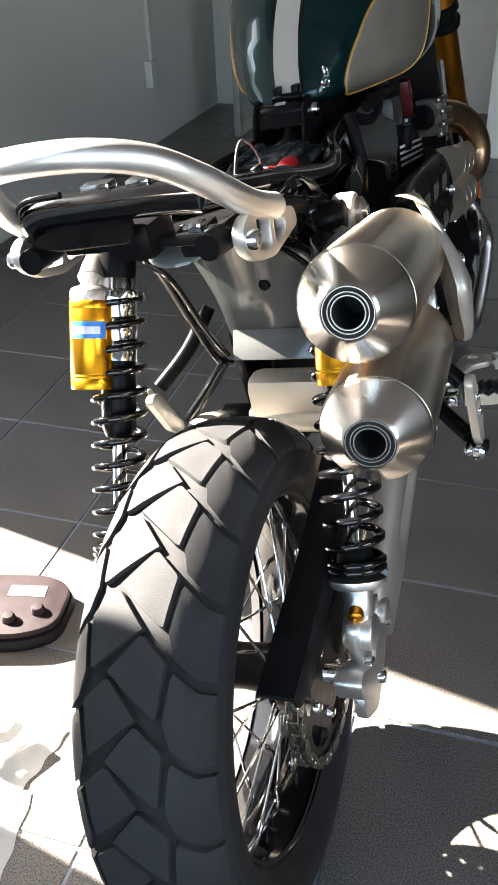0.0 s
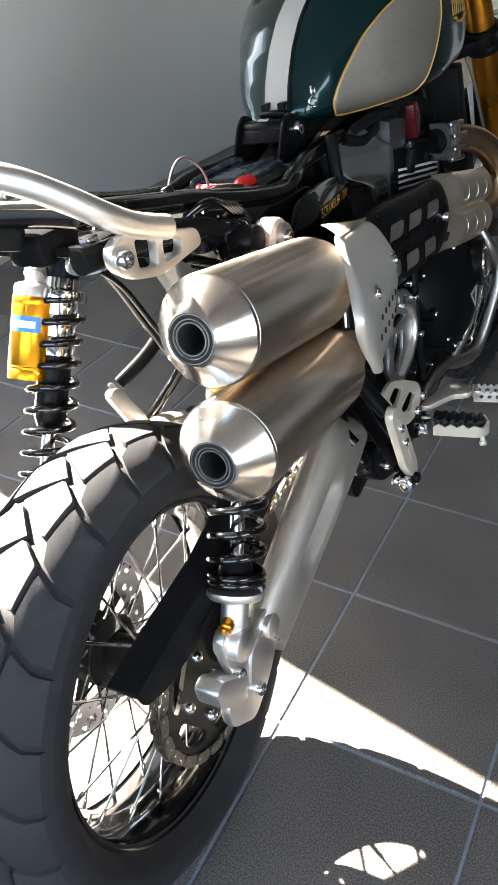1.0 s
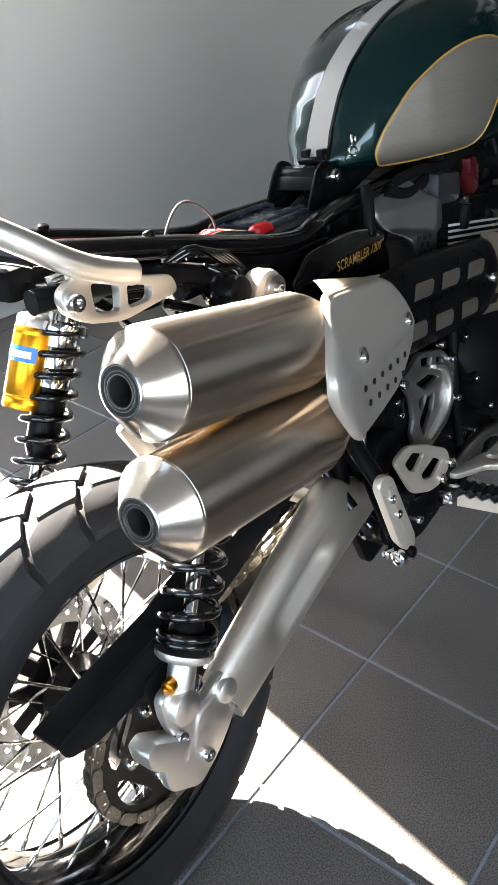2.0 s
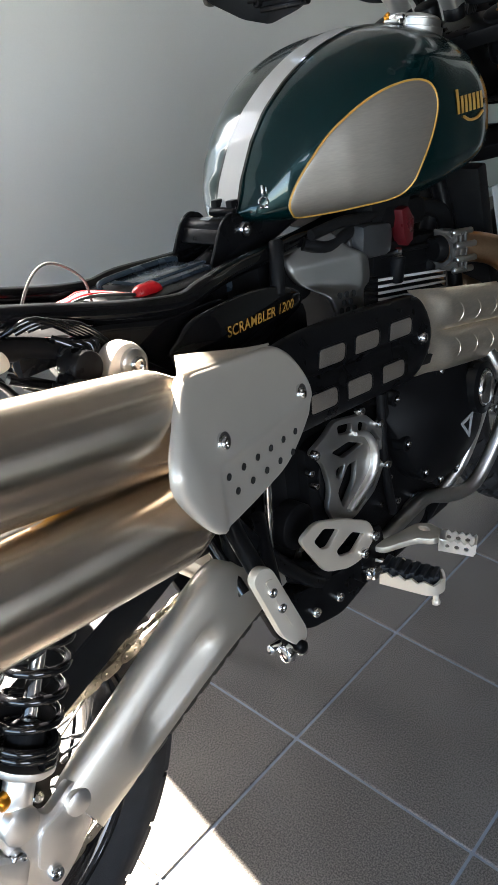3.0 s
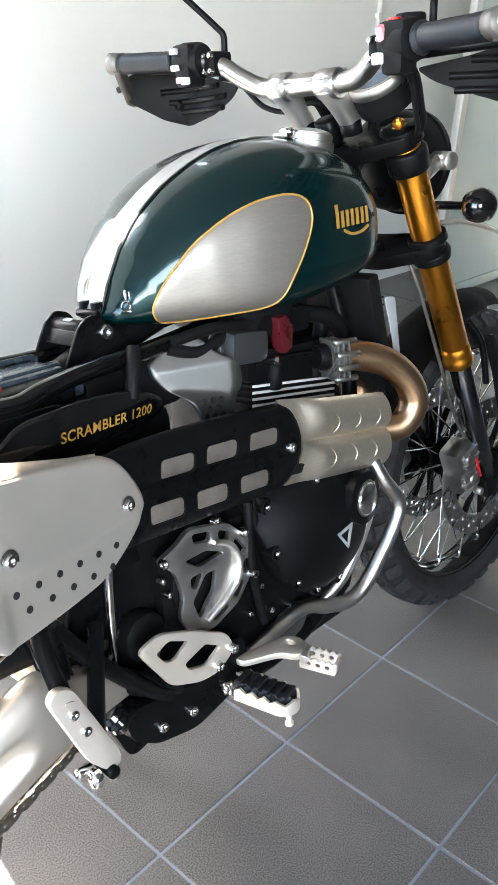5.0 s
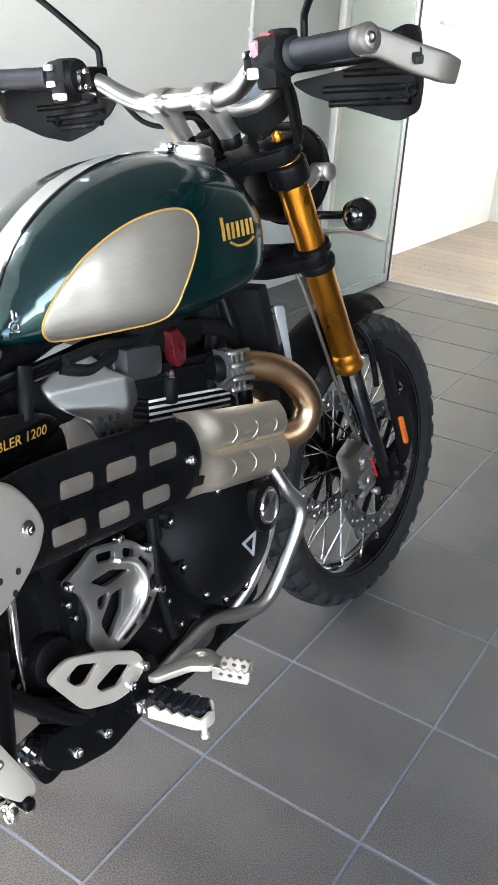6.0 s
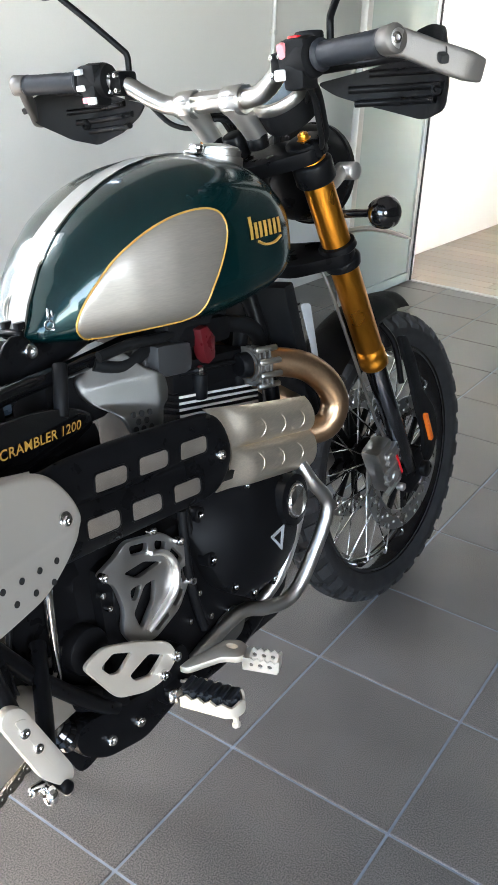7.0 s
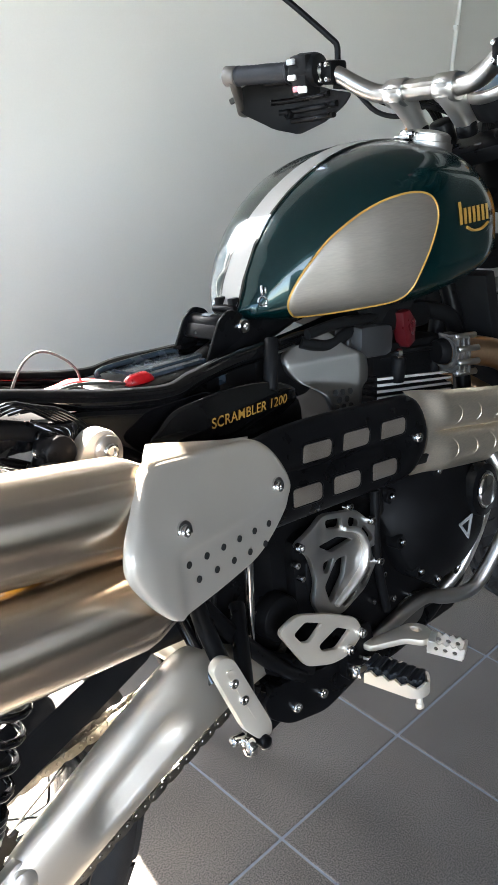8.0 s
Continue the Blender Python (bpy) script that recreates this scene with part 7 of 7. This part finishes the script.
def crumpled(wide, deep, high, seed):
    """A closed, wrinkled plastic bag lying flat."""
    rng = random.Random(seed)
    waves = [(rng.uniform(20, 90), rng.uniform(20, 90), rng.uniform(0, 6)) for _ in range(7)]
    bm = bmesh.new()
    n = 22
    rows = []
    for i in range(n + 1):
        row = []
        for j in range(n + 1):
            u, v = 2 * i / n - 1, 2 * j / n - 1
            edge = max(0.0, 1 - max(abs(u), abs(v)) ** 6)
            x, y = u * wide / 2 * (1 + 0.03 * math.sin(9 * v + seed)), v * deep / 2 * (1 + 0.03 * math.sin(8 * u + seed))
            z = 0.002 + edge * high * (0.55 + 0.45 * sum(math.sin(a * x + c * y + p) for a, c, p in waves) / 3.0)
            row.append(bm.verts.new((x, y, max(0.002, z))))
        rows.append(row)
    for a, c in zip(rows, rows[1:]):
        for j in range(n):
            bm.faces.new((a[j], a[j + 1], c[j + 1], c[j]))
    bmesh.ops.solidify(bm, geom=bm.faces[:], thickness=0.0015)
    bmesh.ops.recalc_face_normals(bm, faces=bm.faces)
    return bm


bag = thing("parts_bag", crumpled(0.17, 0.14, 0.020, 3), M_PALE, "pale clear plastic bag of fittings on the floor", "bag", at=pose(-0.47, 0.02, 0, 0, 0, -8), smooth=60)
for x, y in ((-0.03, 0.01), (0.03, -0.005)):
    part("fitting", join(rod((x, y - 0.03, 0.024), (x + 0.02, y + 0.03, 0.024), 0.008), rod((x, y - 0.03, 0.024), (x, y - 0.045, 0.022), 0.012)), M_ALU, bag, "small metal fitting", lift=0)
bag = thing("parts_bag", crumpled(0.13, 0.18, 0.014, 8), M_PALE, "pale clear plastic bag lying flat on the floor", "bag", at=pose(-0.42, -0.14, 0, 0, 0, 12), smooth=60)
part("bag_slip", box((0.020, 0.0, 0.0195), (0.024, 0.008, 0.001), 0, Matrix.Rotation(0.3, 3, "Z")), M_RED, bag, "small red slip", lift=0)

# ---- floor tiles and planks, one by one ----
flat = join(box((0, 0, -0.006), (TILE - 0.005, TILE - 0.005, 0.012), 0.0016, seg=1))
tile_data = mesh_of("tile", flat, M_TILE, 0)
c, s = math.cos(TURNED), math.sin(TURNED)
tiles = []
for i in range(-14, 15):
    for j in range(-14, 15):
        a, b = (i + 0.5) * TILE, (j + 0.5) * TILE
        x, y = ORIGIN[0] + a * c - b * s, ORIGIN[1] + a * s + b * c
        if LEFT - 0.16 < x < RIGHT + 0.1 and REAR - 0.1 < y < FAR + 0.17:
            tiles.append((x, y))
near = sorted(tiles, key=lambda p: math.dist(p, (0.2, 1.2)))
for k, (x, y) in enumerate(near):
    ob = new("tile", tile_data)
    ob.parent = floor
    ob.matrix_local = pose(x, y, 0.0, 0, 0, 2.0 + 90 * (k % 4))
corridor_floor = bpy.data.objects["corridor_floor"]
plank_data = {w: mesh_of("plank", box((w / 200, 0, -0.002), (w / 100, 0.118, 0.012), 0.0012, seg=1), M_WOOD, 0) for w in (40, 80, 120)}
for j in range(19):
    x = -1.72
    for w in ((40, 80, 120)[j % 3], 120, 120, 40):
        if x < 1.0:
            ob = new("plank", plank_data[w])
            ob.parent = corridor_floor
            ob.matrix_local = pose(x, FAR + 0.12 + 0.12 * j, 0.001)
        x += w / 100 + 0.002
